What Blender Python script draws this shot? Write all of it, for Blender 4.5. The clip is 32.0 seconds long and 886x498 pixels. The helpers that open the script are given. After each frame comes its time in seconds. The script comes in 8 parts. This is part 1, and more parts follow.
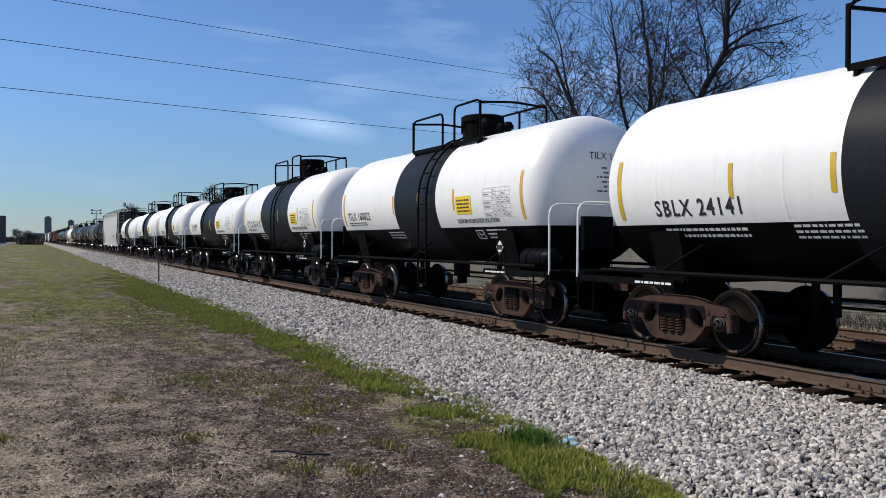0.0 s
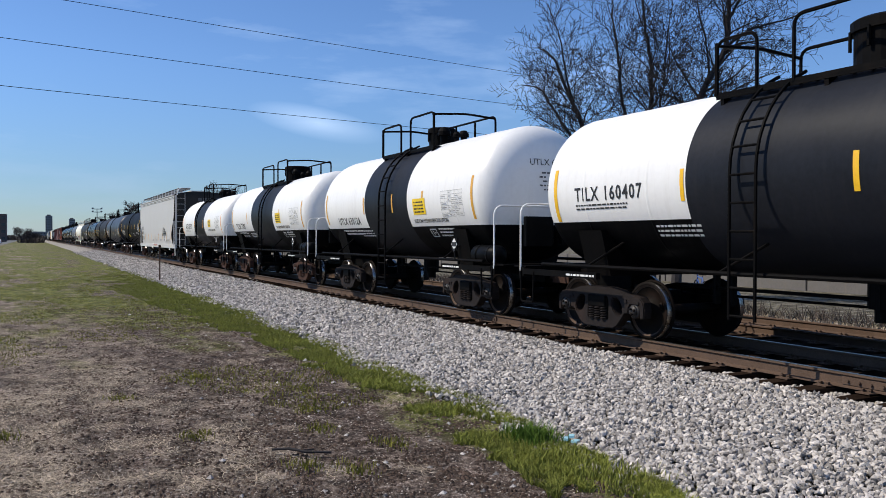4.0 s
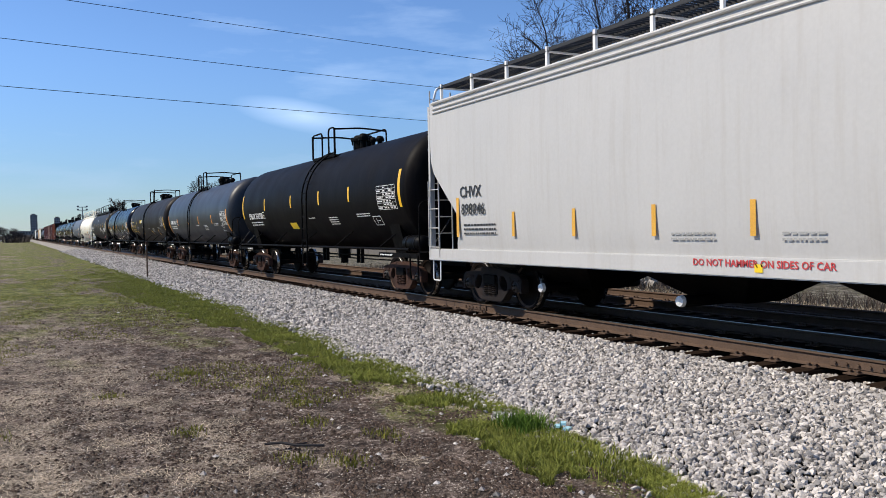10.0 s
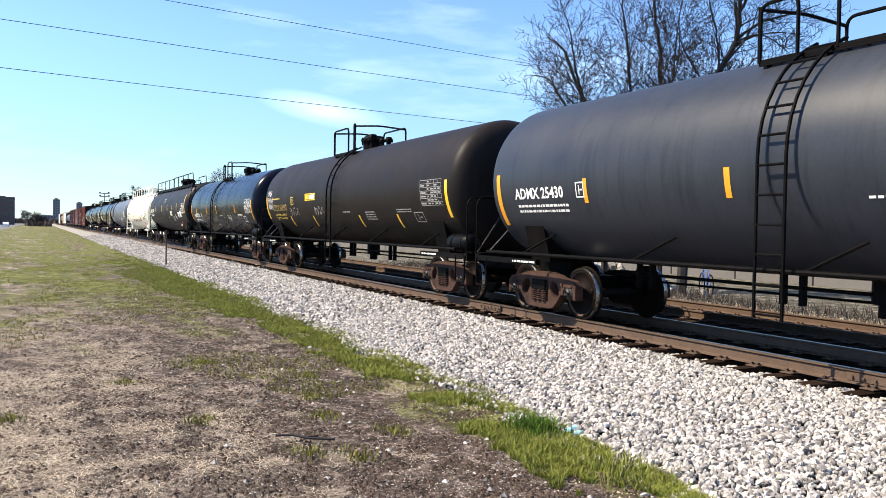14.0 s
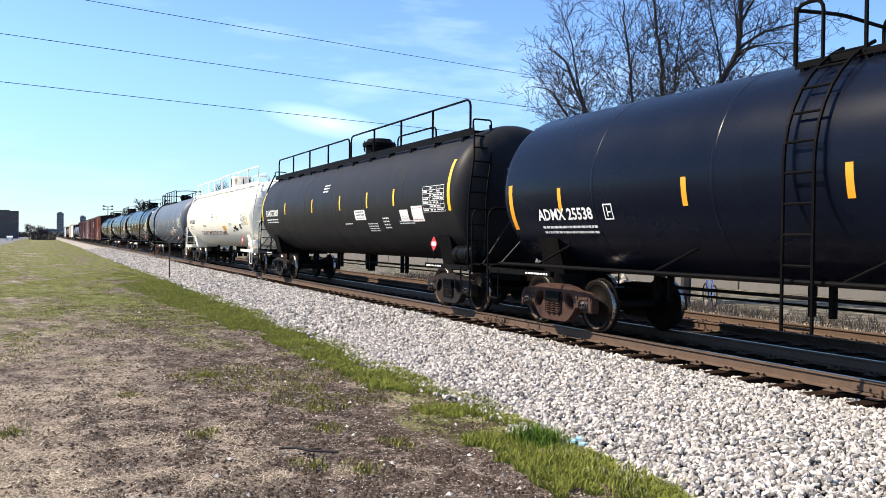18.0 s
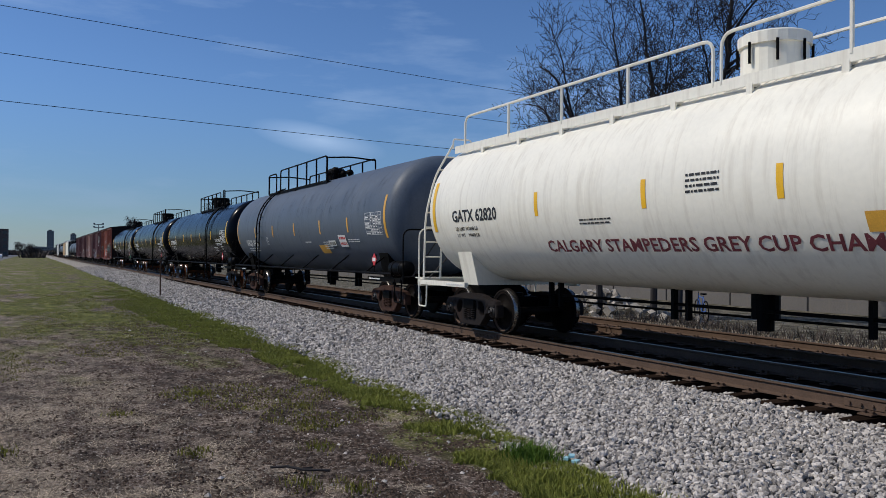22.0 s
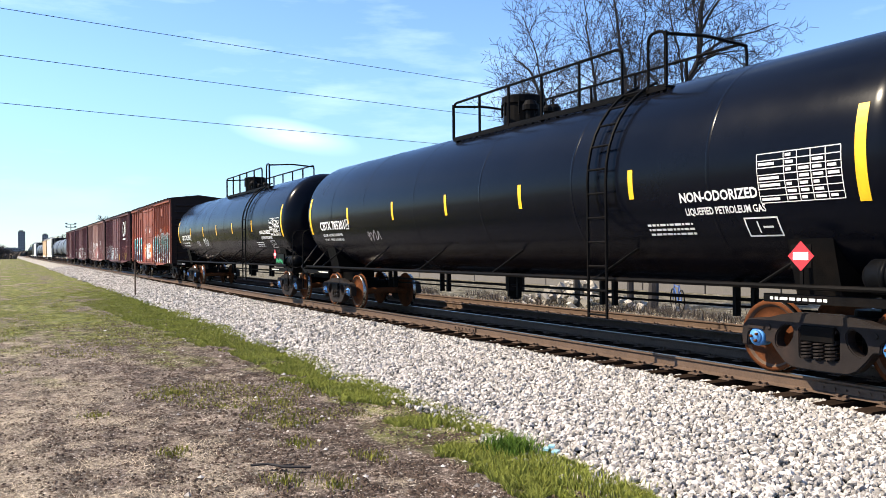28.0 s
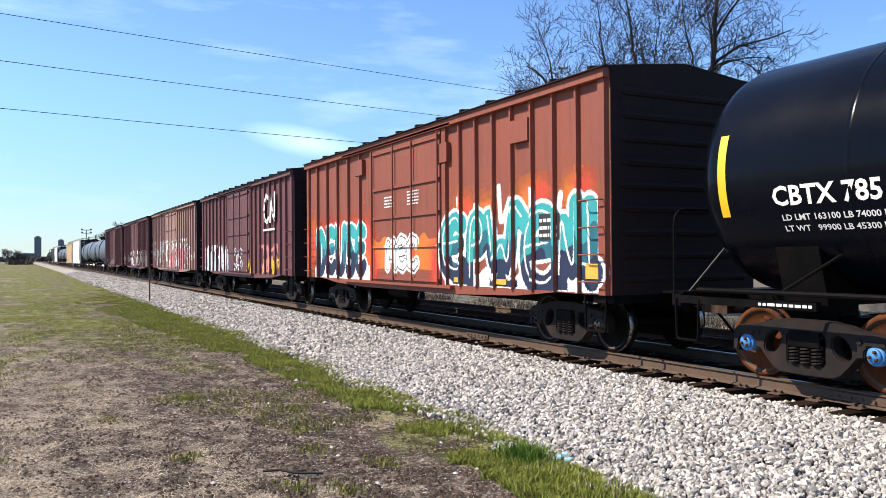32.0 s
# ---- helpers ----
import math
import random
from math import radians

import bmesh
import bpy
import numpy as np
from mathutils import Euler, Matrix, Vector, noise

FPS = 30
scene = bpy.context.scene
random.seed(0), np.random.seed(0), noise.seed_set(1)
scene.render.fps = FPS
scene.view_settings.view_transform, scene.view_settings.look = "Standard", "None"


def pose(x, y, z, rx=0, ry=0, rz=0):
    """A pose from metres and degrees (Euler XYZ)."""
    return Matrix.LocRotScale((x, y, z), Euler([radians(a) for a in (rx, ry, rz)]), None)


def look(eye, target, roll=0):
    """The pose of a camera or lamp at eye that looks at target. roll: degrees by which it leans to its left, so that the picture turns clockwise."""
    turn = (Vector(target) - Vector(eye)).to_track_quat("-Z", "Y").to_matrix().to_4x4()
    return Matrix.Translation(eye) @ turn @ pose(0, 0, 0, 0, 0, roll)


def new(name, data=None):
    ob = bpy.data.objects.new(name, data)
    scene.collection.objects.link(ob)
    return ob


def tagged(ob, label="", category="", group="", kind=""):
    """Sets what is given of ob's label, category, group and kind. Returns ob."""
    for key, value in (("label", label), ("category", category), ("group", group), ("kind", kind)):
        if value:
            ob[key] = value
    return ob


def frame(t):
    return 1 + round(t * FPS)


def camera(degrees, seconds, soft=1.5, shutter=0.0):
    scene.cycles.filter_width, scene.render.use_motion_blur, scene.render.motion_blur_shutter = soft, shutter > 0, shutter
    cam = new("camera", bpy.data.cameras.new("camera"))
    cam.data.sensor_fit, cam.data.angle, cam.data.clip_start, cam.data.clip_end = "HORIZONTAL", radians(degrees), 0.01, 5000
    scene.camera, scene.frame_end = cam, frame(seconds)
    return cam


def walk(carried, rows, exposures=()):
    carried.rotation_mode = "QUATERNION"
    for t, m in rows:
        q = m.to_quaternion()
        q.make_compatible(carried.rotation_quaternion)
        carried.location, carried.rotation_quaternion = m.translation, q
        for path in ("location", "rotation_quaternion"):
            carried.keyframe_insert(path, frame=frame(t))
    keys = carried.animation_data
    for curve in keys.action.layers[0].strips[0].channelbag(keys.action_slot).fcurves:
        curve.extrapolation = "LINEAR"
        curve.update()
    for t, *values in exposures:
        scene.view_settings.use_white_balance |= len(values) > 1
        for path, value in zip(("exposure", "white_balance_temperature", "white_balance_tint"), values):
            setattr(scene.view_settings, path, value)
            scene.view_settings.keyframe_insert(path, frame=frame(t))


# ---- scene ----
EYE = 2.05          # the eye over the ground; the rail's top is at RAIL
RAIL, TRACK_X = 0.46, 9.40

# the camera, held by hand at one place: seconds, yaw, pitch, roll
CAM_ROWS = [
    (0, -27.08, -0.63, 0.14), (0.5, -27.03, -0.07, -0.16), (1, -27.13, -0.28, 0.08), (1.5, -27.02, -0.54, -0.08),
    (2, -27.14, -0.59, -0.03), (2.5, -27.07, -0.38, -0.07), (3, -27.22, -0.10, 0.17), (3.5, -27.37, -0.95, 0.12),
    (4, -27.02, -0.78, 0.08), (4.5, -27.12, -0.92, 0.17), (6.5, -26.44, -1.53, 0.10), (7, -26.30, -1.38, 0.25),
    (7.5, -26.23, -1.30, -0.02), (8, -26.36, -1.53, 0.06), (8.5, -27.05, -1.64, 0.15), (9, -27.17, -1.43, 0.07),
    (9.5, -27.64, -1.68, -0.25), (10, -27.83, -1.44, -1.13), (10.5, -30.02, -3.15, 0.39), (11, -27.90, -1.75, 0.95),
    (11.5, -27.96, -1.53, 1.54), (12, -26.66, -1.02, 1.88), (12.5, -26.15, -1.08, 1.61), (13, -27.14, -1.41, 1.40),
    (13.5, -26.56, -1.64, 0.98), (15.5, -26.91, -1.04, 0.60), (16, -26.60, -1.04, 0.81), (16.5, -26.80, -0.84, 0.73),
    (17, -26.48, -0.91, 0.94), (17.5, -26.69, -0.68, 0.70), (18, -26.39, -0.72, 0.63), (18.5, -26.49, -0.25, 0.41),
    (19, -26.55, -0.11, 0.43), (19.5, -26.71, 0.25, 0.44), (20, -26.95, 0.14, 0.36), (20.5, -26.91, 0.46, 0.11),
    (21, -26.56, 0.39, 0.24), (21.5, -27.04, 0.61, 0.11), (22, -26.95, 0.48, 0.47), (22.5, -26.70, 0.39, 0.55),
    (23, -26.15, 0.38, 0.41), (23.5, -27.50, 0.15, 0.18), (24, -28.06, 0.03, 0.35), (24.5, -28.20, 0.12, 0.10),
    (25, -28.04, 0.17, 0.26), (25.5, -27.90, 0.27, 0.20), (26, -27.97, -0.14, 0.11), (26.5, -27.99, -0.54, -0.13),
    (28.5, -28.69, 0.17, -0.51), (29, -28.64, 0.17, -0.28), (29.5, -28.81, 0.43, -0.28), (30, -28.54, 0.23, 0.18),
    (30.5, -27.80, 0.89, 0.35), (31, -27.27, 0.70, 0.15), (31.5, -27.46, 0.81, -0.17), (32, -27.66, 0.52, -0.38),
]
TRAIN_ROWS = [
    (0, 0.00), (1, 8.98), (2, 17.86), (3, 26.79), (4, 35.75), (5, 44.64), (6, 53.62), (7, 62.60),
    (8, 71.55), (9, 80.36), (10, 89.16), (11, 97.93), (12, 106.80), (13, 115.85), (14, 124.82), (15, 133.60),
    (16, 142.41), (17, 151.26), (18, 160.02), (19, 168.82), (20, 177.70), (21, 186.43), (22, 194.89), (23, 203.28),
    (24, 211.83), (25, 220.61), (26, 229.37), (27, 238.15), (28, 247.02), (29, 255.82), (30, 264.66), (31, 273.46),
    (32, 282.24),
]

cam = camera(57.47, 32.0, soft=0.6, shutter=0.0)
EXPOSURES = [(0, -0.28, 6650, 10), (4, -0.18, 6600, 10), (7, -0.12, 6600, 10), (8, -0.08, 6600, 10), (9, 0.0, 6700, 10), (10, 0.0, 6750, 10), (10.5, 0.3, 7000, 10), (11, 0.56, 7100, 10), (12, 0.8, 7250, 10), (17, 0.85, 7250, 10), (18, 0.75, 7150, 10), (19, 0.6, 7000, 10), (20, 0.25, 6950, 10), (21, -0.58, 6300, 10), (22, -0.72, 6400, 10), (22.5, -0.55, 6400, 10), (23, -0.02, 6500, 10), (24, 0.42, 6800, 10), (25, 0.7, 7200, 10), (27, 0.85, 7400, 10), (30, 0.95, 7200, 10), (31, 0.88, 7250, 10), (32, 0.62, 7000, 10)]
walk(cam, [(t, Matrix.Translation((0, 0, EYE)) @ pose(0, 0, 0, 0, 0, yaw) @ pose(0, 0, 0, 90 + pitch) @ pose(0, 0, 0, 0, 0, roll))
           for t, yaw, pitch, roll in CAM_ROWS], EXPOSURES)

# ---------------------------------------------------------------- light
SUN = Vector((-0.80, 0.46, 0.94)).normalized()
world = bpy.data.worlds.new("sky")
scene.world = world
world.use_nodes = True
wn, wl = world.node_tree.nodes, world.node_tree.links
wn.clear()
sky = wn.new("ShaderNodeTexSky")
sky.sky_type, sky.sun_disc = "NISHITA", False
sky.sun_elevation = math.asin(SUN.z)
sky.sun_rotation = math.atan2(SUN.x, SUN.y)
sky.air_density, sky.dust_density, sky.ozone_density = 1.0, 0.1, 3.0
bg = wn.new("ShaderNodeBackground")
bg.inputs["Strength"].default_value = 0.122
out = wn.new("ShaderNodeOutputWorld")
# thin cirrus: a faint noise of white mixed into the sky
tco = wn.new("ShaderNodeTexCoord")
mp = wn.new("ShaderNodeMapping")
mp.inputs["Scale"].default_value = (2.0, 2.0, 9.0)
mp.inputs["Rotation"].default_value = (0.25, 0.12, 0.3)
nz = wn.new("ShaderNodeTexNoise")
nz.inputs["Scale"].default_value, nz.inputs["Detail"].default_value, nz.inputs["Roughness"].default_value = 1.5, 6.0, 0.6
rp = wn.new("ShaderNodeValToRGB")
rp.color_ramp.elements[0].position, rp.color_ramp.elements[1].position = 0.52, 0.78
rp.color_ramp.elements[0].color, rp.color_ramp.elements[1].color = (0, 0, 0, 1), (0.45, 0.45, 0.45, 1)
mx = wn.new("ShaderNodeMixRGB")
mx.inputs["Color2"].default_value = (7.5, 7.9, 8.4, 1)
wl.new(tco.outputs["Generated"], mp.inputs["Vector"])
wl.new(mp.outputs["Vector"], nz.inputs["Vector"])
wl.new(nz.outputs["Fac"], rp.inputs["Fac"])
wl.new(rp.outputs["Color"], mx.inputs["Fac"])
wl.new(sky.outputs["Color"], mx.inputs["Color1"])
# one soft wisp of cloud low over the train
def wmath(op, a, b=None):
    x = wn.new("ShaderNodeMath")
    x.operation, x.use_clamp = op, op == "SUBTRACT"
    for i, v in enumerate((a, b)):
        if isinstance(v, (int, float)):
            x.inputs[i].default_value = v
        elif v is not None:
            wl.new(v, x.inputs[i])
    return x.outputs[0]


def along(v, length):
    x = wn.new("ShaderNodeVectorMath")
    x.operation = "DOT_PRODUCT"
    wl.new(tco.outputs["Generated"], x.inputs[0])
    x.inputs[1].default_value = v
    return x.outputs["Value"]


W0 = Vector((0.309, 0.941, 0.139))
W1 = Vector((0.144, -0.042, -0.028)).normalized()
W2 = W0.cross(W1).normalized()
ea_ = wmath("DIVIDE", wmath("ADD", along(W1, 1), -W0.dot(W1)), 0.085)
eb_ = wmath("DIVIDE", along(W2, 1), 0.020)
far_ = wmath("SQRT", wmath("ADD", wmath("MULTIPLY", ea_, ea_), wmath("MULTIPLY", eb_, eb_)))
wisp = wmath("MULTIPLY", wmath("SUBTRACT", 1.0, far_), wmath("MULTIPLY", nz.outputs["Fac"], 1.25))
mx2 = wn.new("ShaderNodeMixRGB")
mx2.inputs["Color2"].default_value = (9.5, 9.8, 10.2, 1)
wl.new(wisp, mx2.inputs["Fac"])
wl.new(mx.outputs["Color"], mx2.inputs["Color1"])
tint = wn.new("ShaderNodeMixRGB")
tint.blend_type, tint.inputs["Fac"].default_value, tint.inputs["Color2"].default_value = "MULTIPLY", 1.0, (0.74, 0.95, 1.27, 1)
wl.new(mx2.outputs["Color"], tint.inputs["Color1"])
# sky colour scaled down towards the horizon, which also dims low fill light
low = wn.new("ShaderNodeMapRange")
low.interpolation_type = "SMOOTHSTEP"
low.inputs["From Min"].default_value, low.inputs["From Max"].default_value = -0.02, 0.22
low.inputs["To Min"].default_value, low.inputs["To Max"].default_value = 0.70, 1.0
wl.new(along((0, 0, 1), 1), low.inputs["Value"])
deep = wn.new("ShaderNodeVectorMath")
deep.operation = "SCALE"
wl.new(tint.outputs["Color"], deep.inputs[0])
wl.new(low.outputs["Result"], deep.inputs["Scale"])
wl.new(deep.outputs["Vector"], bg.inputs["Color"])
wl.new(bg.outputs["Background"], out.inputs["Surface"])

sun = new("sun", bpy.data.lights.new("sun", "SUN"))
sun.data.energy, sun.data.angle, sun.data.color = 5.0, radians(0.53), (1.0, 0.925, 0.80)
sun.matrix_world = look(SUN * 60, (0, 0, 0))

# ---------------------------------------------------------------- materials
MATS = {}


def mat(name, color, rough=0.6, metal=0.0, vary=0.25, scale=3.0, fine=40.0, bump=0.15, stain=None, stain_amount=0.0,
        streak=False, per_object=0.0, per_island=0.0, coat=0.0, spec=0.5, emit=None):
    """A surface with two scales of variation, fine relief, and stains or rain streaks where asked."""
    if name in MATS:
        return MATS[name]
    m = bpy.data.materials.new(name)
    m.use_nodes = True
    n, l = m.node_tree.nodes, m.node_tree.links
    b = n["Principled BSDF"]
    b.inputs["Roughness"].default_value, b.inputs["Metallic"].default_value = rough, metal
    b.inputs["Specular IOR Level"].default_value = spec
    b.inputs["Coat Weight"].default_value = coat
    b.inputs["Coat Roughness"].default_value = 0.12
    co = n.new("ShaderNodeTexCoord")
    big, small = n.new("ShaderNodeTexNoise"), n.new("ShaderNodeTexNoise")
    big.inputs["Scale"].default_value, big.inputs["Detail"].default_value = scale, 4
    small.inputs["Scale"].default_value, small.inputs["Detail"].default_value = fine, 3
    for x in (big, small):
        l.new(co.outputs["Object"], x.inputs["Vector"])
    add = n.new("ShaderNodeMath")
    add.operation = "ADD"
    l.new(big.outputs["Fac"], add.inputs[0])
    l.new(small.outputs["Fac"], add.inputs[1])
    last = add.outputs[0]
    for amount, which in ((per_object, "Object Info"), (per_island, "Geometry")):
        if amount:
            info = n.new("ShaderNodeObjectInfo" if which == "Object Info" else "ShaderNodeNewGeometry")
            mul = n.new("ShaderNodeMath")
            mul.operation, mul.inputs[1].default_value = "MULTIPLY_ADD", amount
            l.new(info.outputs["Random" if which == "Object Info" else "Random Per Island"], mul.inputs[0])
            l.new(last, mul.inputs[2])
            sub = n.new("ShaderNodeMath")
            sub.operation, sub.inputs[1].default_value = "SUBTRACT", amount / 2
            l.new(mul.outputs[0], sub.inputs[0])
            last = sub.outputs[0]
    rng = n.new("ShaderNodeMapRange")
    rng.inputs["From Min"].default_value, rng.inputs["From Max"].default_value = 0.55, 1.45
    rng.inputs["To Min"].default_value, rng.inputs["To Max"].default_value = 1 - vary, 1 + vary
    rng.clamp = False
    l.new(last, rng.inputs["Value"])
    hue = n.new("ShaderNodeHueSaturation")
    hue.inputs["Color"].default_value = (*color, 1)
    l.new(rng.outputs["Result"], hue.inputs["Value"])
    col = hue.outputs["Color"]
    if stain:
        sn = n.new("ShaderNodeTexNoise")
        smap = n.new("ShaderNodeMapping")
        smap.inputs["Scale"].default_value = (2.2, 5.0, 0.35) if streak else (1.3, 1.3, 1.3)
        sn.inputs["Scale"].default_value, sn.inputs["Detail"].default_value, sn.inputs["Roughness"].default_value = 1.4, 6, 0.65
        l.new(co.outputs["Object"], smap.inputs["Vector"])
        l.new(smap.outputs["Vector"], sn.inputs["Vector"])
        ramp = n.new("ShaderNodeValToRGB")
        ramp.color_ramp.elements[0].position, ramp.color_ramp.elements[1].position = 0.5, 0.72
        ramp.color_ramp.elements[1].color = (stain_amount,) * 3 + (1,)
        l.new(sn.outputs["Fac"], ramp.inputs["Fac"])
        mixc = n.new("ShaderNodeMixRGB")
        mixc.inputs["Color2"].default_value = (*stain, 1)
        l.new(ramp.outputs["Color"], mixc.inputs["Fac"])
        l.new(col, mixc.inputs["Color1"])
        col = mixc.outputs["Color"]
    l.new(col, b.inputs["Base Color"])
    bmp = n.new("ShaderNodeBump")
    bmp.inputs["Strength"].default_value, bmp.inputs["Distance"].default_value = bump, 0.01
    l.new(small.outputs["Fac"], bmp.inputs["Height"])
    l.new(bmp.outputs["Normal"], b.inputs["Normal"])
    rr = n.new("ShaderNodeMapRange")
    rr.inputs["To Min"].default_value, rr.inputs["To Max"].default_value = max(rough - 0.12, 0.05), min(rough + 0.14, 1)
    l.new(big.outputs["Fac"], rr.inputs["Value"])
    l.new(rr.outputs["Result"], b.inputs["Roughness"])
    if emit:
        b.inputs["Emission Color"].default_value, b.inputs["Emission Strength"].default_value = (*color, 1), emit
    MATS[name] = m
    return m


M_WHITE = mat("white_paint", (0.82, 0.81, 0.78), 0.42, vary=0.04, scale=0.8, fine=12, bump=0.03, stain=(0.5, 0.46, 0.40), stain_amount=0.14, streak=True)
M_CREAM = mat("cream_paint", (0.88, 0.84, 0.72), 0.4, vary=0.06, scale=0.8, fine=12, bump=0.04, stain=(0.45, 0.38, 0.28), stain_amount=0.35, streak=True)
# lit copy of the belly's black: sunlight on the band put into its colour
M_BAND = mat("lit_band_black", (0.013, 0.0145, 0.019), 0.45, spec=0.12, vary=0.3, scale=0.9, fine=14, bump=0.05, stain=(0.022, 0.022, 0.024), stain_amount=0.5, streak=True)
M_BLACK = mat("black_paint", (0.0032, 0.0034, 0.0040), 0.42, spec=0.05, vary=0.3, scale=0.9, fine=14, bump=0.05, stain=(0.012, 0.011, 0.010), stain_amount=0.5, streak=True)
M_BLACK_NEW = mat("gloss_black_paint", (0.0028, 0.0036, 0.0066), 0.21, spec=0.095, vary=0.2, scale=0.7, fine=10, bump=0.03)
M_BLACK_BLUE = mat("blue_black_paint", (0.0036, 0.0055, 0.0125), 0.26, spec=0.11, vary=0.2, scale=0.7, fine=10, bump=0.03)
M_BLACK_OLD = mat("faded_black_paint", (0.0052, 0.0045, 0.005), 0.5, spec=0.05, vary=0.3, scale=0.9, fine=25, bump=0.08, stain=(0.016, 0.014, 0.012), stain_amount=0.6, streak=True)
M_BROWN_BLACK = mat("brown_black_paint", (0.0150, 0.0120, 0.0112), 0.5, spec=0.09, vary=0.25, scale=0.9, fine=20, bump=0.06, stain=(0.034, 0.026, 0.021), stain_amount=0.5, streak=True)
M_CHARCOAL = mat("charcoal_paint", (0.015, 0.0145, 0.016), 0.5, spec=0.12, vary=0.25, scale=0.9, fine=20, bump=0.06, stain=(0.040, 0.034, 0.029), stain_amount=0.5, streak=True)
M_SLATE = mat("slate_paint", (0.025, 0.029, 0.038), 0.42, spec=0.28, vary=0.2, scale=0.9, fine=20, bump=0.06, stain=(0.008, 0.009, 0.012), stain_amount=0.6, streak=True)
M_GREY = mat("grey_paint", (0.095, 0.116, 0.148), 0.48, spec=0.25, vary=0.16, scale=0.8, fine=20, bump=0.06, stain=(0.058, 0.072, 0.094), stain_amount=0.55, streak=True)
M_HOPPER = mat("hopper_grey", (0.50, 0.49, 0.47), 0.5, vary=0.06, scale=0.7, fine=20, bump=0.04, stain=(0.40, 0.37, 0.33), stain_amount=0.4, streak=True)
M_DARKSTEEL = mat("dark_steel", (0.0045, 0.0042, 0.0042), 0.55, spec=0.04, vary=0.35, scale=6, fine=60, bump=0.2, stain=(0.014, 0.010, 0.008), stain_amount=0.5)
M_RUST = mat("rusty_casting", (0.066, 0.038, 0.030), 0.85, spec=0.06, vary=0.45, scale=7, fine=70, bump=0.3, stain=(0.012, 0.010, 0.009), stain_amount=0.8)
M_WHEEL = mat("wheel_steel", (0.009, 0.007, 0.006), 0.6, spec=0.06, metal=0.0, vary=0.4, scale=5, fine=50, bump=0.2, stain=(0.035, 0.017, 0.010), stain_amount=0.4)
M_WHEELRUST = mat("rusty_wheel", (0.105, 0.036, 0.015), 0.8, spec=0.05, vary=0.4, scale=5, fine=50, bump=0.2, stain=(0.012, 0.009, 0.008), stain_amount=0.8)
M_TREAD = mat("polished_tread", (0.22, 0.21, 0.20), 0.25, metal=1.0, vary=0.15, scale=9, fine=80, bump=0.05)
M_BLUECAP = mat("blue_cap", (0.05, 0.22, 0.50), 0.5, vary=0.3)
M_CAP = mat("bearing_cap", (0.022, 0.018, 0.016), 0.6, vary=0.3)
M_YELLOW = mat("yellow_strip", (0.85, 0.48, 0.02), 0.4, vary=0.12, scale=4, fine=60, bump=0.05)
M_AMBER = mat("amber_strip", (0.68, 0.36, 0.05), 0.45, vary=0.2, scale=4, fine=60, bump=0.05)
M_GOLD = mat("gold_strip", (0.60, 0.40, 0.03), 0.45, vary=0.2, scale=4, fine=60, bump=0.05)
M_ORANGE = mat("orange_strip", (0.85, 0.33, 0.02), 0.45, vary=0.15, scale=4, fine=60, bump=0.05)
M_LABEL = mat("yellow_label", (0.85, 0.58, 0.02), 0.5, vary=0.1)
M_WLET = mat("white_lettering", (0.72, 0.72, 0.70), 0.6, vary=0.1)
M_FADED = mat("faded_lettering", (0.30, 0.30, 0.29), 0.7, vary=0.3)
M_FADEDBLACK = mat("faded_black_lettering", (0.10, 0.10, 0.105), 0.7, vary=0.3)
M_YDIM = mat("dim_yellow_lettering", (0.26, 0.18, 0.05), 0.7, vary=0.3)
M_YLET = mat("yellow_lettering", (0.62, 0.44, 0.06), 0.6, vary=0.2)
M_BLET = mat("black_lettering", (0.02, 0.02, 0.022), 0.6, vary=0.2)
M_RLET = mat("red_lettering", (0.50, 0.05, 0.05), 0.6, vary=0.2)
M_MAROON = mat("maroon_marker", (0.16, 0.03, 0.04), 0.6, vary=0.2)
PINK = mat("pink_spray", (0.55, 0.20, 0.20), 0.6, vary=0.3, scale=1.5)
M_REDPL = mat("red_placard", (0.62, 0.03, 0.04), 0.45, vary=0.1)
M_GRATE = mat("grating_steel", (0.014, 0.014, 0.015), 0.6, vary=0.3, scale=8, fine=60, bump=0.2)
M_RAILSIDE = mat("rail_rust", (0.105, 0.068, 0.048), 0.85, spec=0.2, vary=0.3, scale=4, fine=60, bump=0.3)
M_RAILTOP = mat("rail_head", (0.20, 0.185, 0.17), 0.34, metal=1.0, vary=0.15, scale=6, fine=60, bump=0.05)
M_TIE = mat("old_tie_wood", (0.024, 0.016, 0.012), 0.9, spec=0.0, vary=0.4, scale=5, fine=45, bump=0.6, per_object=0.5)
M_STONE = mat("ballast_stone", (0.41, 0.375, 0.34), 0.85, spec=0.2, vary=0.42, scale=9, fine=60, bump=0.35, per_island=1.3)
# near black: shade between the stones and under the train, put into the colour
M_BED_SHADE = mat("ballast_bed", (0.012, 0.0105, 0.0095), 0.95, spec=0.0, vary=0.5, scale=22, fine=90, bump=1.0)
# darker copy of the rusty casting: shade on some trucks put into the colour
M_FRAME_SHADE = mat("shaded_casting", (0.018, 0.014, 0.013), 0.7, spec=0.15, vary=0.45, scale=7, fine=70, bump=0.3, stain=(0.05, 0.028, 0.02), stain_amount=0.5)
M_STONEFAR = mat("ballast_far", (0.32, 0.30, 0.275), 0.95, spec=0.0, vary=0.6, scale=6, fine=14, bump=1.0)
M_BOX1 = mat("boxcar_orange_brown", (0.225, 0.052, 0.026), 0.65, vary=0.16, scale=0.8, fine=25, bump=0.1, stain=(0.10, 0.034, 0.024), stain_amount=0.6, streak=True)
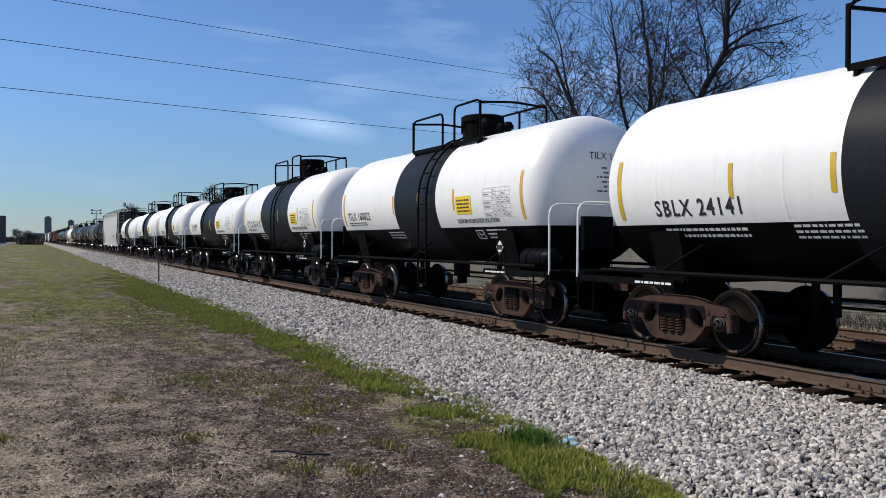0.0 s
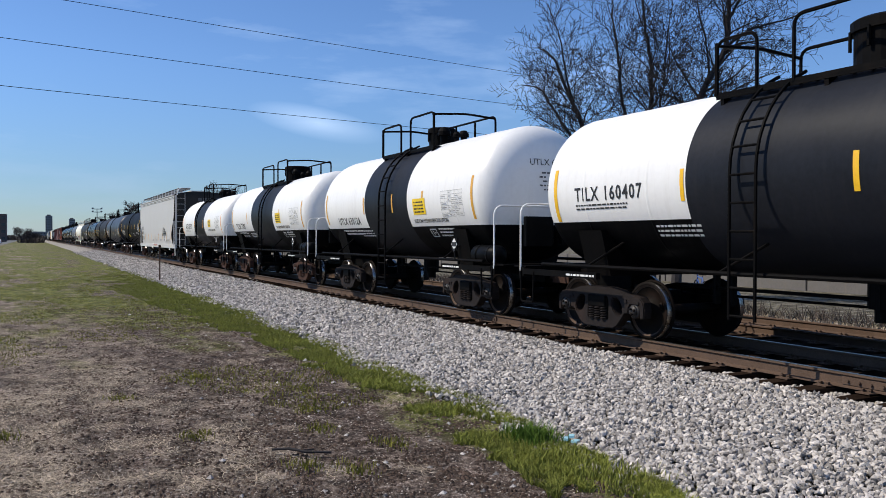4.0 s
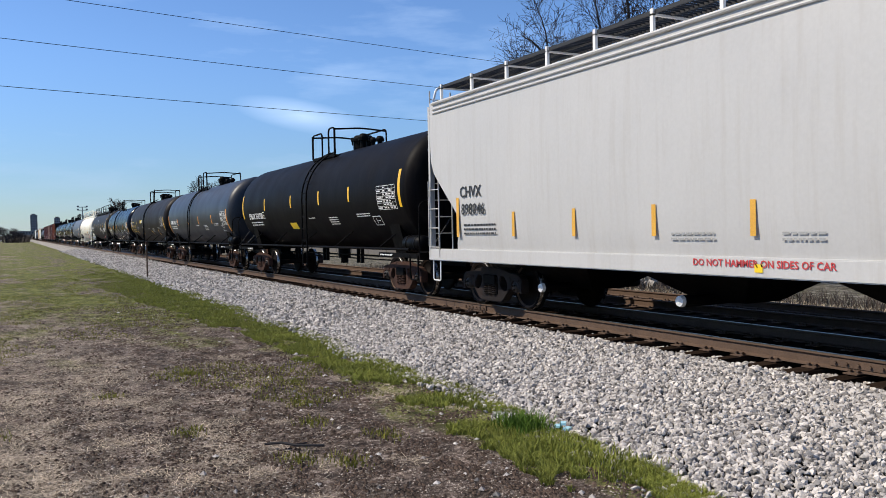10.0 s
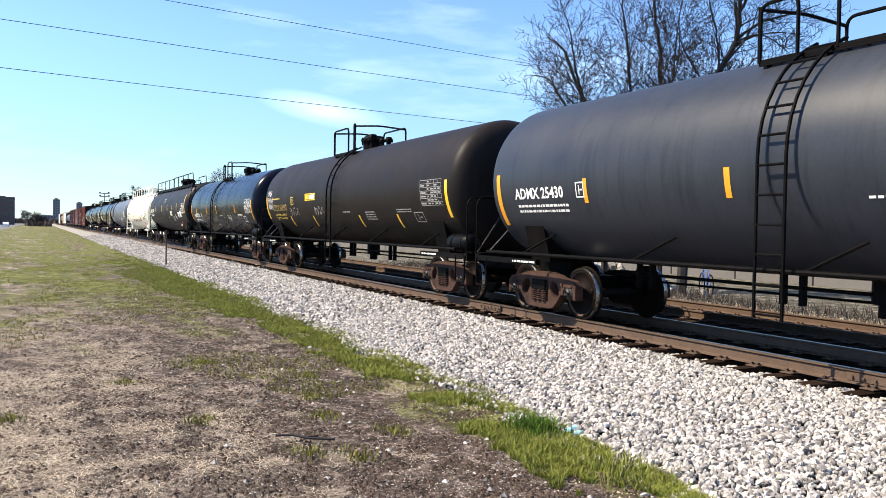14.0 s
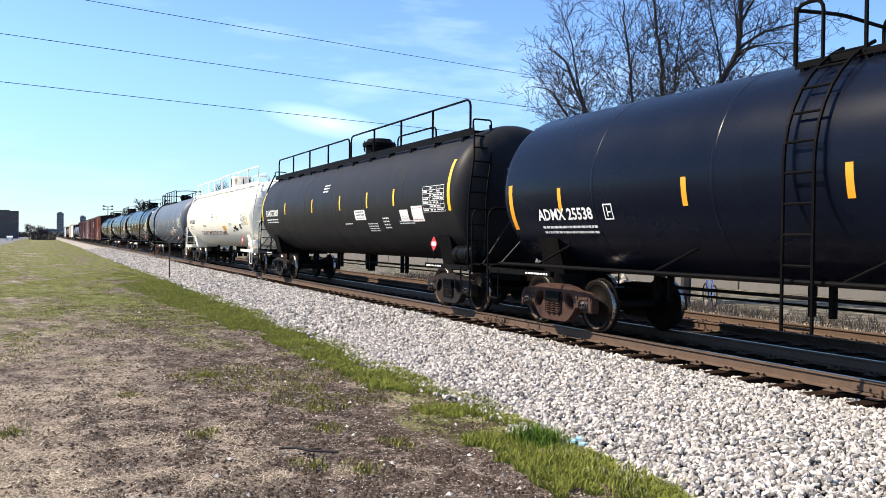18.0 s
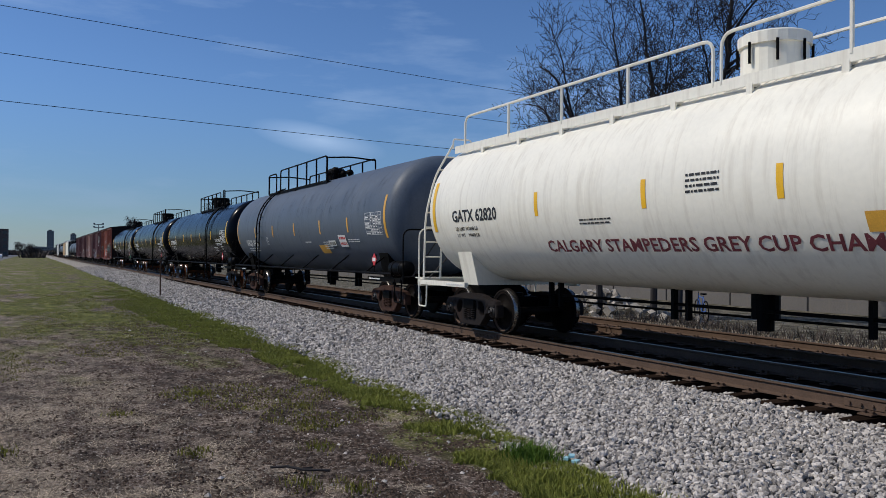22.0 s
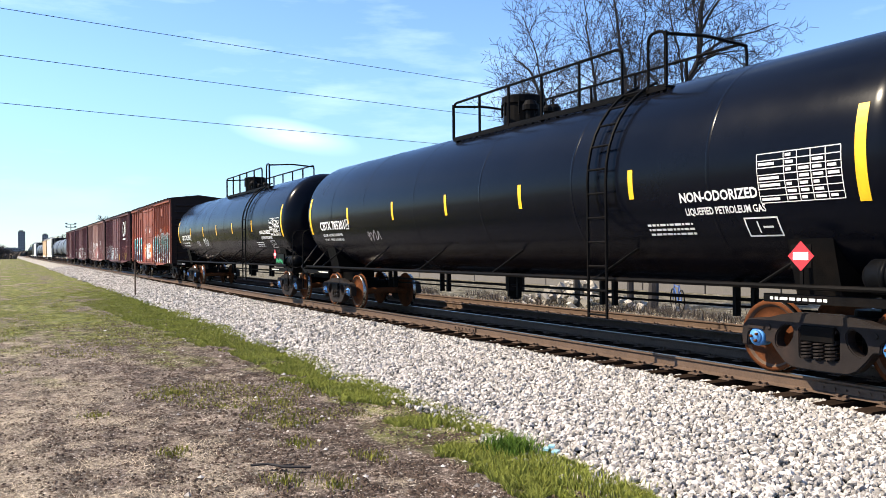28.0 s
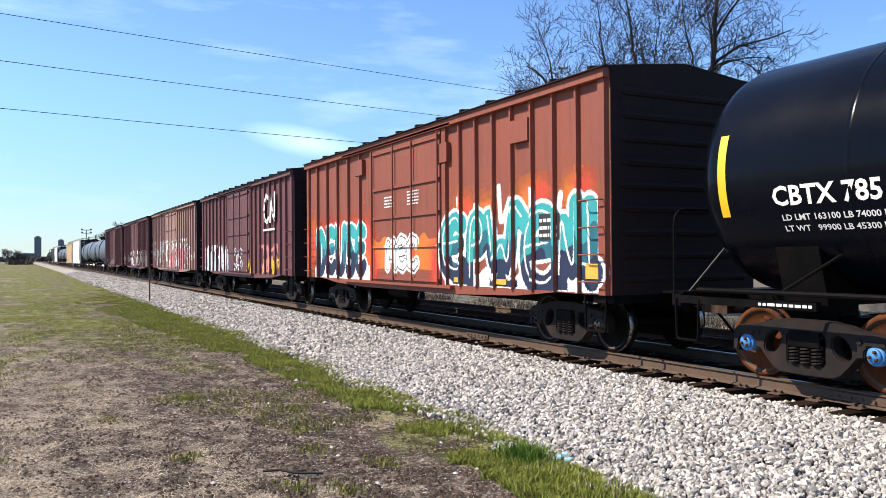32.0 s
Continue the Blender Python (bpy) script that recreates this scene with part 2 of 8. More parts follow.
M_BOX2 = mat("boxcar_maroon", (0.115, 0.032, 0.034), 0.6, vary=0.2, scale=0.8, fine=25, bump=0.1, stain=(0.055, 0.025, 0.025), stain_amount=0.5, streak=True)
M_BOX3 = mat("boxcar_faded", (0.26, 0.135, 0.115), 0.7, vary=0.2, scale=0.8, fine=25, bump=0.1, stain=(0.40, 0.30, 0.26), stain_amount=0.6, streak=True)
# roof colour, also put on the boxcar ends to stand for their shade
M_ROOF_ENDSHADE = mat("boxcar_roof_end_shade", (0.020, 0.013, 0.012), 0.8, spec=0.12, vary=0.3, scale=2, fine=40, bump=0.2)
M_TAN = mat("tan_paint", (0.42, 0.27, 0.14), 0.6, vary=0.15, scale=0.8, fine=20, bump=0.05)

# ---------------------------------------------------------------- mesh tools


def link(name, bm, material, parent=None, label="", smooth=False, place=None):
    me = bpy.data.meshes.new(name)
    bmesh.ops.recalc_face_normals(bm, faces=bm.faces)
    bm.to_mesh(me)
    bm.free()
    for m in (material if isinstance(material, (list, tuple)) else [material]):
        me.materials.append(m)
    if smooth:
        for p in me.polygons:
            p.use_smooth = True
    ob = new(name, me)
    if parent:
        ob.parent = parent
    if place is not None:
        ob.matrix_basis = place
    if label:
        ob["label"] = label
    return ob


def part(name, bm, material, parent, label="", smooth=False, place=None):
    return link(name, bm, material, parent, label, smooth, place)


def share(name, me, parent, place=None, label=""):
    ob = new(name, me)
    ob.parent = parent
    if place is not None:
        ob.matrix_basis = place
    if label:
        ob["label"] = label
    return ob


def box(bm, x0, y0, z0, x1, y1, z1, mi=0, m=None):
    vs = [bm.verts.new((x, y, z)) for x in (x0, x1) for y in (y0, y1) for z in (z0, z1)]
    if m is not None:
        for v in vs:
            v.co = m @ v.co
    for q in ((0, 1, 3, 2), (4, 6, 7, 5), (0, 4, 5, 1), (2, 3, 7, 6), (0, 2, 6, 4), (1, 5, 7, 3)):
        bm.faces.new([vs[i] for i in q]).material_index = mi
    return vs


def rod(bm, a, b, r, n=6, mi=0, caps=True):
    a, b = Vector(a), Vector(b)
    d = (b - a).normalized()
    s = d.orthogonal().normalized()
    t = d.cross(s)
    rings = []
    for p in (a, b):
        rings.append([bm.verts.new(p + r * (math.cos(k * 2 * math.pi / n) * s + math.sin(k * 2 * math.pi / n) * t)) for k in range(n)])
    for k in range(n):
        bm.faces.new((rings[0][k], rings[0][(k + 1) % n], rings[1][(k + 1) % n], rings[1][k])).material_index = mi
    if caps:
        bm.faces.new(rings[0][::-1]).material_index = mi
        bm.faces.new(rings[1]).material_index = mi


def pipe(bm, pts, r, n=6, mi=0):
    """A bent pipe along pts with mitred rings."""
    pts = [Vector(p) for p in pts]
    rings = []
    side = None
    for i, p in enumerate(pts):
        d = (pts[min(i + 1, len(pts) - 1)] - pts[max(i - 1, 0)]).normalized()
        if side is None:
            side = d.orthogonal().normalized()
        side = (side - d * side.dot(d)).normalized()
        t = d.cross(side)
        rings.append([bm.verts.new(p + r * (math.cos(k * 2 * math.pi / n) * side + math.sin(k * 2 * math.pi / n) * t)) for k in range(n)])
    for a, b in zip(rings, rings[1:]):
        for k in range(n):
            bm.faces.new((a[k], a[(k + 1) % n], b[(k + 1) % n], b[k])).material_index = mi
    bm.faces.new(rings[0][::-1]).material_index = mi
    bm.faces.new(rings[-1]).material_index = mi


def bend(pts, r=0.12, n=4):
    """The polyline with its corners rounded."""
    pts = [Vector(p) for p in pts]
    res = [pts[0]]
    for a, b, c in zip(pts, pts[1:], pts[2:]):
        k = min(r, (b - a).length * 0.45, (c - b).length * 0.45)
        p, q = b + (a - b).normalized() * k, b + (c - b).normalized() * k
        for i in range(n + 1):
            t = i / n
            res.append(p * (1 - t) ** 2 + b * 2 * t * (1 - t) + q * t * t)
    return res + [pts[-1]]


def lathe(bm, profile, axis="y", n=48, mi=None, centre=(0, 0, 0), start=0.0):
    """A surface of revolution from (along, radius) pairs."""
    c = Vector(centre)
    rings = []
    for a, r in profile:
        ring = []
        for k in range(n):
            w = start + k * 2 * math.pi / n
            u, v = r * math.cos(w), r * math.sin(w)
            ring.append(bm.verts.new(c + Vector({"y": (u, a, v), "x": (a, u, v), "z": (u, v, a)}[axis])))
        rings.append(ring)
    for i, (p, q) in enumerate(zip(rings, rings[1:])):
        for k in range(n):
            f = bm.faces.new((p[k], p[(k + 1) % n], q[(k + 1) % n], q[k]))
            if mi is not None:
                f.material_index = mi(i, k) if callable(mi) else mi
    for ring, i in ((rings[0][::-1], 0), (rings[-1], len(rings) - 2)):
        if profile[0 if i == 0 and ring is not rings[-1] else -1][1] > 1e-4:
            f = bm.faces.new(ring)
            if mi is not None:
                f.material_index = mi(i, 0) if callable(mi) else mi
    return rings


def prism(bm, poly, a0, a1, axis="x", mi=0):
    """A polygon of (along y, z) pairs, thick from a0 to a1."""
    put = {"x": lambda a, p: (a, p[0], p[1]), "y": lambda a, p: (p[0], a, p[1]), "z": lambda a, p: (p[0], p[1], a)}[axis]
    r0 = [bm.verts.new(put(a0, p)) for p in poly]
    r1 = [bm.verts.new(put(a1, p)) for p in poly]
    bm.faces.new(r0[::-1]).material_index = mi
    bm.faces.new(r1).material_index = mi
    for k in range(len(poly)):
        bm.faces.new((r0[k], r0[(k + 1) % len(poly)], r1[(k + 1) % len(poly)], r1[k])).material_index = mi


def group(name, label, category, group_name="", kind=""):
    return tagged(new(name), label, category, group_name, kind)

# ---------------------------------------------------------------- ground and track


def toe(y):
    """Where the ballast ends, across from the eye."""
    return 5.32 - 0.85 * math.exp(-max(y - 4, 0) / 8.0) + 0.07 * math.sin(y * 0.9) + 0.05 * math.sin(y * 2.3 + 1)


def ballast_z(x, y):
    t = toe(y)
    if x <= t:
        return 0.0
    if x >= 8.02:
        return 0.19
    if x >= 7.9:
        return 0.26
    return 0.26 * ((x - t) / (7.9 - t)) ** 0.9


def ground_material():
    m = bpy.data.materials.new("ground_dirt_and_grass")
    m.use_nodes = True
    n, l = m.node_tree.nodes, m.node_tree.links
    b = n["Principled BSDF"]
    b.inputs["Roughness"].default_value = 0.95
    b.inputs["Specular IOR Level"].default_value = 0.15
    co = n.new("ShaderNodeTexCoord")
    sep = n.new("ShaderNodeSeparateXYZ")
    l.new(co.outputs["Object"], sep.inputs[0])

    def noise_of(scale, detail=4, rough=0.6, stretch=None):
        t = n.new("ShaderNodeTexNoise")
        t.inputs["Scale"].default_value, t.inputs["Detail"].default_value, t.inputs["Roughness"].default_value = scale, detail, rough
        if stretch:
            mpp = n.new("ShaderNodeMapping")
            mpp.inputs["Scale"].default_value = stretch
            l.new(co.outputs["Object"], mpp.inputs["Vector"])
            l.new(mpp.outputs["Vector"], t.inputs["Vector"])
        else:
            l.new(co.outputs["Object"], t.inputs["Vector"])
        return t.outputs["Fac"]

    def ramp(fac, stops):
        r = n.new("ShaderNodeValToRGB")
        r.color_ramp.elements[0].position, r.color_ramp.elements[0].color = stops[0][0], (*stops[0][1], 1)
        r.color_ramp.elements[1].position, r.color_ramp.elements[1].color = stops[-1][0], (*stops[-1][1], 1)
        for p, c in stops[1:-1]:
            r.color_ramp.elements.new(p).color = (*c, 1)
        l.new(fac, r.inputs["Fac"])
        return r.outputs["Color"]

    def mix(fac, a, c):
        x = n.new("ShaderNodeMixRGB")
        l.new(fac, x.inputs["Fac"])
        for s, v in (("Color1", a), ("Color2", c)):
            if isinstance(v, tuple):
                x.inputs[s].default_value = (*v, 1)
            else:
                l.new(v, x.inputs[s])
        return x.outputs["Color"]

    def math_of(op, a, c):
        x = n.new("ShaderNodeMath")
        x.operation = op
        for i, v in enumerate((a, c)):
            if isinstance(v, (int, float)):
                x.inputs[i].default_value = v
            else:
                l.new(v, x.inputs[i])
        return x.outputs[0]

    soil = ramp(noise_of(13.0, 14, 0.92), [(0.40, (0.010, 0.007, 0.006)), (0.5, (0.096, 0.069, 0.054)), (0.585, (0.42, 0.34, 0.28))])
    straw = ramp(noise_of(34.0, 8, 0.9, (1.0, 0.45, 1)), [(0.40, (0.030, 0.021, 0.015)), (0.5, (0.20, 0.155, 0.115)), (0.60, (0.62, 0.52, 0.41))])
    green = ramp(noise_of(9.0, 14, 0.88), [(0.39, (0.014, 0.017, 0.004)), (0.5, (0.118, 0.128, 0.026)), (0.61, (0.32, 0.285, 0.13))])
    # dark dirt close to the stones, straw farther from them
    dx = n.new("ShaderNodeMapRange")
    dx.inputs["From Min"].default_value, dx.inputs["From Max"].default_value = -0.5, 3.4
    dx.inputs["To Min"].default_value, dx.inputs["To Max"].default_value = 0.09, -0.10
    l.new(sep.outputs["X"], dx.inputs["Value"])
    patch1 = ramp(math_of("ADD", noise_of(0.75, 9, 0.72, (1, 0.55, 1)), dx.outputs["Result"]), [(0.43, (0, 0, 0)), (0.60, (1, 1, 1))])
    base = mix(patch1, soil, straw)
    # grass beside the stones and everywhere farther off, with bare patches between
    gx = n.new("ShaderNodeMapRange")
    gx.inputs["From Min"].default_value, gx.inputs["From Max"].default_value = 3.4, 4.3
    l.new(sep.outputs["X"], gx.inputs["Value"])
    gy = n.new("ShaderNodeMapRange")
    gy.inputs["From Min"].default_value, gy.inputs["From Max"].default_value = 10.0, 24.0
    gy.inputs["To Max"].default_value = 0.92
    l.new(sep.outputs["Y"], gy.inputs["Value"])
    want = math_of("MAXIMUM", gx.outputs["Result"], gy.outputs["Result"])
    blot = math_of("MULTIPLY_ADD", noise_of(0.5, 10, 0.72, (1.0, 0.4, 1)), 4.2)
    blot.node.inputs[2].default_value = -2.3
    lim = math_of("ADD", want, blot)
    far = n.new("ShaderNodeMapRange")
    far.inputs["From Min"].default_value, far.inputs["From Max"].default_value = 0.30, 0.75
    l.new(lim, far.inputs["Value"])
    base = mix(far.outputs["Result"], base, green)
    # beyond the railway: pale dust and weeds
    bx = n.new("ShaderNodeMapRange")
    bx.inputs["From Min"].default_value, bx.inputs["From Max"].default_value = 15.0, 16.0
    l.new(sep.outputs["X"], bx.inputs["Value"])
    yard = ramp(noise_of(2.2, 8, 0.72), [(0.36, (0.040, 0.038, 0.018)), (0.5, (0.13, 0.115, 0.08)), (0.66, (0.30, 0.27, 0.22))])
    base = mix(bx.outputs["Result"], base, yard)
    # clumps a hand or two across
    clump = n.new("ShaderNodeMapRange")
    clump.inputs["From Min"].default_value, clump.inputs["From Max"].default_value = 0.36, 0.64
    clump.inputs["To Min"].default_value, clump.inputs["To Max"].default_value = 0.45, 1.5
    l.new(noise_of(2.6, 6, 0.65, (1, 0.7, 1)), clump.inputs["Value"])
    tone = n.new("ShaderNodeHueSaturation")
    l.new(base, tone.inputs["Color"])
    l.new(clump.outputs["Result"], tone.inputs["Value"])
    base = tone.outputs["Color"]
    l.new(base, b.inputs["Base Color"])
    bmp = n.new("ShaderNodeBump")
    bmp.inputs["Strength"].default_value, bmp.inputs["Distance"].default_value = 0.9, 0.05
    l.new(noise_of(30.0, 6, 0.75), bmp.inputs["Height"])
    l.new(bmp.outputs["Normal"], b.inputs["Normal"])
    return m


def grid_sheet(name, xs, ys, height, material):
    me = bpy.data.meshes.new(name)
    vs = [(x, y, height(x, y)) for y in ys for x in xs]
    w = len(xs)
    fs = [(j * w + i, j * w + i + 1, (j + 1) * w + i + 1, (j + 1) * w + i) for j in range(len(ys) - 1) for i in range(w - 1)]
    me.from_pydata(vs, [], fs)
    me.materials.append(material)
    for p in me.polygons:
        p.use_smooth = True
    return new(name, me)


def ground_z(x, y):
    z = 0.0
    if abs(x) < 14 and -8 < y < 40:
        z = 0.035 * noise.noise((x * 0.7, y * 0.5, 0)) + 0.014 * noise.noise((x * 3, y * 3, 4)) - 0.012
    if x > 6:
        z = -0.03
    return z


def spaced(*spans):
    res = []
    for a, b, s in spans:
        k = max(1, round((b - a) / s))
        res += [a + (b - a) * i / k for i in range(k)]
    return res + [spans[-1][1]]


M_GROUND = ground_material()
ground = tagged(grid_sheet("ground", spaced((-3500, -200, 400), (-200, -12, 20), (-12, 7, 0.2), (7, 60, 4), (60, 3500, 400)),
                           spaced((-400, -8, 40), (-8, 30, 0.25), (30, 60, 1.5), (60, 400, 20), (400, 4800, 400)), ground_z, M_GROUND),
                "bare trodden earth with dry straw and patches of green grass", "ground", kind="structure")
# this bed carries the shade colour; the rear and distant beds stay pale
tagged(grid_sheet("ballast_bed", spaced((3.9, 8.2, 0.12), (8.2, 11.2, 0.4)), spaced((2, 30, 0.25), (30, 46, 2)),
                        lambda x, y: (ballast_z(x, y) - 0.03 if x > toe(y) - 0.05 else -0.08) + (0.012 * noise.noise((x * 4, y * 4, 2)) if x < 8 else 0), M_BED_SHADE),
             "bed under the pale crushed stone, coloured near black for shade", "ballast", kind="structure")


tagged(grid_sheet("ballast_bed_rear", spaced((3.9, 8.2, 0.25), (8.2, 11.2, 0.5)), spaced((-40, -6, 2), (-6, 2, 0.4)),
                         lambda x, y: ballast_z(x, y) - 0.03 if x > toe(y) - 0.05 else -0.08, M_STONEFAR),
              "bed of pale grey crushed stone along the track", "ballast", kind="structure")
tagged(grid_sheet("ballast_bed_distant", spaced((3.9, 8.2, 0.25), (8.2, 11.2, 0.5)), spaced((46, 80, 2), (80, 700, 10)),
                         lambda x, y: ballast_z(x, y) - 0.03 if x > toe(y) - 0.05 else -0.08, M_STONEFAR),
              "bed of pale grey crushed stone far along the track", "ballast", kind="structure")


def far_bed():
    bm = bmesh.new()
    prism(bm, [(10.9, -0.06), (11.5, 0.14), (15.0, 0.14), (15.6, -0.06)], -40, 700, "y")
    # brown gravel darkened in its colour for the shade of the train
    return tagged(link("ballast_bed_far", bm, mat("shaded_old_ballast", (0.040, 0.030, 0.023), 0.95, spec=0.0, vary=0.45, scale=6, fine=60, bump=0.9)),
                  "low bed of old gravel under the second track, coloured dark for shade", "ballast", kind="structure")


far_bed()


def rail_mesh(name, length):
    bm = bmesh.new()
    sect = [(-0.07, -0.175), (0.07, -0.175), (0.07, -0.16), (0.012, -0.145), (0.010, -0.045), (0.036, -0.03), (0.036, -0.006), (0.028, 0.0), (-0.028, 0.0), (-0.036, -0.006), (-0.036, -0.03), (-0.010, -0.045), (-0.012, -0.145), (-0.07, -0.16)]
    prism(bm, sect, -40, length, "y")
    bm.faces.ensure_lookup_table()
    for f in bm.faces:
        if all(v.co.z > -0.008 for v in f.verts):
            f.material_index = 1
    me = bpy.data.meshes.new(name)
    bmesh.ops.recalc_face_normals(bm, faces=bm.faces)
    bm.to_mesh(me)
    bm.free()
    me.materials.append(M_RAILSIDE)
    me.materials.append(M_RAILTOP)
    return me


def tie_mesh(seed):
    r = random.Random(seed)
    bm = bmesh.new()
    vs = box(bm, -1.30, -0.115, -0.17, 1.30, 0.115, 0)
    bmesh.ops.bevel(bm, geom=bm.edges[:], offset=0.014, segments=1, affect="EDGES")
    for v in bm.verts:
        v.co += Vector((r.uniform(-0.02, 0.02), r.uniform(-0.012, 0.012), r.uniform(-0.008, 0.004)))
    me = bpy.data.meshes.new("tie")
    bm.to_mesh(me)
    bm.free()
    me.materials.append(M_TIE)
    return me


def plate_mesh():
    bm = bmesh.new()
    box(bm, -0.18, -0.09, 0, 0.18, 0.09, 0.014)
    for x, y in ((-0.10, -0.05), (-0.10, 0.05), (0.10, 0.05), (0.10, -0.05)):
        box(bm, x - 0.012, y - 0.012, 0.01, x + 0.012, y + 0.012, 0.04)
        box(bm, x - 0.02, y - 0.018, 0.035, x + 0.02, y + 0.018, 0.05)
    me = bpy.data.meshes.new("tie_plate")
    bm.to_mesh(me)
    bm.free()
    me.materials.append(M_RAILSIDE)
    return me


RAIL_ME, PLATE_ME, TIE_MES = rail_mesh("rail", 700), plate_mesh(), [tie_mesh(k) for k in range(5)]


def track(name, cx, z, tie_from, tie_to, label, rail_me=None):
    top = group(name, label, "railway track", kind="structure")
    top.location = (cx, 0, z)
    for sx in (-0.7525, 0.7525):
        share("rail", rail_me or RAIL_ME, top, pose(sx, 0, 0), "rusty rail" if rail_me else "rusty rail with a polished head")
    k, y = 0, tie_from
    rr = random.Random(4)
    while y < tie_to:
        share("tie", TIE_MES[k % 5], top, pose(rr.uniform(-0.07, 0.05), y + rr.uniform(-0.03, 0.03), -0.19 - rr.uniform(0, 0.012), 0, 0, rr.uniform(-1.2, 1.2)))
        if y < 26:
            for sx in (-0.7525, 0.7525):
                share("tie_plate", PLATE_ME, top, pose(sx, y, -0.189))
        y += 0.56
        k += 1
    return top


near_track = track("railway_track", TRACK_X, RAIL, 1.0, 62, "straight rusty railway track on weathered wooden ties")
RUSTY_ME = RAIL_ME.copy()
RUSTY_ME.materials[1] = M_RAILSIDE
track("railway_track_second", 13.35, RAIL - 0.10, 2.0, 45, "second rusty track sunk in shade-darkened gravel", RUSTY_ME)


def joint_bars():
    """Bolted joint bars on the near rail."""
    for y in (5.95, 14.9):
        bm = bmesh.new()
        for s in (-1, 1):
            box(bm, s * 0.012, -0.45, -0.14, s * 0.040, 0.45, -0.05)
            for k in range(6):
                rod(bm, (s * 0.035, -0.38 + k * 0.15, -0.095), (s * 0.065, -0.38 + k * 0.15, -0.095), 0.018)
        part("joint_bar", bm, M_RAILSIDE, near_track, place=pose(-0.7525, y, 0))


joint_bars()


def stones():
    """The crushed stone of the shoulder, each piece a small faceted lump."""
    rng = np.random.default_rng(7)
    base = bmesh.new()
    bmesh.ops.create_icosphere(base, subdivisions=1, radius=1)
    bv = np.array([v.co[:] for v in base.verts])
    bf = np.array([[v.index for v in f.verts] for f in base.faces])
    base.free()
    pts = []
    for y0, y1, dens, size in ((2.5, 9, 820, 0.0275), (9, 16, 620, 0.030), (16, 30, 290, 0.038), (30, 60, 110, 0.055), (60, 120, 38, 0.085)):
        cnt = int((y1 - y0) * 4.5 * dens)
        xs, ys = rng.uniform(4.1, 8.6, cnt), rng.uniform(y0, y1, cnt)
        for x, y, r in zip(xs, ys, rng.random(cnt)):
            t = toe(y)
            if x < t - 0.35 * r * r or (x > 8.06 and abs((y - 1.0 + 0.28) % 0.56 - 0.28) < 0.15):
                continue
            pts.append((x, y, max(ballast_z(x, y), 0.0) - 0.012 + 0.02 * r, size))
    pts = np.array(pts)
    cnt = len(pts)
    sc = pts[:, 3:4] * rng.uniform(0.55, 1.25, (cnt, 1)) * rng.uniform(0.65, 1.3, (cnt, 3))
    ang = rng.uniform(0, 2 * math.pi, (cnt, 3))
    jit = 1 + rng.uniform(-0.42, 0.42, (cnt, len(bv), 1))
    v = bv[None] * jit * sc[:, None]
    for ax in range(3):
        c, s = np.cos(ang[:, ax])[:, None], np.sin(ang[:, ax])[:, None]
        a, b = (ax + 1) % 3, (ax + 2) % 3
        va, vb = v[..., a] * c - v[..., b] * s, v[..., a] * s + v[..., b] * c
        v[..., a], v[..., b] = va, vb
    v += pts[:, None, :3]
    fidx = (bf[None] + (np.arange(cnt) * len(bv))[:, None, None]).reshape(-1, 3)
    me = bpy.data.meshes.new("ballast_stones")
    me.from_pydata(v.reshape(-1, 3).tolist(), [], fidx.tolist())
    me.materials.append(M_STONE)
    tagged(new("ballast_stones", me), "loose pale grey crushed limestone along the track", "gravel", kind="stuff")


stones()

# ---------------------------------------------------------------- trucks (bogies)


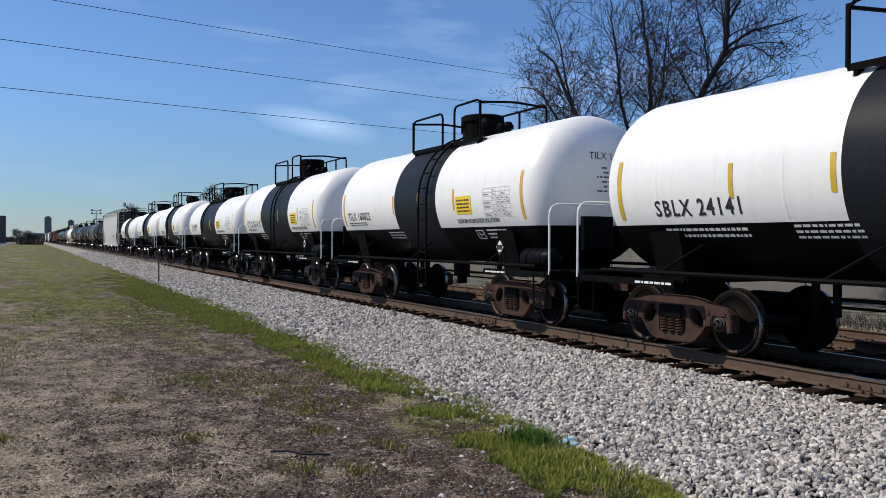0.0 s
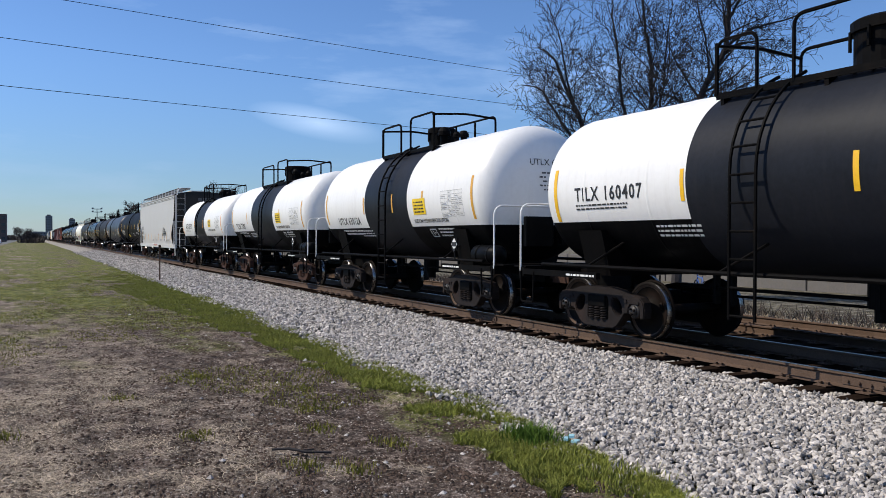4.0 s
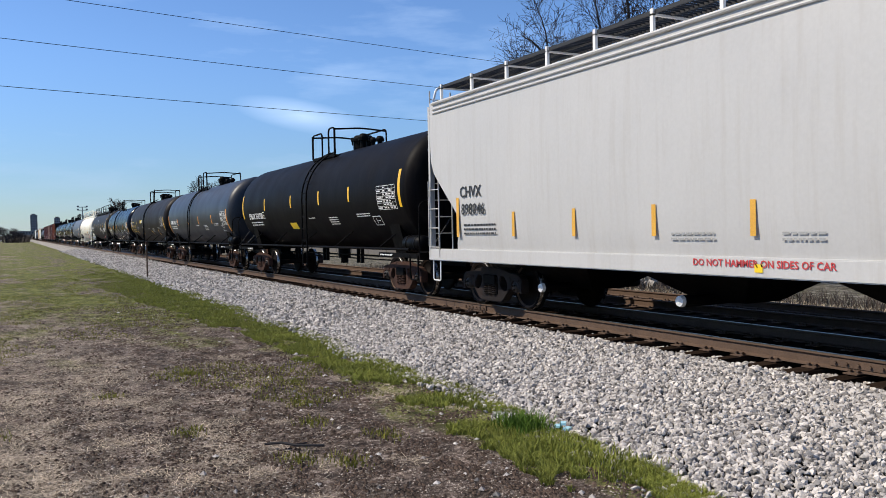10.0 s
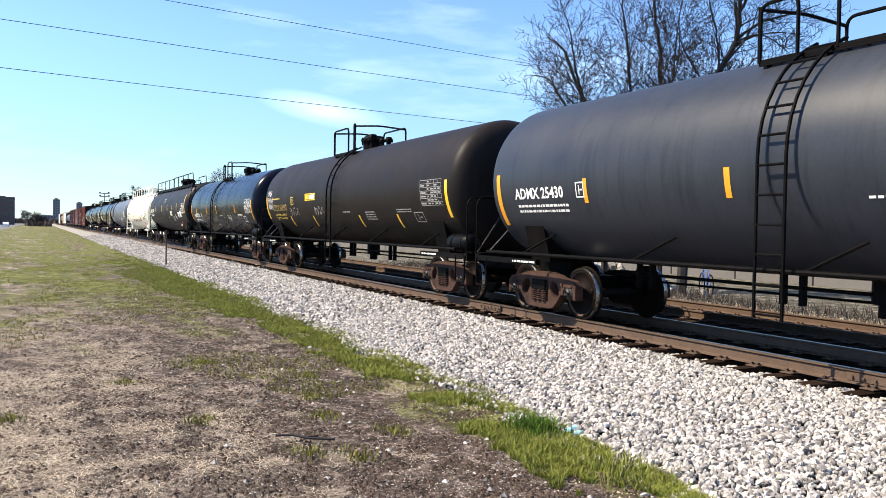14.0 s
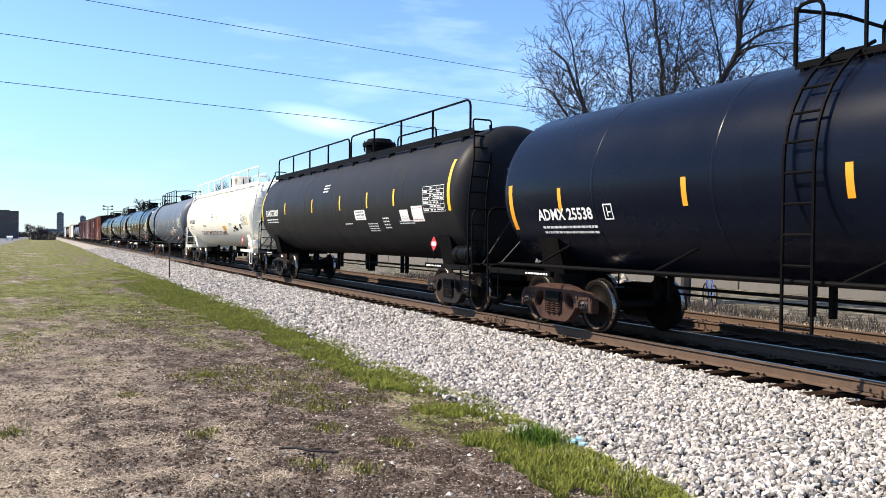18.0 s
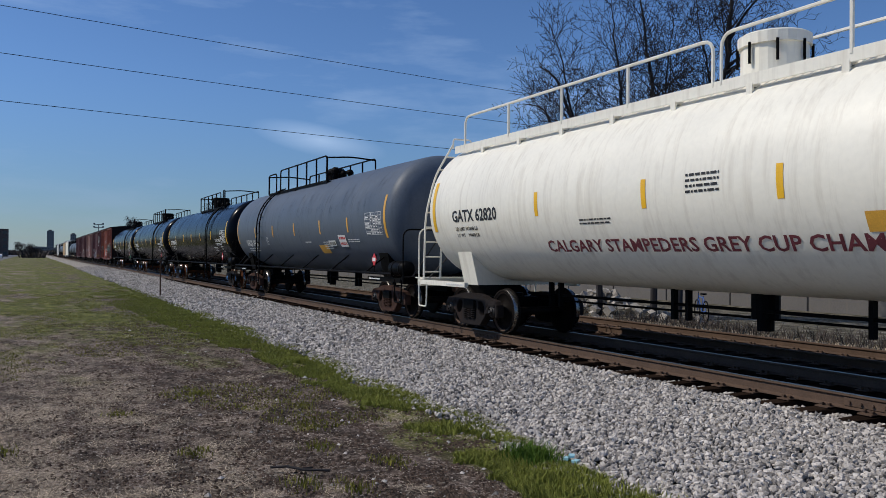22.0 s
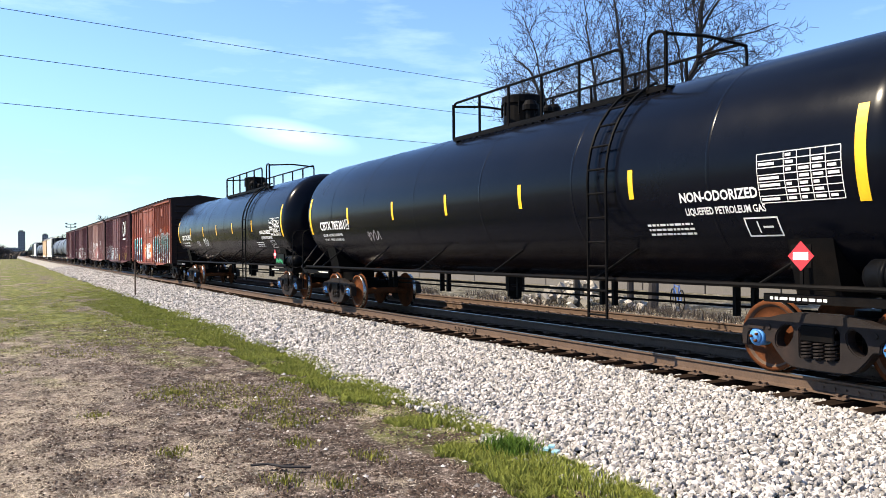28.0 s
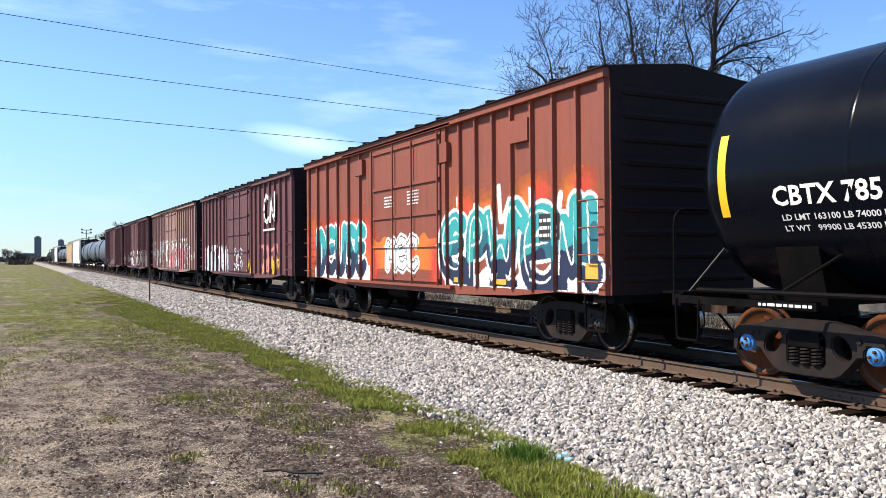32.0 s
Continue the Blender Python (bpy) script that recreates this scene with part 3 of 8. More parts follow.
def side_frame_mesh():
    """The cast side frame: an arched top, jaws over the bearings, a spring window and a rounded hole on each side of it."""
    half = [(0.0, 0.80), (0.30, 0.80), (0.52, 0.765), (0.70, 0.715), (0.88, 0.70), (1.02, 0.675), (1.10, 0.60), (1.12, 0.48), (1.11, 0.35), (1.03, 0.34), (1.01, 0.50), (0.93, 0.565),
            (0.83, 0.565), (0.76, 0.50), (0.75, 0.41), (0.67, 0.40), (0.59, 0.30), (0.47, 0.18), (0.36, 0.135), (0.0, 0.125)]
    outer = half + [(-y, z) for y, z in reversed(half[1:-1])]
    window = [(-0.24, 0.27), (0.24, 0.27), (0.26, 0.30), (0.26, 0.60), (0.22, 0.645), (-0.22, 0.645), (-0.26, 0.60), (-0.26, 0.30)]
    holes = [window]
    for s in (-1, 1):
        holes.append([(s * (0.475 + 0.115 * math.cos(w) - 0.05 * math.sin(w)), 0.50 + 0.145 * math.sin(w)) for w in (k * math.pi / 8 for k in range(16))])
    bm = bmesh.new()
    edges = []
    for loop in [outer] + holes:
        vs = [bm.verts.new((-0.085, y, z)) for y, z in loop]
        edges += [bm.edges.new((vs[k], vs[(k + 1) % len(vs)])) for k in range(len(vs))]
    bmesh.ops.triangle_fill(bm, use_beauty=True, use_dissolve=True, edges=edges)
    made = bmesh.ops.extrude_face_region(bm, geom=bm.faces[:])
    for v in made["geom"]:
        if isinstance(v, bmesh.types.BMVert):
            v.co.x = 0.085
    bmesh.ops.recalc_face_normals(bm, faces=bm.faces)
    rim = [e for e in bm.edges if len(e.link_faces) == 2 and e.calc_face_angle(0) > 0.8 and abs(e.verts[0].co.x - e.verts[1].co.x) < 0.01]
    bmesh.ops.bevel(bm, geom=rim, offset=0.014, segments=2, affect="EDGES")
    # bearing adapters and the key under each jaw
    for s in (-1, 1):
        box(bm, -0.10, s * 0.89 - 0.125, 0.565, 0.10, s * 0.89 + 0.125, 0.605)
        rod(bm, (-0.088, s * 0.70, 0.60), (-0.10, s * 0.70, 0.60), 0.035, 8)
    # wear plate with its window over the springs
    box(bm, -0.10, -0.23, 0.47, 0.10, 0.23, 0.51)
    box(bm, -0.10, -0.23, 0.585, 0.10, 0.23, 0.62)
    for y in (-0.22, 0.0, 0.20):
        box(bm, -0.095, y, 0.51, 0.095, y + 0.03, 0.585)
    me = bpy.data.meshes.new("side_frame")
    bmesh.ops.recalc_face_normals(bm, faces=bm.faces)
    bm.to_mesh(me)
    bm.free()
    return me


def spring_mesh():
    bm = bmesh.new()
    for y in (-0.155, 0.0, 0.155):
        for x in (-0.07, 0.07):
            pts = [(x + 0.062 * math.cos(k * 0.7), y + 0.062 * math.sin(k * 0.7), 0.27 + 0.20 * k / 44) for k in range(45)]
            pipe(bm, pts, 0.014, 5)
    me = bpy.data.meshes.new("spring_nest")
    bm.to_mesh(me)
    bm.free()
    return me


def bolster_mesh():
    bm = bmesh.new()
    box(bm, -1.12, -0.22, 0.47, 1.12, 0.22, 0.66)
    box(bm, -0.5, -0.26, 0.40, 0.5, 0.26, 0.72)
    lathe(bm, [(0.70, 0.24), (0.80, 0.24)], "z", 16)
    for s in (-1, 1):
        # brake beams and shoes
        box(bm, -0.78, s * 0.40 - 0.04, 0.36, 0.78, s * 0.40 + 0.04, 0.44)
        for x in (-0.74, 0.74):
            box(bm, x - 0.05, s * 0.40 - 0.06, 0.30, x + 0.05, s * 0.40 + 0.06, 0.56)
    bmesh.ops.bevel(bm, geom=bm.edges[:], offset=0.012, segments=1, affect="EDGES")
    me = bpy.data.meshes.new("truck")
    bm.to_mesh(me)
    bm.free()
    return me


def wheelset_mesh():
    bm = bmesh.new()
    lathe(bm, [(-1.02, 0.07), (-0.82, 0.085), (0.82, 0.085), (1.02, 0.07)], "x", 14)
    for s in (-1, 1):
        prof = [(0.655, 0.20), (0.66, 0.40), (0.665, 0.475), (0.685, 0.485), (0.70, 0.465), (0.715, 0.458), (0.80, 0.452), (0.805, 0.40), (0.775, 0.37), (0.735, 0.22), (0.80, 0.15), (0.82, 0.10), (0.84, 0.09)]

        def which(i, k):
            return 1 if i == 5 else (3 if i == 7 else 0)
        lathe(bm, [(s * a, r) for a, r in prof], "x", 32, which)
        # bearing, end cap and its three bolts
        lathe(bm, [(s * 0.90, 0.115), (s * 1.06, 0.115), (s * 1.075, 0.10)], "x", 16, lambda i, k: 2)
        lathe(bm, [(s * 1.075, 0.085), (s * 1.10, 0.08)], "x", 16, lambda i, k: 2)
        for k in range(3):
            w = k * 2 * math.pi / 3
            rod(bm, (s * 1.09, 0.05 * math.cos(w), 0.05 * math.sin(w)), (s * 1.125, 0.05 * math.cos(w), 0.05 * math.sin(w)), 0.02, 6, 0)
        # a raised mark cast on the plate
        box(bm, s * 0.765, 0.27, -0.05, s * 0.785, 0.33, 0.05)
    me = bpy.data.meshes.new("wheelset")
    bmesh.ops.recalc_face_normals(bm, faces=bm.faces)
    bm.to_mesh(me)
    bm.free()
    for p in me.polygons:
        p.use_smooth = p.material_index in (0, 1, 2)
    return me


SIDE_ME, SPRING_ME, BOLSTER_ME, WHEEL_ME = side_frame_mesh(), spring_mesh(), bolster_mesh(), wheelset_mesh()
CACHE = {}


def with_mats(me, mats):
    key = (me.name, tuple(m.name for m in mats))
    if key not in CACHE:
        c = me.copy()
        for m in mats:
            c.materials.append(m)
        CACHE[key] = c
    return CACHE[key]


WHEELSETS = []   # every wheelset, keyed to roll at the end


def truck(car, y, frame_mat=None, cap=None):
    wheel = M_WHEELRUST if cap is M_BLUECAP else M_WHEEL
    frame_mat, cap = frame_mat or M_RUST, cap or M_CAP
    t = share("truck", with_mats(BOLSTER_ME, [M_DARKSTEEL]), car, pose(0, y, 0))
    for x in (-0.99, 0.99):
        share("side_frame", with_mats(SIDE_ME, [frame_mat]), t, pose(x, 0, 0), "rust-brown cast side frame")
        tagged(share("spring_nest", with_mats(SPRING_ME, [frame_mat]), t, pose(x, 0, 0)), kind="stuff")
    for dy in (-0.889, 0.889):
        w = share("wheelset", with_mats(WHEEL_ME, [wheel, M_TREAD, cap, M_RAILSIDE]), t, pose(0, dy, 0.457))
        WHEELSETS.append((w, dy))
    return t


def coupler(car, y, s, material=None):
    """Draft sill, coupler with its knuckle, hose, on the end that looks along s."""
    bm = bmesh.new()
    box(bm, -0.20, min(y, y + s * 1.5), 0.70, 0.20, max(y, y + s * 1.5), 1.02)
    part("draft_sill", bm, M_DARKSTEEL, car)
    bm = bmesh.new()
    e = y + s * 1.5
    box(bm, -0.08, min(e, e + s * 0.35), 0.78, 0.08, max(e, e + s * 0.35), 0.94)
    prism(bm, [(-0.22, e + s * 0.30), (0.16, e + s * 0.30), (0.18, e + s * 0.48), (0.02, e + s * 0.55), (-0.20, e + s * 0.60), (-0.24, e + s * 0.45)], 0.72, 1.0, "z")
    part("coupler", bm, M_RUST, car, "rusty cast knuckle coupler")
    bm = bmesh.new()
    pipe(bm, [(0.28, e, 0.80), (0.30, e + s * 0.2, 0.62), (0.30, e + s * 0.42, 0.42), (0.26, e + s * 0.62, 0.40)], 0.022)
    part("brake_hose", bm, M_DARKSTEEL, car)


# ---------------------------------------------------------------- decals on curved and flat sides


class Side:
    """Maps (distance along towards the front, height) to the near side of a car: curved for a tank, flat for a box."""

    def __init__(self, radius=None, cz=0.0, x=0.0):
        self.r, self.cz, self.x = radius, cz, x

    def at(self, along, h, off=0.006):
        # along: local y; h: height over the rail, taken as arc length from the tank's middle
        if self.r:
            w = (h - self.cz) / self.r
            return Vector((-(self.r + off) * math.cos(w), along, self.cz + (self.r + off) * math.sin(w)))
        return Vector((self.x - off, along, h))


def patch(bm, side, y0, y1, z0, z1, off=0.006, mi=0):
    nz_ = max(1, int(abs(z1 - z0) / 0.08)) if side.r else 1
    rows = [[bm.verts.new(side.at(y, z0 + (z1 - z0) * k / nz_, off)) for y in (y0, y1)] for k in range(nz_ + 1)]
    for a, b in zip(rows, rows[1:]):
        bm.faces.new((a[0], a[1], b[1], b[0])).material_index = mi


def strip(car, side, y, z0, z1, w=0.10, material=None):
    bm = bmesh.new()
    patch(bm, side, y - w / 2, y + w / 2, z0, z1, 0.0055)
    part("reflective_strip", bm, material or M_YELLOW, car, "yellow reflective strip")


def lettering(car, side, words, y, z, size, material, off=0.006, squeeze=1.0, name="lettering", spacing=1.0, slant=0.0, bold=0.02):
    """Words that read from -x, starting at y (towards the front) with their base line at height z."""
    cu = bpy.data.curves.new(name, "FONT")
    cu.body, cu.size, cu.space_character, cu.shear = words, size, spacing, slant
    cu.offset = bold * size
    cu.resolution_u = 2
    tmp = new(name, cu)
    me = bpy.data.meshes.new_from_object(tmp.evaluated_get(bpy.context.evaluated_depsgraph_get()))
    bpy.data.objects.remove(tmp)
    bpy.data.curves.remove(cu)
    xs = sorted((min(me.vertices[i].co.x for i in p.vertices), max(me.vertices[i].co.x for i in p.vertices)) for p in me.polygons)
    breaks, reach_ = [], xs[0][1]
    for lo_, hi_ in xs:
        if lo_ > reach_ + 0.22 * size and size >= 0.2:
            breaks.append((lo_ + reach_) / 2)
        reach_ = max(reach_, hi_)
    flat_ = [(v.co.x, v.co.y) for v in me.vertices]
    made = [([], [], {}) for _ in range(len(breaks) + 1)]
    for p in me.polygons:
        mid_ = sum(flat_[i][0] for i in p.vertices) / len(p.vertices)
        vs, fs, seen = made[sum(mid_ > q for q in breaks)]
        for i in p.vertices:
            if i not in seen:
                seen[i] = len(vs)
                vs.append(side.at(y - flat_[i][0] * squeeze, z + flat_[i][1], off)[:])
        fs.append([seen[i] for i in p.vertices])
    bpy.data.meshes.remove(me)
    for vs, fs, _ in made:
        me = bpy.data.meshes.new(name)
        me.from_pydata(vs, [], fs)
        me.materials.append(material)
        ob = new(name, me)
        ob.parent = car
        if size < 0.2:
            tagged(ob, kind="stuff")


def bars(car, side, y, z, w, h, rows, material, seed=0, name="small_print"):
    """Small print that cannot be read, as rows of short bars."""
    r = random.Random(seed)
    bm = bmesh.new()
    for k in range(rows):
        zz = z + h * (1 - (k + 0.8) / rows)
        x = 0.0
        while x < w - 0.02:
            ln = min(r.uniform(0.03, 0.12), w - x)
            patch(bm, side, y - x, y - x - ln, zz, zz + 0.45 * h / rows, 0.0065)
            x += ln + 0.022
    tagged(part(name, bm, material, car), kind="stuff")


def data_panel(car, side, y, z, w, h, ink=None, ground_mat=None, t=0.010):
    """The ruled test-data panel: a frame, ruled rows and columns of small blocks."""
    ink = ink or M_WLET
    bm = bmesh.new()
    if ground_mat:
        patch(bm, side, y, y - w, z, z + h, 0.005, 1)
    for k in range(8):
        zz = z + h * k / 7
        patch(bm, side, y, y - w, zz - t / 2, zz + t / 2, 0.008)
    for c in (0, 0.34, 0.5, 0.66, 0.83, 1.0):
        patch(bm, side, y - w * c + t / 2, y - w * c - t / 2, z, z + h, 0.0085)
    r = random.Random(3)
    for k in range(7):
        for c0, c1 in ((0.02, 0.32), (0.36, 0.48), (0.52, 0.64), (0.68, 0.81), (0.85, 0.98)):
            if r.random() < 0.85:
                thick = 0.2 if t > 0.008 else 0.1
                patch(bm, side, y - w * c0, y - w * (c0 + (c1 - c0) * r.uniform(0.5, 1)), z + h * (k + 0.52 - thick) / 7, z + h * (k + 0.52 + thick) / 7, 0.0095)
    part("data_panel", bm, [ink, ground_mat or ink], car, "ruled panel of test data")


def framed_mark(car, side, y, z, w, h, ink):
    bm = bmesh.new()
    t = 0.022
    for a in ((y, y - w, z, z + t), (y, y - w, z + h - t, z + h), (y, y - t, z, z + h), (y - w + t, y - w, z, z + h), (y - w * .35, y - w * .35 - t, z + h * .2, z + h * .8), (y - w * .5, y - w * .8, z + h * .45, z + h * .55)):
        patch(bm, side, *a, 0.008)
    part("stencil_box", bm, ink, car)


def placard(car, x, y, z, white=False, size=0.17):
    """A hazard diamond in its holder."""
    bm = bmesh.new()
    prism(bm, [(y + size, z), (y, z + size), (y - size, z), (y, z - size)], x, x - 0.006)
    p = part("placard", bm, M_WLET if white else M_REDPL, car, "white hazard diamond" if white else "red hazard diamond")
    bm = bmesh.new()
    box(bm, x - 0.010, y - 0.10, z - 0.045, x - 0.007, y + 0.10, z + 0.045)
    if white:
        prism(bm, [(y + 0.07, z - 0.09), (y, z - 0.17), (y - 0.07, z - 0.09)], x - 0.007, x - 0.010)
    part("placard_mark", bm, M_BLET if white else M_WLET, p)
    bm = bmesh.new()
    box(bm, x + 0.002, y - 0.02, z - 0.34, x + 0.02, y + 0.02, z - 0.1)
    box(bm, x + 0.0005, y - 0.13, z - 0.13, x + 0.012, y + 0.13, z + 0.13)
    part("placard_holder", bm, M_DARKSTEEL, car)

# ---------------------------------------------------------------- tank cars
CARS = []   # (thing, middle of the car along the train)


HEAD, LINE_HEAD, FLAT_HEAD = (0.36, 0.46), (0.40, 0.52), (0.31, 0.36)   # depth over radius, roundness


def tank_shell(car, h, R, cz, mats, line=None, band=None, n=96, rings=(), head=HEAD):
    """The barrel with its dished heads. mats: upper, lower and band."""
    step = 2 * math.pi / n
    ys = []
    d = R * head[0]
    for k in range(13):
        w = math.pi / 2 * k / 12
        ys.append((-h - d * math.cos(w), R * math.sin(w) ** head[1]))
    mid = [-h + 2 * h * k / 6 for k in range(1, 6)]
    if band:
        mid = [y for y in mid if abs(y - band[0]) > 0.15 and abs(y - band[1]) > 0.15] + list(band)
    prof = ys + [(y, R) for y in sorted(mid)] + [(-y, r) for y, r in reversed(ys)]
    prof[0], prof[-1] = (prof[0][0], 0.02), (prof[-1][0], 0.02)

    def which(i, k):
        ym = (prof[i][0] + prof[i + 1][0]) / 2
        if band and band[0] < ym < band[1]:
            return 2
        return 0
    bm = bmesh.new()
    lathe(bm, prof, "y", n, which, (0, 0, cz))
    if line:
        # the lower paint ends on one level line
        bmesh.ops.bisect_plane(bm, geom=bm.verts[:] + bm.edges[:] + bm.faces[:], plane_co=(0, 0, line), plane_no=(0, 0, 1))
        for f in bm.faces:
            if f.material_index == 0 and f.calc_center_median().z < line:
                f.material_index = 1
    part("tank", bm, mats, car, smooth=True)
    for y in rings:
        bm = bmesh.new()
        lathe(bm, [(y - 0.03, R + 0.0005), (y - 0.012, R + 0.005), (y + 0.012, R + 0.005), (y + 0.03, R + 0.0005)], "y", n, None, (0, 0, cz))
        for f in [f for f in bm.faces if len(f.verts) > 4]:
            bm.faces.remove(f)
        if line:
            bmesh.ops.bisect_plane(bm, geom=bm.verts[:] + bm.edges[:] + bm.faces[:], plane_co=(0, 0, line), plane_no=(0, 0, 1))
        for f in bm.faces:
            c = f.calc_center_median()
            f.material_index = 1 if line and c.z < line else (2 if band and band[0] < c.y < band[1] else 0)
        part("jacket_seam", bm, mats, car, smooth=True)


def top_platform(car, y0, y1, top, material, width=0.85, tall=0.83, opening=None, hoop=None, r=0.026):
    """Grating walkway round the manway with its posts and rails; y0 front, y1 rear."""
    z = top - 0.17
    bm = bmesh.new()
    for sx in (-1, 1):
        xa, xb = sorted((sx * 0.42, sx * width))
        for k in range(8):
            x = xa + (xb - xa) * k / 7
            box(bm, x - 0.012, y0, z - 0.02, x + 0.012, y1, z + 0.02)
        m = max(3, int((y1 - y0) / 0.25))
        for k in range(m + 1):
            y = y0 + (y1 - y0) * k / m
            box(bm, xa, y - 0.012, z - 0.02, xb, y + 0.012, z + 0.015)
        box(bm, sx * width - 0.01, y0, z - 0.05, sx * width + 0.01, y1, z + 0.035)
        for y in (y0 + 0.1, (y0 + y1) / 2, y1 - 0.1):
            box(bm, min(sx * 0.3, sx * width), y - 0.03, z - 0.08, max(sx * 0.3, sx * width), y + 0.03, z - 0.03)
            box(bm, sx * width * 0.96 - 0.03, y - 0.03, z - 0.36, sx * width * 0.96 + 0.03, y + 0.03, z - 0.03)
    part("walkway", bm, material, car, "steel grating walkway round the manway")
    op = opening if opening is not None else (y0 + y1) / 2
    for sx in (-1, 1):
        x = sx * width
        if sx < 0:
            spans = [(y1, op + 0.30, tall * 0.92), (op - 0.28, y0, tall)]
        else:
            spans = [(y1, y0, tall)]
        for a, b, t in spans:
            bm = bmesh.new()
            pipe(bm, bend([(x, a, z), (x, a, z + t), (x, b, z + t), (x, b, z)], 0.16), r)
            k = max(1, int(abs(a - b) / 1.3))
            for i in range(1, k + 1 if k > 1 else 1):
                y = a + (b - a) * i / (k + 1)
                rod(bm, (x, y, z), (x, y, z + t), r * 1.1)
            part("hand_rail", bm, material, car)
    for y, t in ((y1, tall * 0.92), (y0, tall)):
        bm = bmesh.new()
        pipe(bm, bend([(-width, y, z + t - 0.06), (0, y, z + t), (width, y, z + t - 0.06)], 0.2), r)
        rod(bm, (-width, y, z), (-width, y, z + t * 0.97), r * 1.25)
        part("end_rail", bm, material, car)


def manway(car, y, top, material, r=0.36, h=0.42, style="lid"):
    bm = bmesh.new()
    if style == "housing":
        lathe(bm, [(top - 0.1, r * 0.92), (top + h * 0.75, r * 0.92), (top + h * 0.75, r), (top + h, r), (top + h + 0.03, r * 0.9), (top + h + 0.04, 0.01)], "z", 24, None, (0, y, 0))
    else:
        lathe(bm, [(top - 0.1, r * 0.86), (top + h * 0.55, r * 0.86), (top + h * 0.55, r * 1.05), (top + h * 0.7, r * 1.05), (top + h * 0.72, r * 0.95), (top + h * 0.95, r * 0.7), (top + h, 0.02)], "z", 24, None, (0, y, 0))
    mw = part("manway", bm, material, car, smooth=False)
    bm = bmesh.new()
    for k in range(8):
        w = k * math.pi / 4
        c, s = math.cos(w), math.sin(w)
        rod(bm, (r * 1.0 * c, y + r * 1.0 * s, top + h * 0.3), (r * 1.0 * c, y + r * 1.0 * s, top + h * 0.8), 0.022)
    tagged(part("lid_bolts", bm, M_DARKSTEEL, mw), kind="stuff")
    return mw


def valves(car, y, top, material=None):
    for k, (dx, dy, s) in enumerate(((-0.25, -0.62, 0.16), (0.2, -0.8, 0.13), (-0.1, -1.0, 0.1))):
        bm = bmesh.new()
        lathe(bm, [(top - 0.1, s * 0.6), (top + s * 1.2, s * 0.6), (top + s * 1.2, s), (top + s * 1.8, s), (top + s * 2.4, s * 0.6), (top + s * 2.5, 0.01)], "z", 14, None, (dx, y + dy, 0))
        part("valve", bm, material or M_DARKSTEEL, car)


def side_ladder(car, y, R, cz, bottom=0.55, material=None, w=0.21):
    material = material or M_DARKSTEEL
    bm = bmesh.new()
    rr = R + 0.10
    for s in (-1, 1):
        pts = [(-rr, y + s * w, bottom), (-rr, y + s * w, cz - 0.2)]
        for k in range(9):
            a = math.radians(k * 8.5)
            pts.append((-rr * math.cos(a), y + s * w, cz + rr * math.sin(a)))
        pipe(bm, pts, 0.024)
    ld = part("ladder", bm, material, car)
    spots, z = [], bottom + 0.05
    while z < cz:
        spots.append((-rr, z))
        z += 0.36
    a = (z - cz) / rr
    while a < math.radians(66):
        spots.append((-rr * math.cos(a), cz + rr * math.sin(a)))
        a += 0.36 / rr
    for x, z in spots:
        bm = bmesh.new()
        rod(bm, (x, y - w, z), (x, y + w, z), 0.017)
        part("rung", bm, material, ld)


def side_pipe(car, h, R, cz, z=1.13, material=None, ends=0.35):
    material = material or M_DARKSTEEL
    for sx in (-1, 1):
        bm = bmesh.new()
        x = sx * (R - 0.03)
        rod(bm, (x, -h - ends, z), (x, h + ends, z), 0.032, 8)
        part("side_rail", bm, material, car)
        if sx < 0:
            m = max(3, int(2 * h / 2.6))
            for k in range(m):
                y = -h + 1.2 + (2 * h - 2.4) * k / max(m - 1, 1)
                w = math.radians(-42)
                bm = bmesh.new()
                rod(bm, (x, y + 0.25, z), (-(R - 0.01) * math.cos(w), y - 0.3, cz + (R - 0.01) * math.sin(w)), 0.02)
                part("rail_stay", bm, material, car)


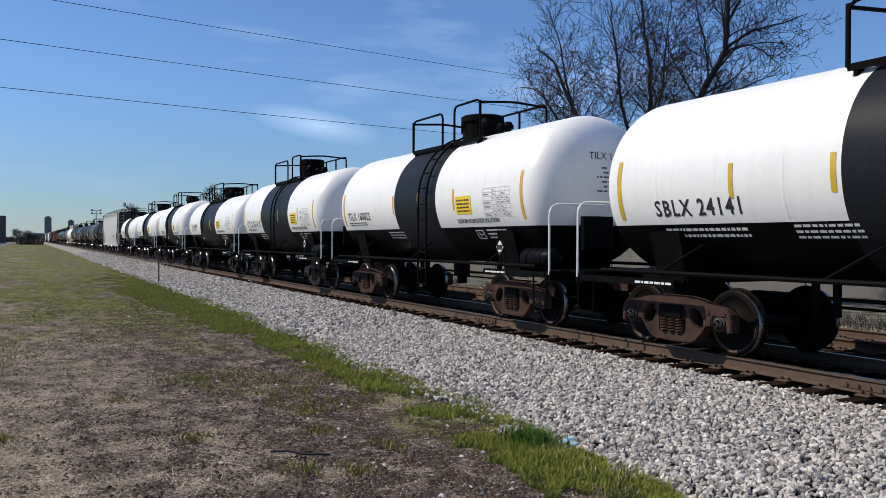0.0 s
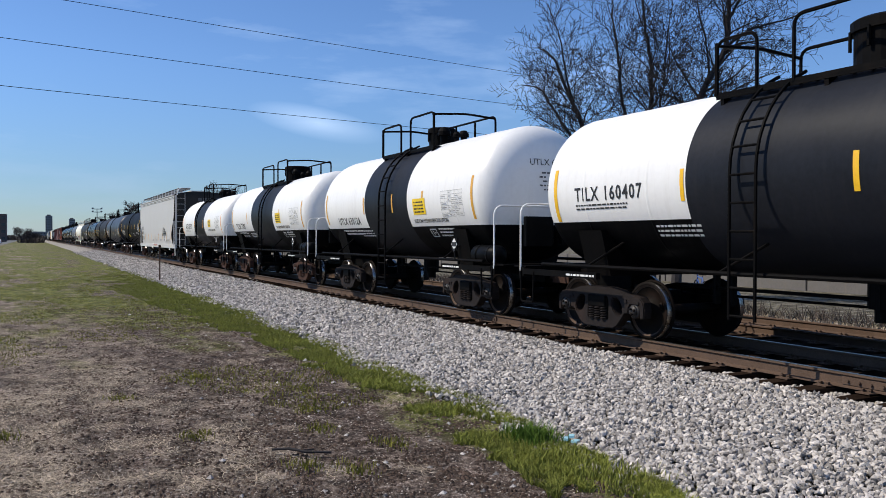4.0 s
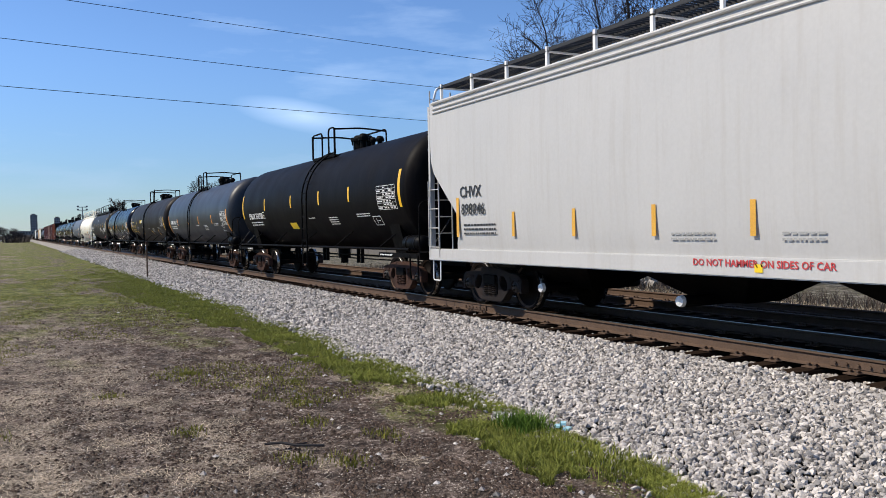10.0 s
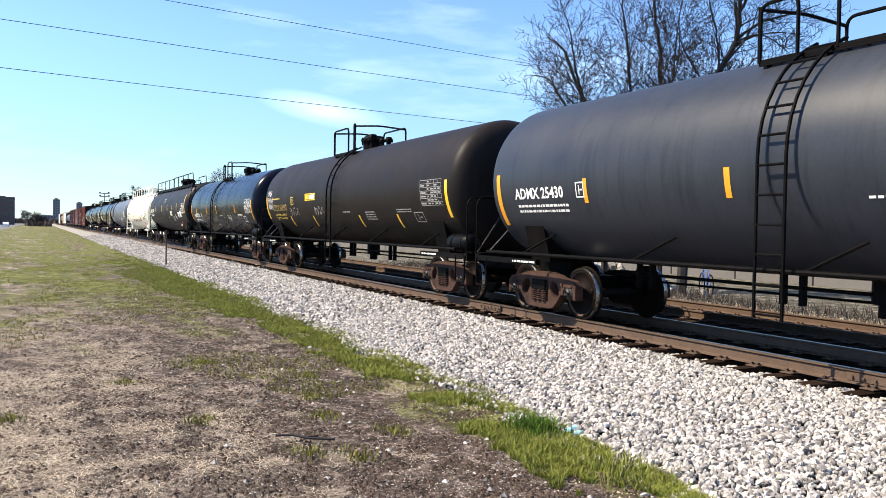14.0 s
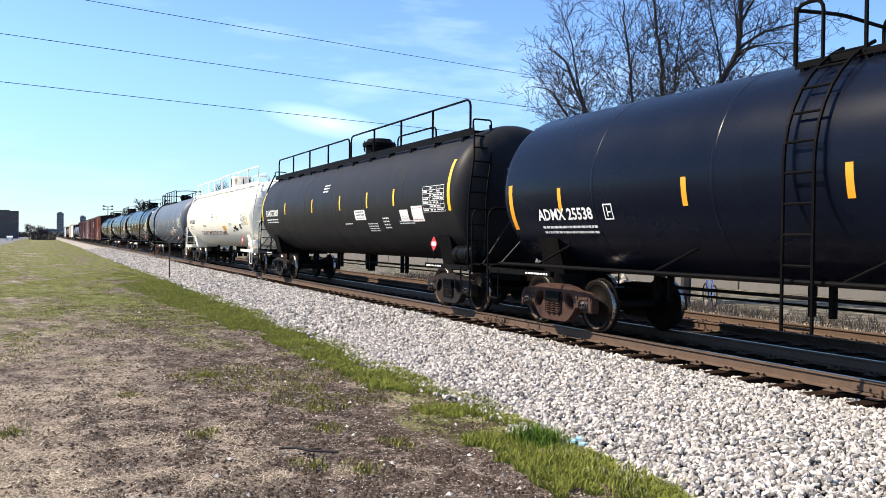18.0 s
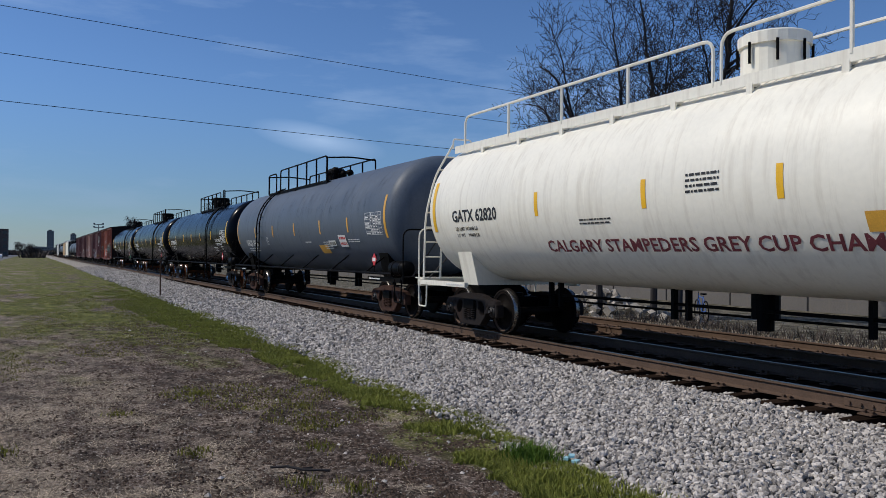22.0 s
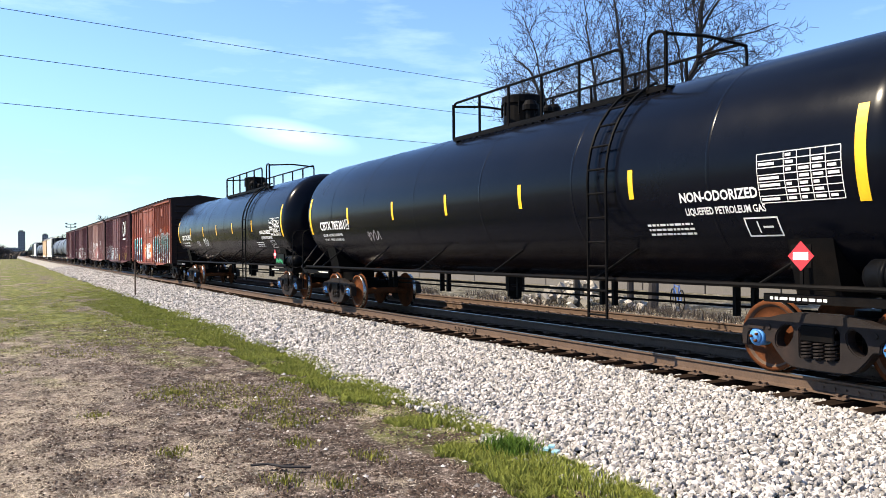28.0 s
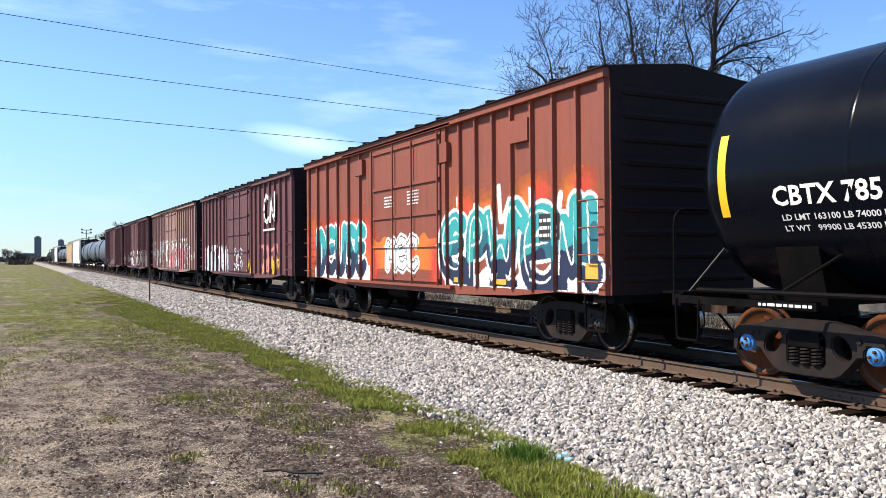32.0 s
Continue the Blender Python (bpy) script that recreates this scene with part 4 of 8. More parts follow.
def end_gear(car, h, R, cz, s, rail_mat=None, brake=False, reservoir=False, plain=None):
    """Stub sill, saddle, end beam, cross rail, sill step at the end that looks along s."""
    dark = plain or M_DARKSTEEL
    e = s * h
    bm = bmesh.new()
    t = e - s * 0.95
    prism(bm, [(-1.05, 0.98), (1.05, 0.98), (1.25, cz - R * 0.52), (-1.25, cz - R * 0.52)], t - 0.3, t + 0.3, "y")
    part("saddle", bm, dark, car)
    bm = bmesh.new()
    yb = e + s * 0.72
    box(bm, -1.45, min(yb, yb + s * 0.16), 0.90, 1.45, max(yb, yb + s * 0.16), 1.06)
    part("end_beam", bm, dark, car)
    for sx in (-1, 1):
        bm = bmesh.new()
        box(bm, sx * 1.42 - 0.04, min(e - s * 1.4, yb), 0.94, sx * 1.42 + 0.04, max(e - s * 1.4, yb), 1.04)
        part("side_sill", bm, dark, car)
    bm = bmesh.new()
    box(bm, -1.40, min(yb, yb + s * 0.40), 1.062, 1.40, max(yb, yb + s * 0.40), 1.087)
    part("end_platform", bm, dark, car)
    rm = rail_mat or M_DARKSTEEL
    bm = bmesh.new()
    yr = yb + s * 0.12
    pipe(bm, bend([(-1.44, yr, 1.0), (-1.44, yr, 2.22), (1.44, yr, 2.22), (1.44, yr, 1.0)], 0.22, 5), 0.019, 8)
    part("end_hand_rail", bm, rm, car)
    if rail_mat is not M_WHITE:
        bm = bmesh.new()
        rod(bm, (-1.2, yr, 1.05), (-0.25, e + s * 0.55, 2.15), 0.016)
        part("rail_brace", bm, M_GRATE, car)
    for sx in (-1, 1):
        bm = bmesh.new()
        pipe(bm, bend([(sx * 1.46, yb - s * 0.34, 1.0), (sx * 1.46, yb - s * 0.32, 0.45), (sx * 1.46, yb + s * 0.06, 0.45), (sx * 1.46, yb + s * 0.08, 1.0)], 0.05), 0.018)
        part("sill_step", bm, plain or M_DARKSTEEL, car)
    coupler(car, e - s * 0.75, s)
    bars(car, Side(x=-1.463), t + 0.35, 0.955, 0.75, 0.075, 1, M_WLET, int(abs(h) * 10), "stencil_stripe")
    if brake:
        bm = bmesh.new()
        yw = yr + s * 0.16
        pts = [(0.35 + 0.28 * math.cos(k * math.pi / 8), yw, 1.75 + 0.28 * math.sin(k * math.pi / 8)) for k in range(17)]
        pipe(bm, pts, 0.018)
        for k in range(4):
            w = k * math.pi / 2 + 0.4
            rod(bm, (0.35, yw, 1.75), (0.35 + 0.28 * math.cos(w), yw, 1.75 + 0.28 * math.sin(w)), 0.014)
        rod(bm, (0.35, yw, 1.75), (0.35, yr, 1.75), 0.03)
        box(bm, 0.15, min(yr, yr - s * 0.15), 1.45, 0.55, max(yr, yr - s * 0.15), 1.95)
        part("brake_wheel", bm, dark, car)
        bm = bmesh.new()
        box(bm, -0.70, min(yr, yr - s * 0.12), 1.42, -0.05, max(yr, yr - s * 0.12), 2.02)
        bmesh.ops.bevel(bm, geom=bm.edges[:], offset=0.015, segments=1, affect="EDGES")
        part("brake_housing", bm, M_BLACK, car, "flat black brake housing")
    if reservoir:
        bm = bmesh.new()
        yc = e + s * 0.25
        lathe(bm, [(yc - 0.50, 0.02), (yc - 0.47, 0.13), (yc - 0.40, 0.19), (yc + 0.40, 0.19), (yc + 0.47, 0.13), (yc + 0.50, 0.02)], "y", 16, None, (-1.22, 0, 1.26))
        for y in (yc - 0.22, yc + 0.22):
            lathe(bm, [(y - 0.03, 0.2), (y + 0.03, 0.2)], "y", 16, None, (-1.22, 0, 1.26))
        part("air_reservoir", bm, plain or M_BLACK, car, smooth=True)


def bent_ladder(car, pts, w, material, pitch=0.34):
    """A ladder whose stringers follow pts, the second one off by w; rungs at even steps."""
    pts, w = bend(pts, 0.3, 5), Vector(w)
    bm = bmesh.new()
    for o in (Vector(), w):
        pipe(bm, [p + o for p in pts], 0.024)
    ld = part("ladder", bm, material, car)
    gone = pitch / 2
    for a, b in zip(pts, pts[1:]):
        ln = (b - a).length
        while gone < ln:
            p = a + (b - a) * gone / ln
            bm = bmesh.new()
            rod(bm, p, p + w, 0.017)
            part("rung", bm, material, ld)
            gone += pitch
        gone -= ln


def brake_rods(car, h):
    """Brake pipe and rods on hangers under the barrel."""
    bm = bmesh.new()
    rod(bm, (0.05, -h + 1.8, 0.72), (0.05, h - 1.8, 0.72), 0.02)
    rod(bm, (-0.15, -h + 1.8, 0.84), (-0.15, h - 1.8, 0.84), 0.028)
    part("brake_rod", bm, M_DARKSTEEL, car)
    m = max(2, int(2 * h / 3.2))
    for k in range(m):
        y = -h + 2.8 + (2 * h - 5.6) * k / max(m - 1, 1)
        bm = bmesh.new()
        for d in (-0.16, 0.16):
            box(bm, -0.2, y + d - 0.03, 0.60, -0.1, y + d + 0.03, 1.15)
        part("rod_hanger", bm, M_DARKSTEEL, car)
    bm = bmesh.new()
    lathe(bm, [(0.55, 0.12), (0.72, 0.12), (0.72, 0.2), (1.1, 0.2)], "z", 14, None, (0, 0.2, 0))
    part("bottom_outlet", bm, M_DARKSTEEL, car)


def on_head(h, R, cz, head, x, z, off=0.008):
    w = math.asin(min(0.999, (math.hypot(x, z - cz) / R)) ** (1 / head[1]))
    return x, -h - R * head[0] * math.cos(w) - off, z


def head_print(car, h, R, cz, x, z, w, rows, material, seed, head=HEAD):
    """Rows of small print on the front head, too small to read."""
    r = random.Random(seed)
    bm = bmesh.new()
    for k in range(rows):
        at, zz = x - w / 2 + r.uniform(0, 0.2) * w, z - 0.085 * k
        while at < x + w / 2:
            ln = r.uniform(0.04, 0.12)
            if r.random() < 0.8:
                bm.faces.new([bm.verts.new(on_head(h, R, cz, head, a, b)) for a, b in ((at, zz), (at + ln, zz), (at + ln, zz + 0.032), (at, zz + 0.032))])
            at += ln + 0.03
    tagged(part("head_print", bm, material, car), kind="stuff")


def head_words(car, h, R, cz, words, z, size, material, x=0.0, head=HEAD):
    """Words on the front head, read from ahead of the car."""
    cu = bpy.data.curves.new("head_lettering", "FONT")
    cu.body, cu.size, cu.resolution_u = words, size, 2
    tmp = new("head_lettering", cu)
    me = bpy.data.meshes.new_from_object(tmp.evaluated_get(bpy.context.evaluated_depsgraph_get()))
    bpy.data.objects.remove(tmp)
    bpy.data.curves.remove(cu)
    half = max(v.co.x for v in me.vertices) / 2
    for v in me.vertices:
        v.co = on_head(h, R, cz, head, v.co.x - half + x, z + v.co.y)
    me.materials.clear()
    me.materials.append(material)
    ob = tagged(new("head_lettering", me), kind="stuff")
    ob.parent = car


def start_car(f, r, label, name="tank_car", category="tank car"):
    car = group(name, label, category, "cars of the freight train")
    CARS.append((car, (f + r) / 2))
    return car, (r - f) / 2


def tank_car(f, r, label, R, cz, paint, line=None, low=None, band=None, trucks=(0.95, 0.95), frame_mat=None, cap=None,
             plat=None, opening=None, ladder=None, rail_mat=None, end_rail=None, strips=(), strip_mat=None, strip_z=(0.0, 0.42), tall=0.83,
             man=("lid", 0.36, 0.42), rings=(), pipe_z=1.13, end_strip=(-0.75, 0.10), n=64, plain=None, valve=True, head=HEAD):
    """A tank car from its barrel's front end f to its rear end r, measured along the train."""
    car, h = start_car(f, r, label)
    mid = (f + r) / 2
    loc = lambda u: u - mid
    b = (loc(band[0]), loc(band[1])) if band else None
    low = low or paint
    tank_shell(car, h, R, cz, [paint, low, M_BAND if line else low], line, b, n, [loc(u) for u in rings], head)
    side = Side(R, cz)
    for s, d in ((-1, trucks[0]), (1, trucks[1])):
        truck(car, s * (h - d), frame_mat, cap)
        end_gear(car, h, R, cz, s, end_rail, brake=s < 0 and end_rail is M_WHITE, reservoir=s < 0, plain=plain)
    dark = rail_mat or M_DARKSTEEL
    if pipe_z:
        side_pipe(car, h, R, cz, pipe_z, plain)
    brake_rods(car, h)
    if plat:
        p0, p1 = loc(plat[0]), loc(plat[1])
        top_platform(car, p0, p1, cz + R, dark, tall=tall, opening=loc(ladder) if ladder else None)
        ym = loc(plat[2]) if len(plat) > 2 else (p0 + p1) / 2
        manway(car, ym, cz + R, dark if rail_mat else M_DARKSTEEL, man[1], man[2], man[0])
        if valve:
            valves(car, ym, cz + R, dark if rail_mat else None)
    if ladder:
        side_ladder(car, loc(ladder), R, cz, material=dark)
    for u in strips:
        strip(car, side, loc(u), cz + strip_z[0], cz + strip_z[1], 0.075 if line else 0.10, strip_mat)
    for s in (-1, 1):
        if end_strip:
            strip(car, side, s * (h - 0.10), cz + end_strip[0], cz + end_strip[1], 0.09 if line else 0.13, strip_mat)
    return car, side, loc

# ---------------------------------------------------------------- the train, from its front to its rear


def soda_car(f, r, mark, number, band, mark_u, mark_z, size, plat, ladder, seed=0, label="", man=("housing", 0.5, 0.5), strip_mat=None, strips=(), notice=None, frame_mat=None, lines=(), R=1.42, cz=2.52, line=1.86):
    """White tank car with a black middle and belly, for caustic soda."""
    car, side, loc = tank_car(f, r, label or "white tank car with black middle band and belly", R, cz, M_WHITE, line, M_BLACK, band,
                              plat=(plat[0], plat[1], (plat[0] + plat[1]) / 2 - 0.3), ladder=ladder, end_rail=M_WHITE, frame_mat=frame_mat, strip_mat=strip_mat or M_AMBER,
                              strips=strips or (band[0] - 0.85, band[1] + 0.08, band[0] + 0.9), strip_z=(-0.30, 0.15), man=man, n=96, end_strip=(-0.55, 0.35), head=LINE_HEAD,
                              rings=(f + 0.9, band[0] - 0.75, band[1] + 0.8, r - 0.9))
    y = loc(mark_u)
    lettering(car, side, mark + " " + number, y, mark_z, size, M_BLET, squeeze=0.84, spacing=1.2)
    if not lines:
        if mark_z > line + 0.2:
            bars(car, side, y, mark_z - 0.16, 1.3, 0.12, 2, M_BLET, seed)
        else:
            bars(car, side, y - 0.1, line - 0.25, 1.5, 0.20, 2, M_WLET, seed + 1)
    for k, words in enumerate(lines):
        lettering(car, side, words, y - 0.1, 1.72 - 0.15 * k, 0.115, M_WLET, squeeze=1.05)
    bars(car, side, loc(band[1]) + 0.75, 1.55, 0.9, 0.24, 3, M_WLET, seed + 5)
    # orange-yellow notice and the ruled panel near the front
    fy = loc(notice or band[0] - 0.35)
    bm = bmesh.new()
    patch(bm, side, fy, fy - 0.66, 2.13, 2.50, 0.007)
    part("notice", bm, M_LABEL, car, "orange-yellow notice")
    bars(car, Side(R + 0.003, cz), fy - 0.07, 2.16, 0.52, 0.30, 4, M_BLET, seed + 2, "notice_print")
    lettering(car, side, "SODIUM HYDROXIDE SOLUTION", fy + 0.06, 1.93, 0.13, M_BLET, squeeze=0.88)
    data_panel(car, side, loc(f) + 1.5, 2.05, 1.0, 0.56, M_FADED, t=0.006)
    bars(car, side, fy - 1.0, 1.55, 0.75, 0.26, 3, M_WLET, seed + 4)
    framed_mark(car, side, fy - 0.55, 1.55, 0.3, 0.22, M_WLET)
    placard(car, -1.47, loc(f) + 0.75, 1.46, True, 0.13)
    # head markings
    head_words(car, (r - f) / 2, R, cz, mark + " " + number, cz + 0.55, 0.19, M_BLET, 0.12, LINE_HEAD)
    head_print(car, (r - f) / 2, R, cz, 0.12, cz + 0.38, 0.75, 6, M_FADEDBLACK, seed, LINE_HEAD)
    return car


soda_car(-0.6, 9.9, "SBLX", "24141", (3.6, 6.0), 9.06, 1.93, 0.33, (3.1, 6.3), 4.6, 1, strip_mat=M_GOLD, strips=(7.6, 6.1), R=1.36, cz=2.44, line=1.82)
soda_car(12.39, 21.92, "TILX", "160022", (16.0, 18.26), 21.52, 2.12, 0.30, (15.0, 18.35), 16.45, 2, notice=15.06)
soda_car(24.62, 33.95, "UTLX", "631615", (27.5, 31.13), 33.4, 2.08, 0.36, (27.8, 31.1), 29.1, 3, man=("housing", 0.46, 0.6), strip_mat=M_GOLD, strips=(31.2, 28.8, 26.36), notice=27.21, frame_mat=M_FRAME_SHADE)
soda_car(36.5, 47.4, "TILX", "160407", (40.4, 44.2), 46.75, 2.20, 0.31, (40.6, 44.1), 43.1, 4, strip_mat=M_YELLOW, strips=(44.27, 41.6, 39.3), frame_mat=M_FRAME_SHADE, R=1.33, cz=2.41)
soda_car(50.03, 59.26, "UTLX", "63012A", (53.31, 56.05), 58.23, 1.95, 0.29, (53.0, 56.1), 54.6, 5, man=("housing", 0.36, 0.42), notice=52.99, frame_mat=M_FRAME_SHADE)
soda_car(61.8, 72.3, "TCIX", "7105", (65.5, 68.75), 71.54, 1.95, 0.34, (65.3, 68.9), 66.9, 6, strips=(69.5, 64.6), R=1.38, cz=2.48, lines=("LD LMT 200300 LB 90 850 KG", "LT WT   62700 LB 28 450 KG"))
soda_car(74.55, 85.3, "ACFX", "87332", (78.8, 81.58), 84.25, 2.10, 0.37, (79.0, 81.5), 80.5, 7, man=("lid", 0.36, 0.42), strip_mat=M_ORANGE, strips=(81.45, 79.2), notice=77.77, R=1.40, cz=2.36, line=1.69)


def common_tank(f, r, paint, label, mark, number, ink, R=1.54, cz=2.60, strips=(), plat=None, ladder=None, mark_u=0.0, mark_z=2.1, size=0.27, lines=(), line_ink=None, head=HEAD, spacing=1.0, **kw):
    mid = (f + r) / 2
    car, side, loc = tank_car(f, r, label, R, cz, paint, strips=strips,
                              plat=(mid - 2.0, mid + 2.2, mid) if plat is None else plat, ladder=mid + 0.4 if ladder is None else ladder, head=head, **kw)
    lettering(car, side, mark + " " + number, loc(mark_u), mark_z, size, ink, spacing=spacing, bold=0.026)
    if not lines:
        bars(car, side, loc(mark_u) - 0.05, mark_z - 0.28, 1.6, 0.20, 2, ink, 5)
        if ink is M_WLET and size < 0.3:
            framed_mark(car, side, loc(mark_u) - 1.9, mark_z - 0.02, 0.22, 0.26, ink)
    for k, words in enumerate(lines):
        lettering(car, side, words, loc(mark_u) - 0.08, mark_z - 0.19 - 0.14 * k, 0.105, line_ink or ink, squeeze=1.1)
    head_words(car, (r - f) / 2, R, cz, mark + " " + number, cz + 0.42, 0.165, ink, 0.0, head)
    head_print(car, (r - f) / 2, R, cz, 0.05, cz + 0.14, 0.6, 3, M_FADED if ink is not M_BLET else M_FADEDBLACK, int(f), head)
    return car, side, loc


def dressing(car, side, loc, f, ink, red=True, panel_z=2.08, frame_at=2.0, frame_w=0.50):
    data_panel(car, side, loc(f + 1.42), panel_z, 1.1, 0.58, ink)
    if frame_at:
        framed_mark(car, side, loc(f + frame_at), 1.66 if frame_w > 0.3 else 1.95, frame_w, 0.27, ink)
    bars(car, side, loc(f + 5.2), 1.72, 0.7, 0.28, 4, ink, 8)
    bars(car, side, loc(f + 3.0), 1.92, 0.9, 0.12, 2, ink, 9)
    bars(car, side, loc(f + 7.0), 1.95, 0.6, 0.07, 1, ink, 10)
    if red is not None:
        placard(car, -1.5, loc(f + 0.85), 1.48, not red)


c, s, lo = common_tank(106.2, 121.0, M_BLACK_OLD, "dusty black tank car with a weathered jacket", "DBUX", "250758", M_WLET, R=1.49, cz=2.56, head=FLAT_HEAD, spacing=1.08, plat=(112.2, 114.2, 112.0), ladder=113.0, strips=(109.54, 111.98, 114.72, 117.82), strip_z=(-0.2, 0.2), mark_u=120.1, mark_z=2.08, size=0.29, end_strip=(-0.45, 0.45), strip_mat=M_YELLOW)
dressing(c, s, lo, 106.2, M_WLET, None)
bm = bmesh.new()
patch(bm, s, lo(115.3), lo(114.6), 1.62, 1.86)
part("notice", bm, M_LABEL, c, "yellow notice")
c, s, lo = common_tank(123.75, 138.35, M_SLATE, "slate grey tank car with dull bluish sheen", "ADMX", "25430", M_WLET, R=1.5, cz=2.5, head=FLAT_HEAD, strip_mat=M_ORANGE, plat=(130.6, 132.6, 130.4), ladder=131.7, strips=(126.87, 129.88, 132.5, 135.53), strip_z=(-0.48, -0.08), man=("lid", 0.3, 0.4), mark_u=137.68, mark_z=2.13, size=0.27, end_strip=(-0.9, 0.1))
dressing(c, s, lo, 123.55, M_WLET, None, 1.94, 1.6)
c, s, lo = common_tank(140.45, 156.0, M_BROWN_BLACK, "brownish black tank car with chalk scribbles", "UTLX", "663397", M_YDIM, R=1.48, cz=2.53, head=FLAT_HEAD, strips=(153.05, 150.42, 146.2, 143.5), strip_z=(-1.05, -0.65), plat=(148.0, 149.8, 148.6), ladder=148.2, mark_u=155.05, mark_z=2.10, size=0.31, lines=("LD LMT 187000 LB 84 850 KG", "LT WT  76000 LB 34 450 KG"), line_ink=M_YLET)
dressing(c, s, lo, 140.45, M_FADED, None)
UTLX = c
c, s, lo = common_tank(158.45, 173.2, M_BLACK_BLUE, "shiny blue-black tank car", "ADMX", "25538", M_WLET, R=1.5, cz=2.5, head=(0.34, 0.42), rings=(160.6, 163.2, 168.0, 170.6), strip_mat=M_ORANGE, plat=(165.3, 167.25, 165.05), ladder=166.55, strips=(161.75, 165.97, 168.53, 171.52), strip_z=(-0.42, -0.02), man=("lid", 0.3, 0.4), mark_u=172.26, mark_z=1.93, size=0.28)
dressing(c, s, lo, 158.32, M_WLET, None, 2.06)
c, s, lo = common_tank(175.55, 192.2, M_CHARCOAL, "charcoal tank car with a full-length roof walkway", "EAMX", "33007", M_WLET, rings=(178.2, 181.0, 183.6, 186.4, 189.2), frame_mat=M_FRAME_SHADE, R=1.53, cz=2.60, strip_mat=M_YELLOW, pipe_z=None, plat=(), ladder=0, strips=(178.71, 180.57, 182.8, 185.54, 188.8), strip_z=(-0.2, 0.22), mark_u=191.51, mark_z=2.38, size=0.32, end_strip=(-0.4, 0.75))
dressing(c, s, lo, 175.55, M_WLET, True, 2.20, None)
EAMX = c
c, s, lo = common_tank(194.95, 210.92, M_CREAM, "cream-white tank car with a full-length roof walkway", "GATX", "62820", M_BLET, frame_mat=M_FRAME_SHADE, R=1.53, cz=2.60, strip_mat=M_YELLOW, pipe_z=None, rail_mat=M_CREAM, end_rail=M_CREAM, plain=M_CREAM, plat=(), ladder=0, strips=(199.1, 201.6, 204.0, 206.8), strip_z=(-0.3, 0.12), mark_u=209.98, mark_z=2.30, size=0.33, lines=("LD LMT 163600 LB", "LT WT    99400 LB"), end_strip=(-0.5, 0.6))
data_panel(c, s, lo(196.25), 2.12, 1.05, 0.52, M_FADED)
placard(c, -1.5, lo(195.8), 1.46, False, 0.23)
GATX = c
c, s, lo = common_tank(213.5, 229.85, M_GREY, "weathered grey tank car with dark rain streaks", "SHQX", "5442", M_WLET, R=1.55, cz=2.62, plat=(220.1, 227.3, 221.6), ladder=225.9, strips=(216.3, 218.75, 221.48, 224.2, 226.78), strip_mat=M_AMBER, strip_z=(-0.40, 0.02), mark_u=228.45, mark_z=1.92, size=0.33, spacing=1.06, end_strip=(-0.6, 0.5), rings=(216.0, 218.4, 221.0, 223.5, 225.2, 228.0))
dressing(c, s, lo, 213.5, M_WLET, True, 2.12, 11.75, 0.22)
SHQX = c
CBTX = []
for k, (f, r, num) in enumerate(((232.2, 249.6, "785216"), (252.24, 269.65, "785201"), (272.3, 289.75, "785197"))):
    c, s, lo = common_tank(f, r, M_BLACK_NEW, "glossy black pressure tank car, clean", "CBTX", num, M_WLET, R=1.53, cz=2.60, plat=(f + 3.6, f + 9.95, f + 8.55), ladder=f + 4.25,
                           strips=(f + 3.63, f + 6.45, f + 9.13, f + 11.68, f + 14.43), strip_mat=M_YELLOW, strip_z=(-0.32, 0.10), man=("housing", 0.44, 0.55), frame_mat=M_FRAME_SHADE, cap=M_BLUECAP, rings=(f + 2.2, f + 5.0, f + 7.8, f + 10.6, f + 13.4, f + 15.6),
                           mark_u=r - 0.84, mark_z=2.16, size=0.32, lines=("LD LMT 163100 LB 74000 KG", "LT WT   99900 LB 45300 KG"), end_strip=(-0.55, 0.5))
    data_panel(c, s, lo(f + 1.42), 2.10, 1.1, 0.58, M_WLET)
    framed_mark(c, s, lo(f + 1.75), 1.66, 0.50, 0.27, M_WLET)
    bars(c, s, lo(f + 3.45), 1.70, 0.85, 0.22, 3, M_WLET, 9)
    placard(c, -1.5, lo(f + 0.85), 1.48)
    CBTX.append(c)
    framed_mark(c, s, lo(r - 2.75), 2.14, 0.22, 0.26, M_WLET)
    lettering(c, s, "NON-ODORIZED", lo(f + 2.72), 2.18, 0.18, M_WLET, squeeze=0.9, bold=0.03)
    lettering(c, s, "LIQUEFIED PETROLEUM GAS", lo(f + 2.66), 2.0, 0.135, M_WLET, squeeze=0.75, bold=0.025)

# ---------------------------------------------------------------- covered hopper


def flat_ladder(parent, a, b, w, material, rungs=None, name="ladder", r=0.02):
    """Ladder between the feet a and heads b of its left stringer, the other one off by w."""
    a, b, w = Vector(a), Vector(b), Vector(w)
    bm = bmesh.new()
    for o in (Vector(), w):
        d = (b - a).normalized()
        rod(bm, a + o, b + o, r * 1.2)
    ld = part(name, bm, material, parent)
    n_ = rungs or int((b - a).length / 0.36)
    for k in range(n_):
        p = a + (b - a) * (k + 0.5) / n_
        bm = bmesh.new()
        rod(bm, p, p + w, r * 0.8)
        part("rung", bm, material, ld)
    return ld


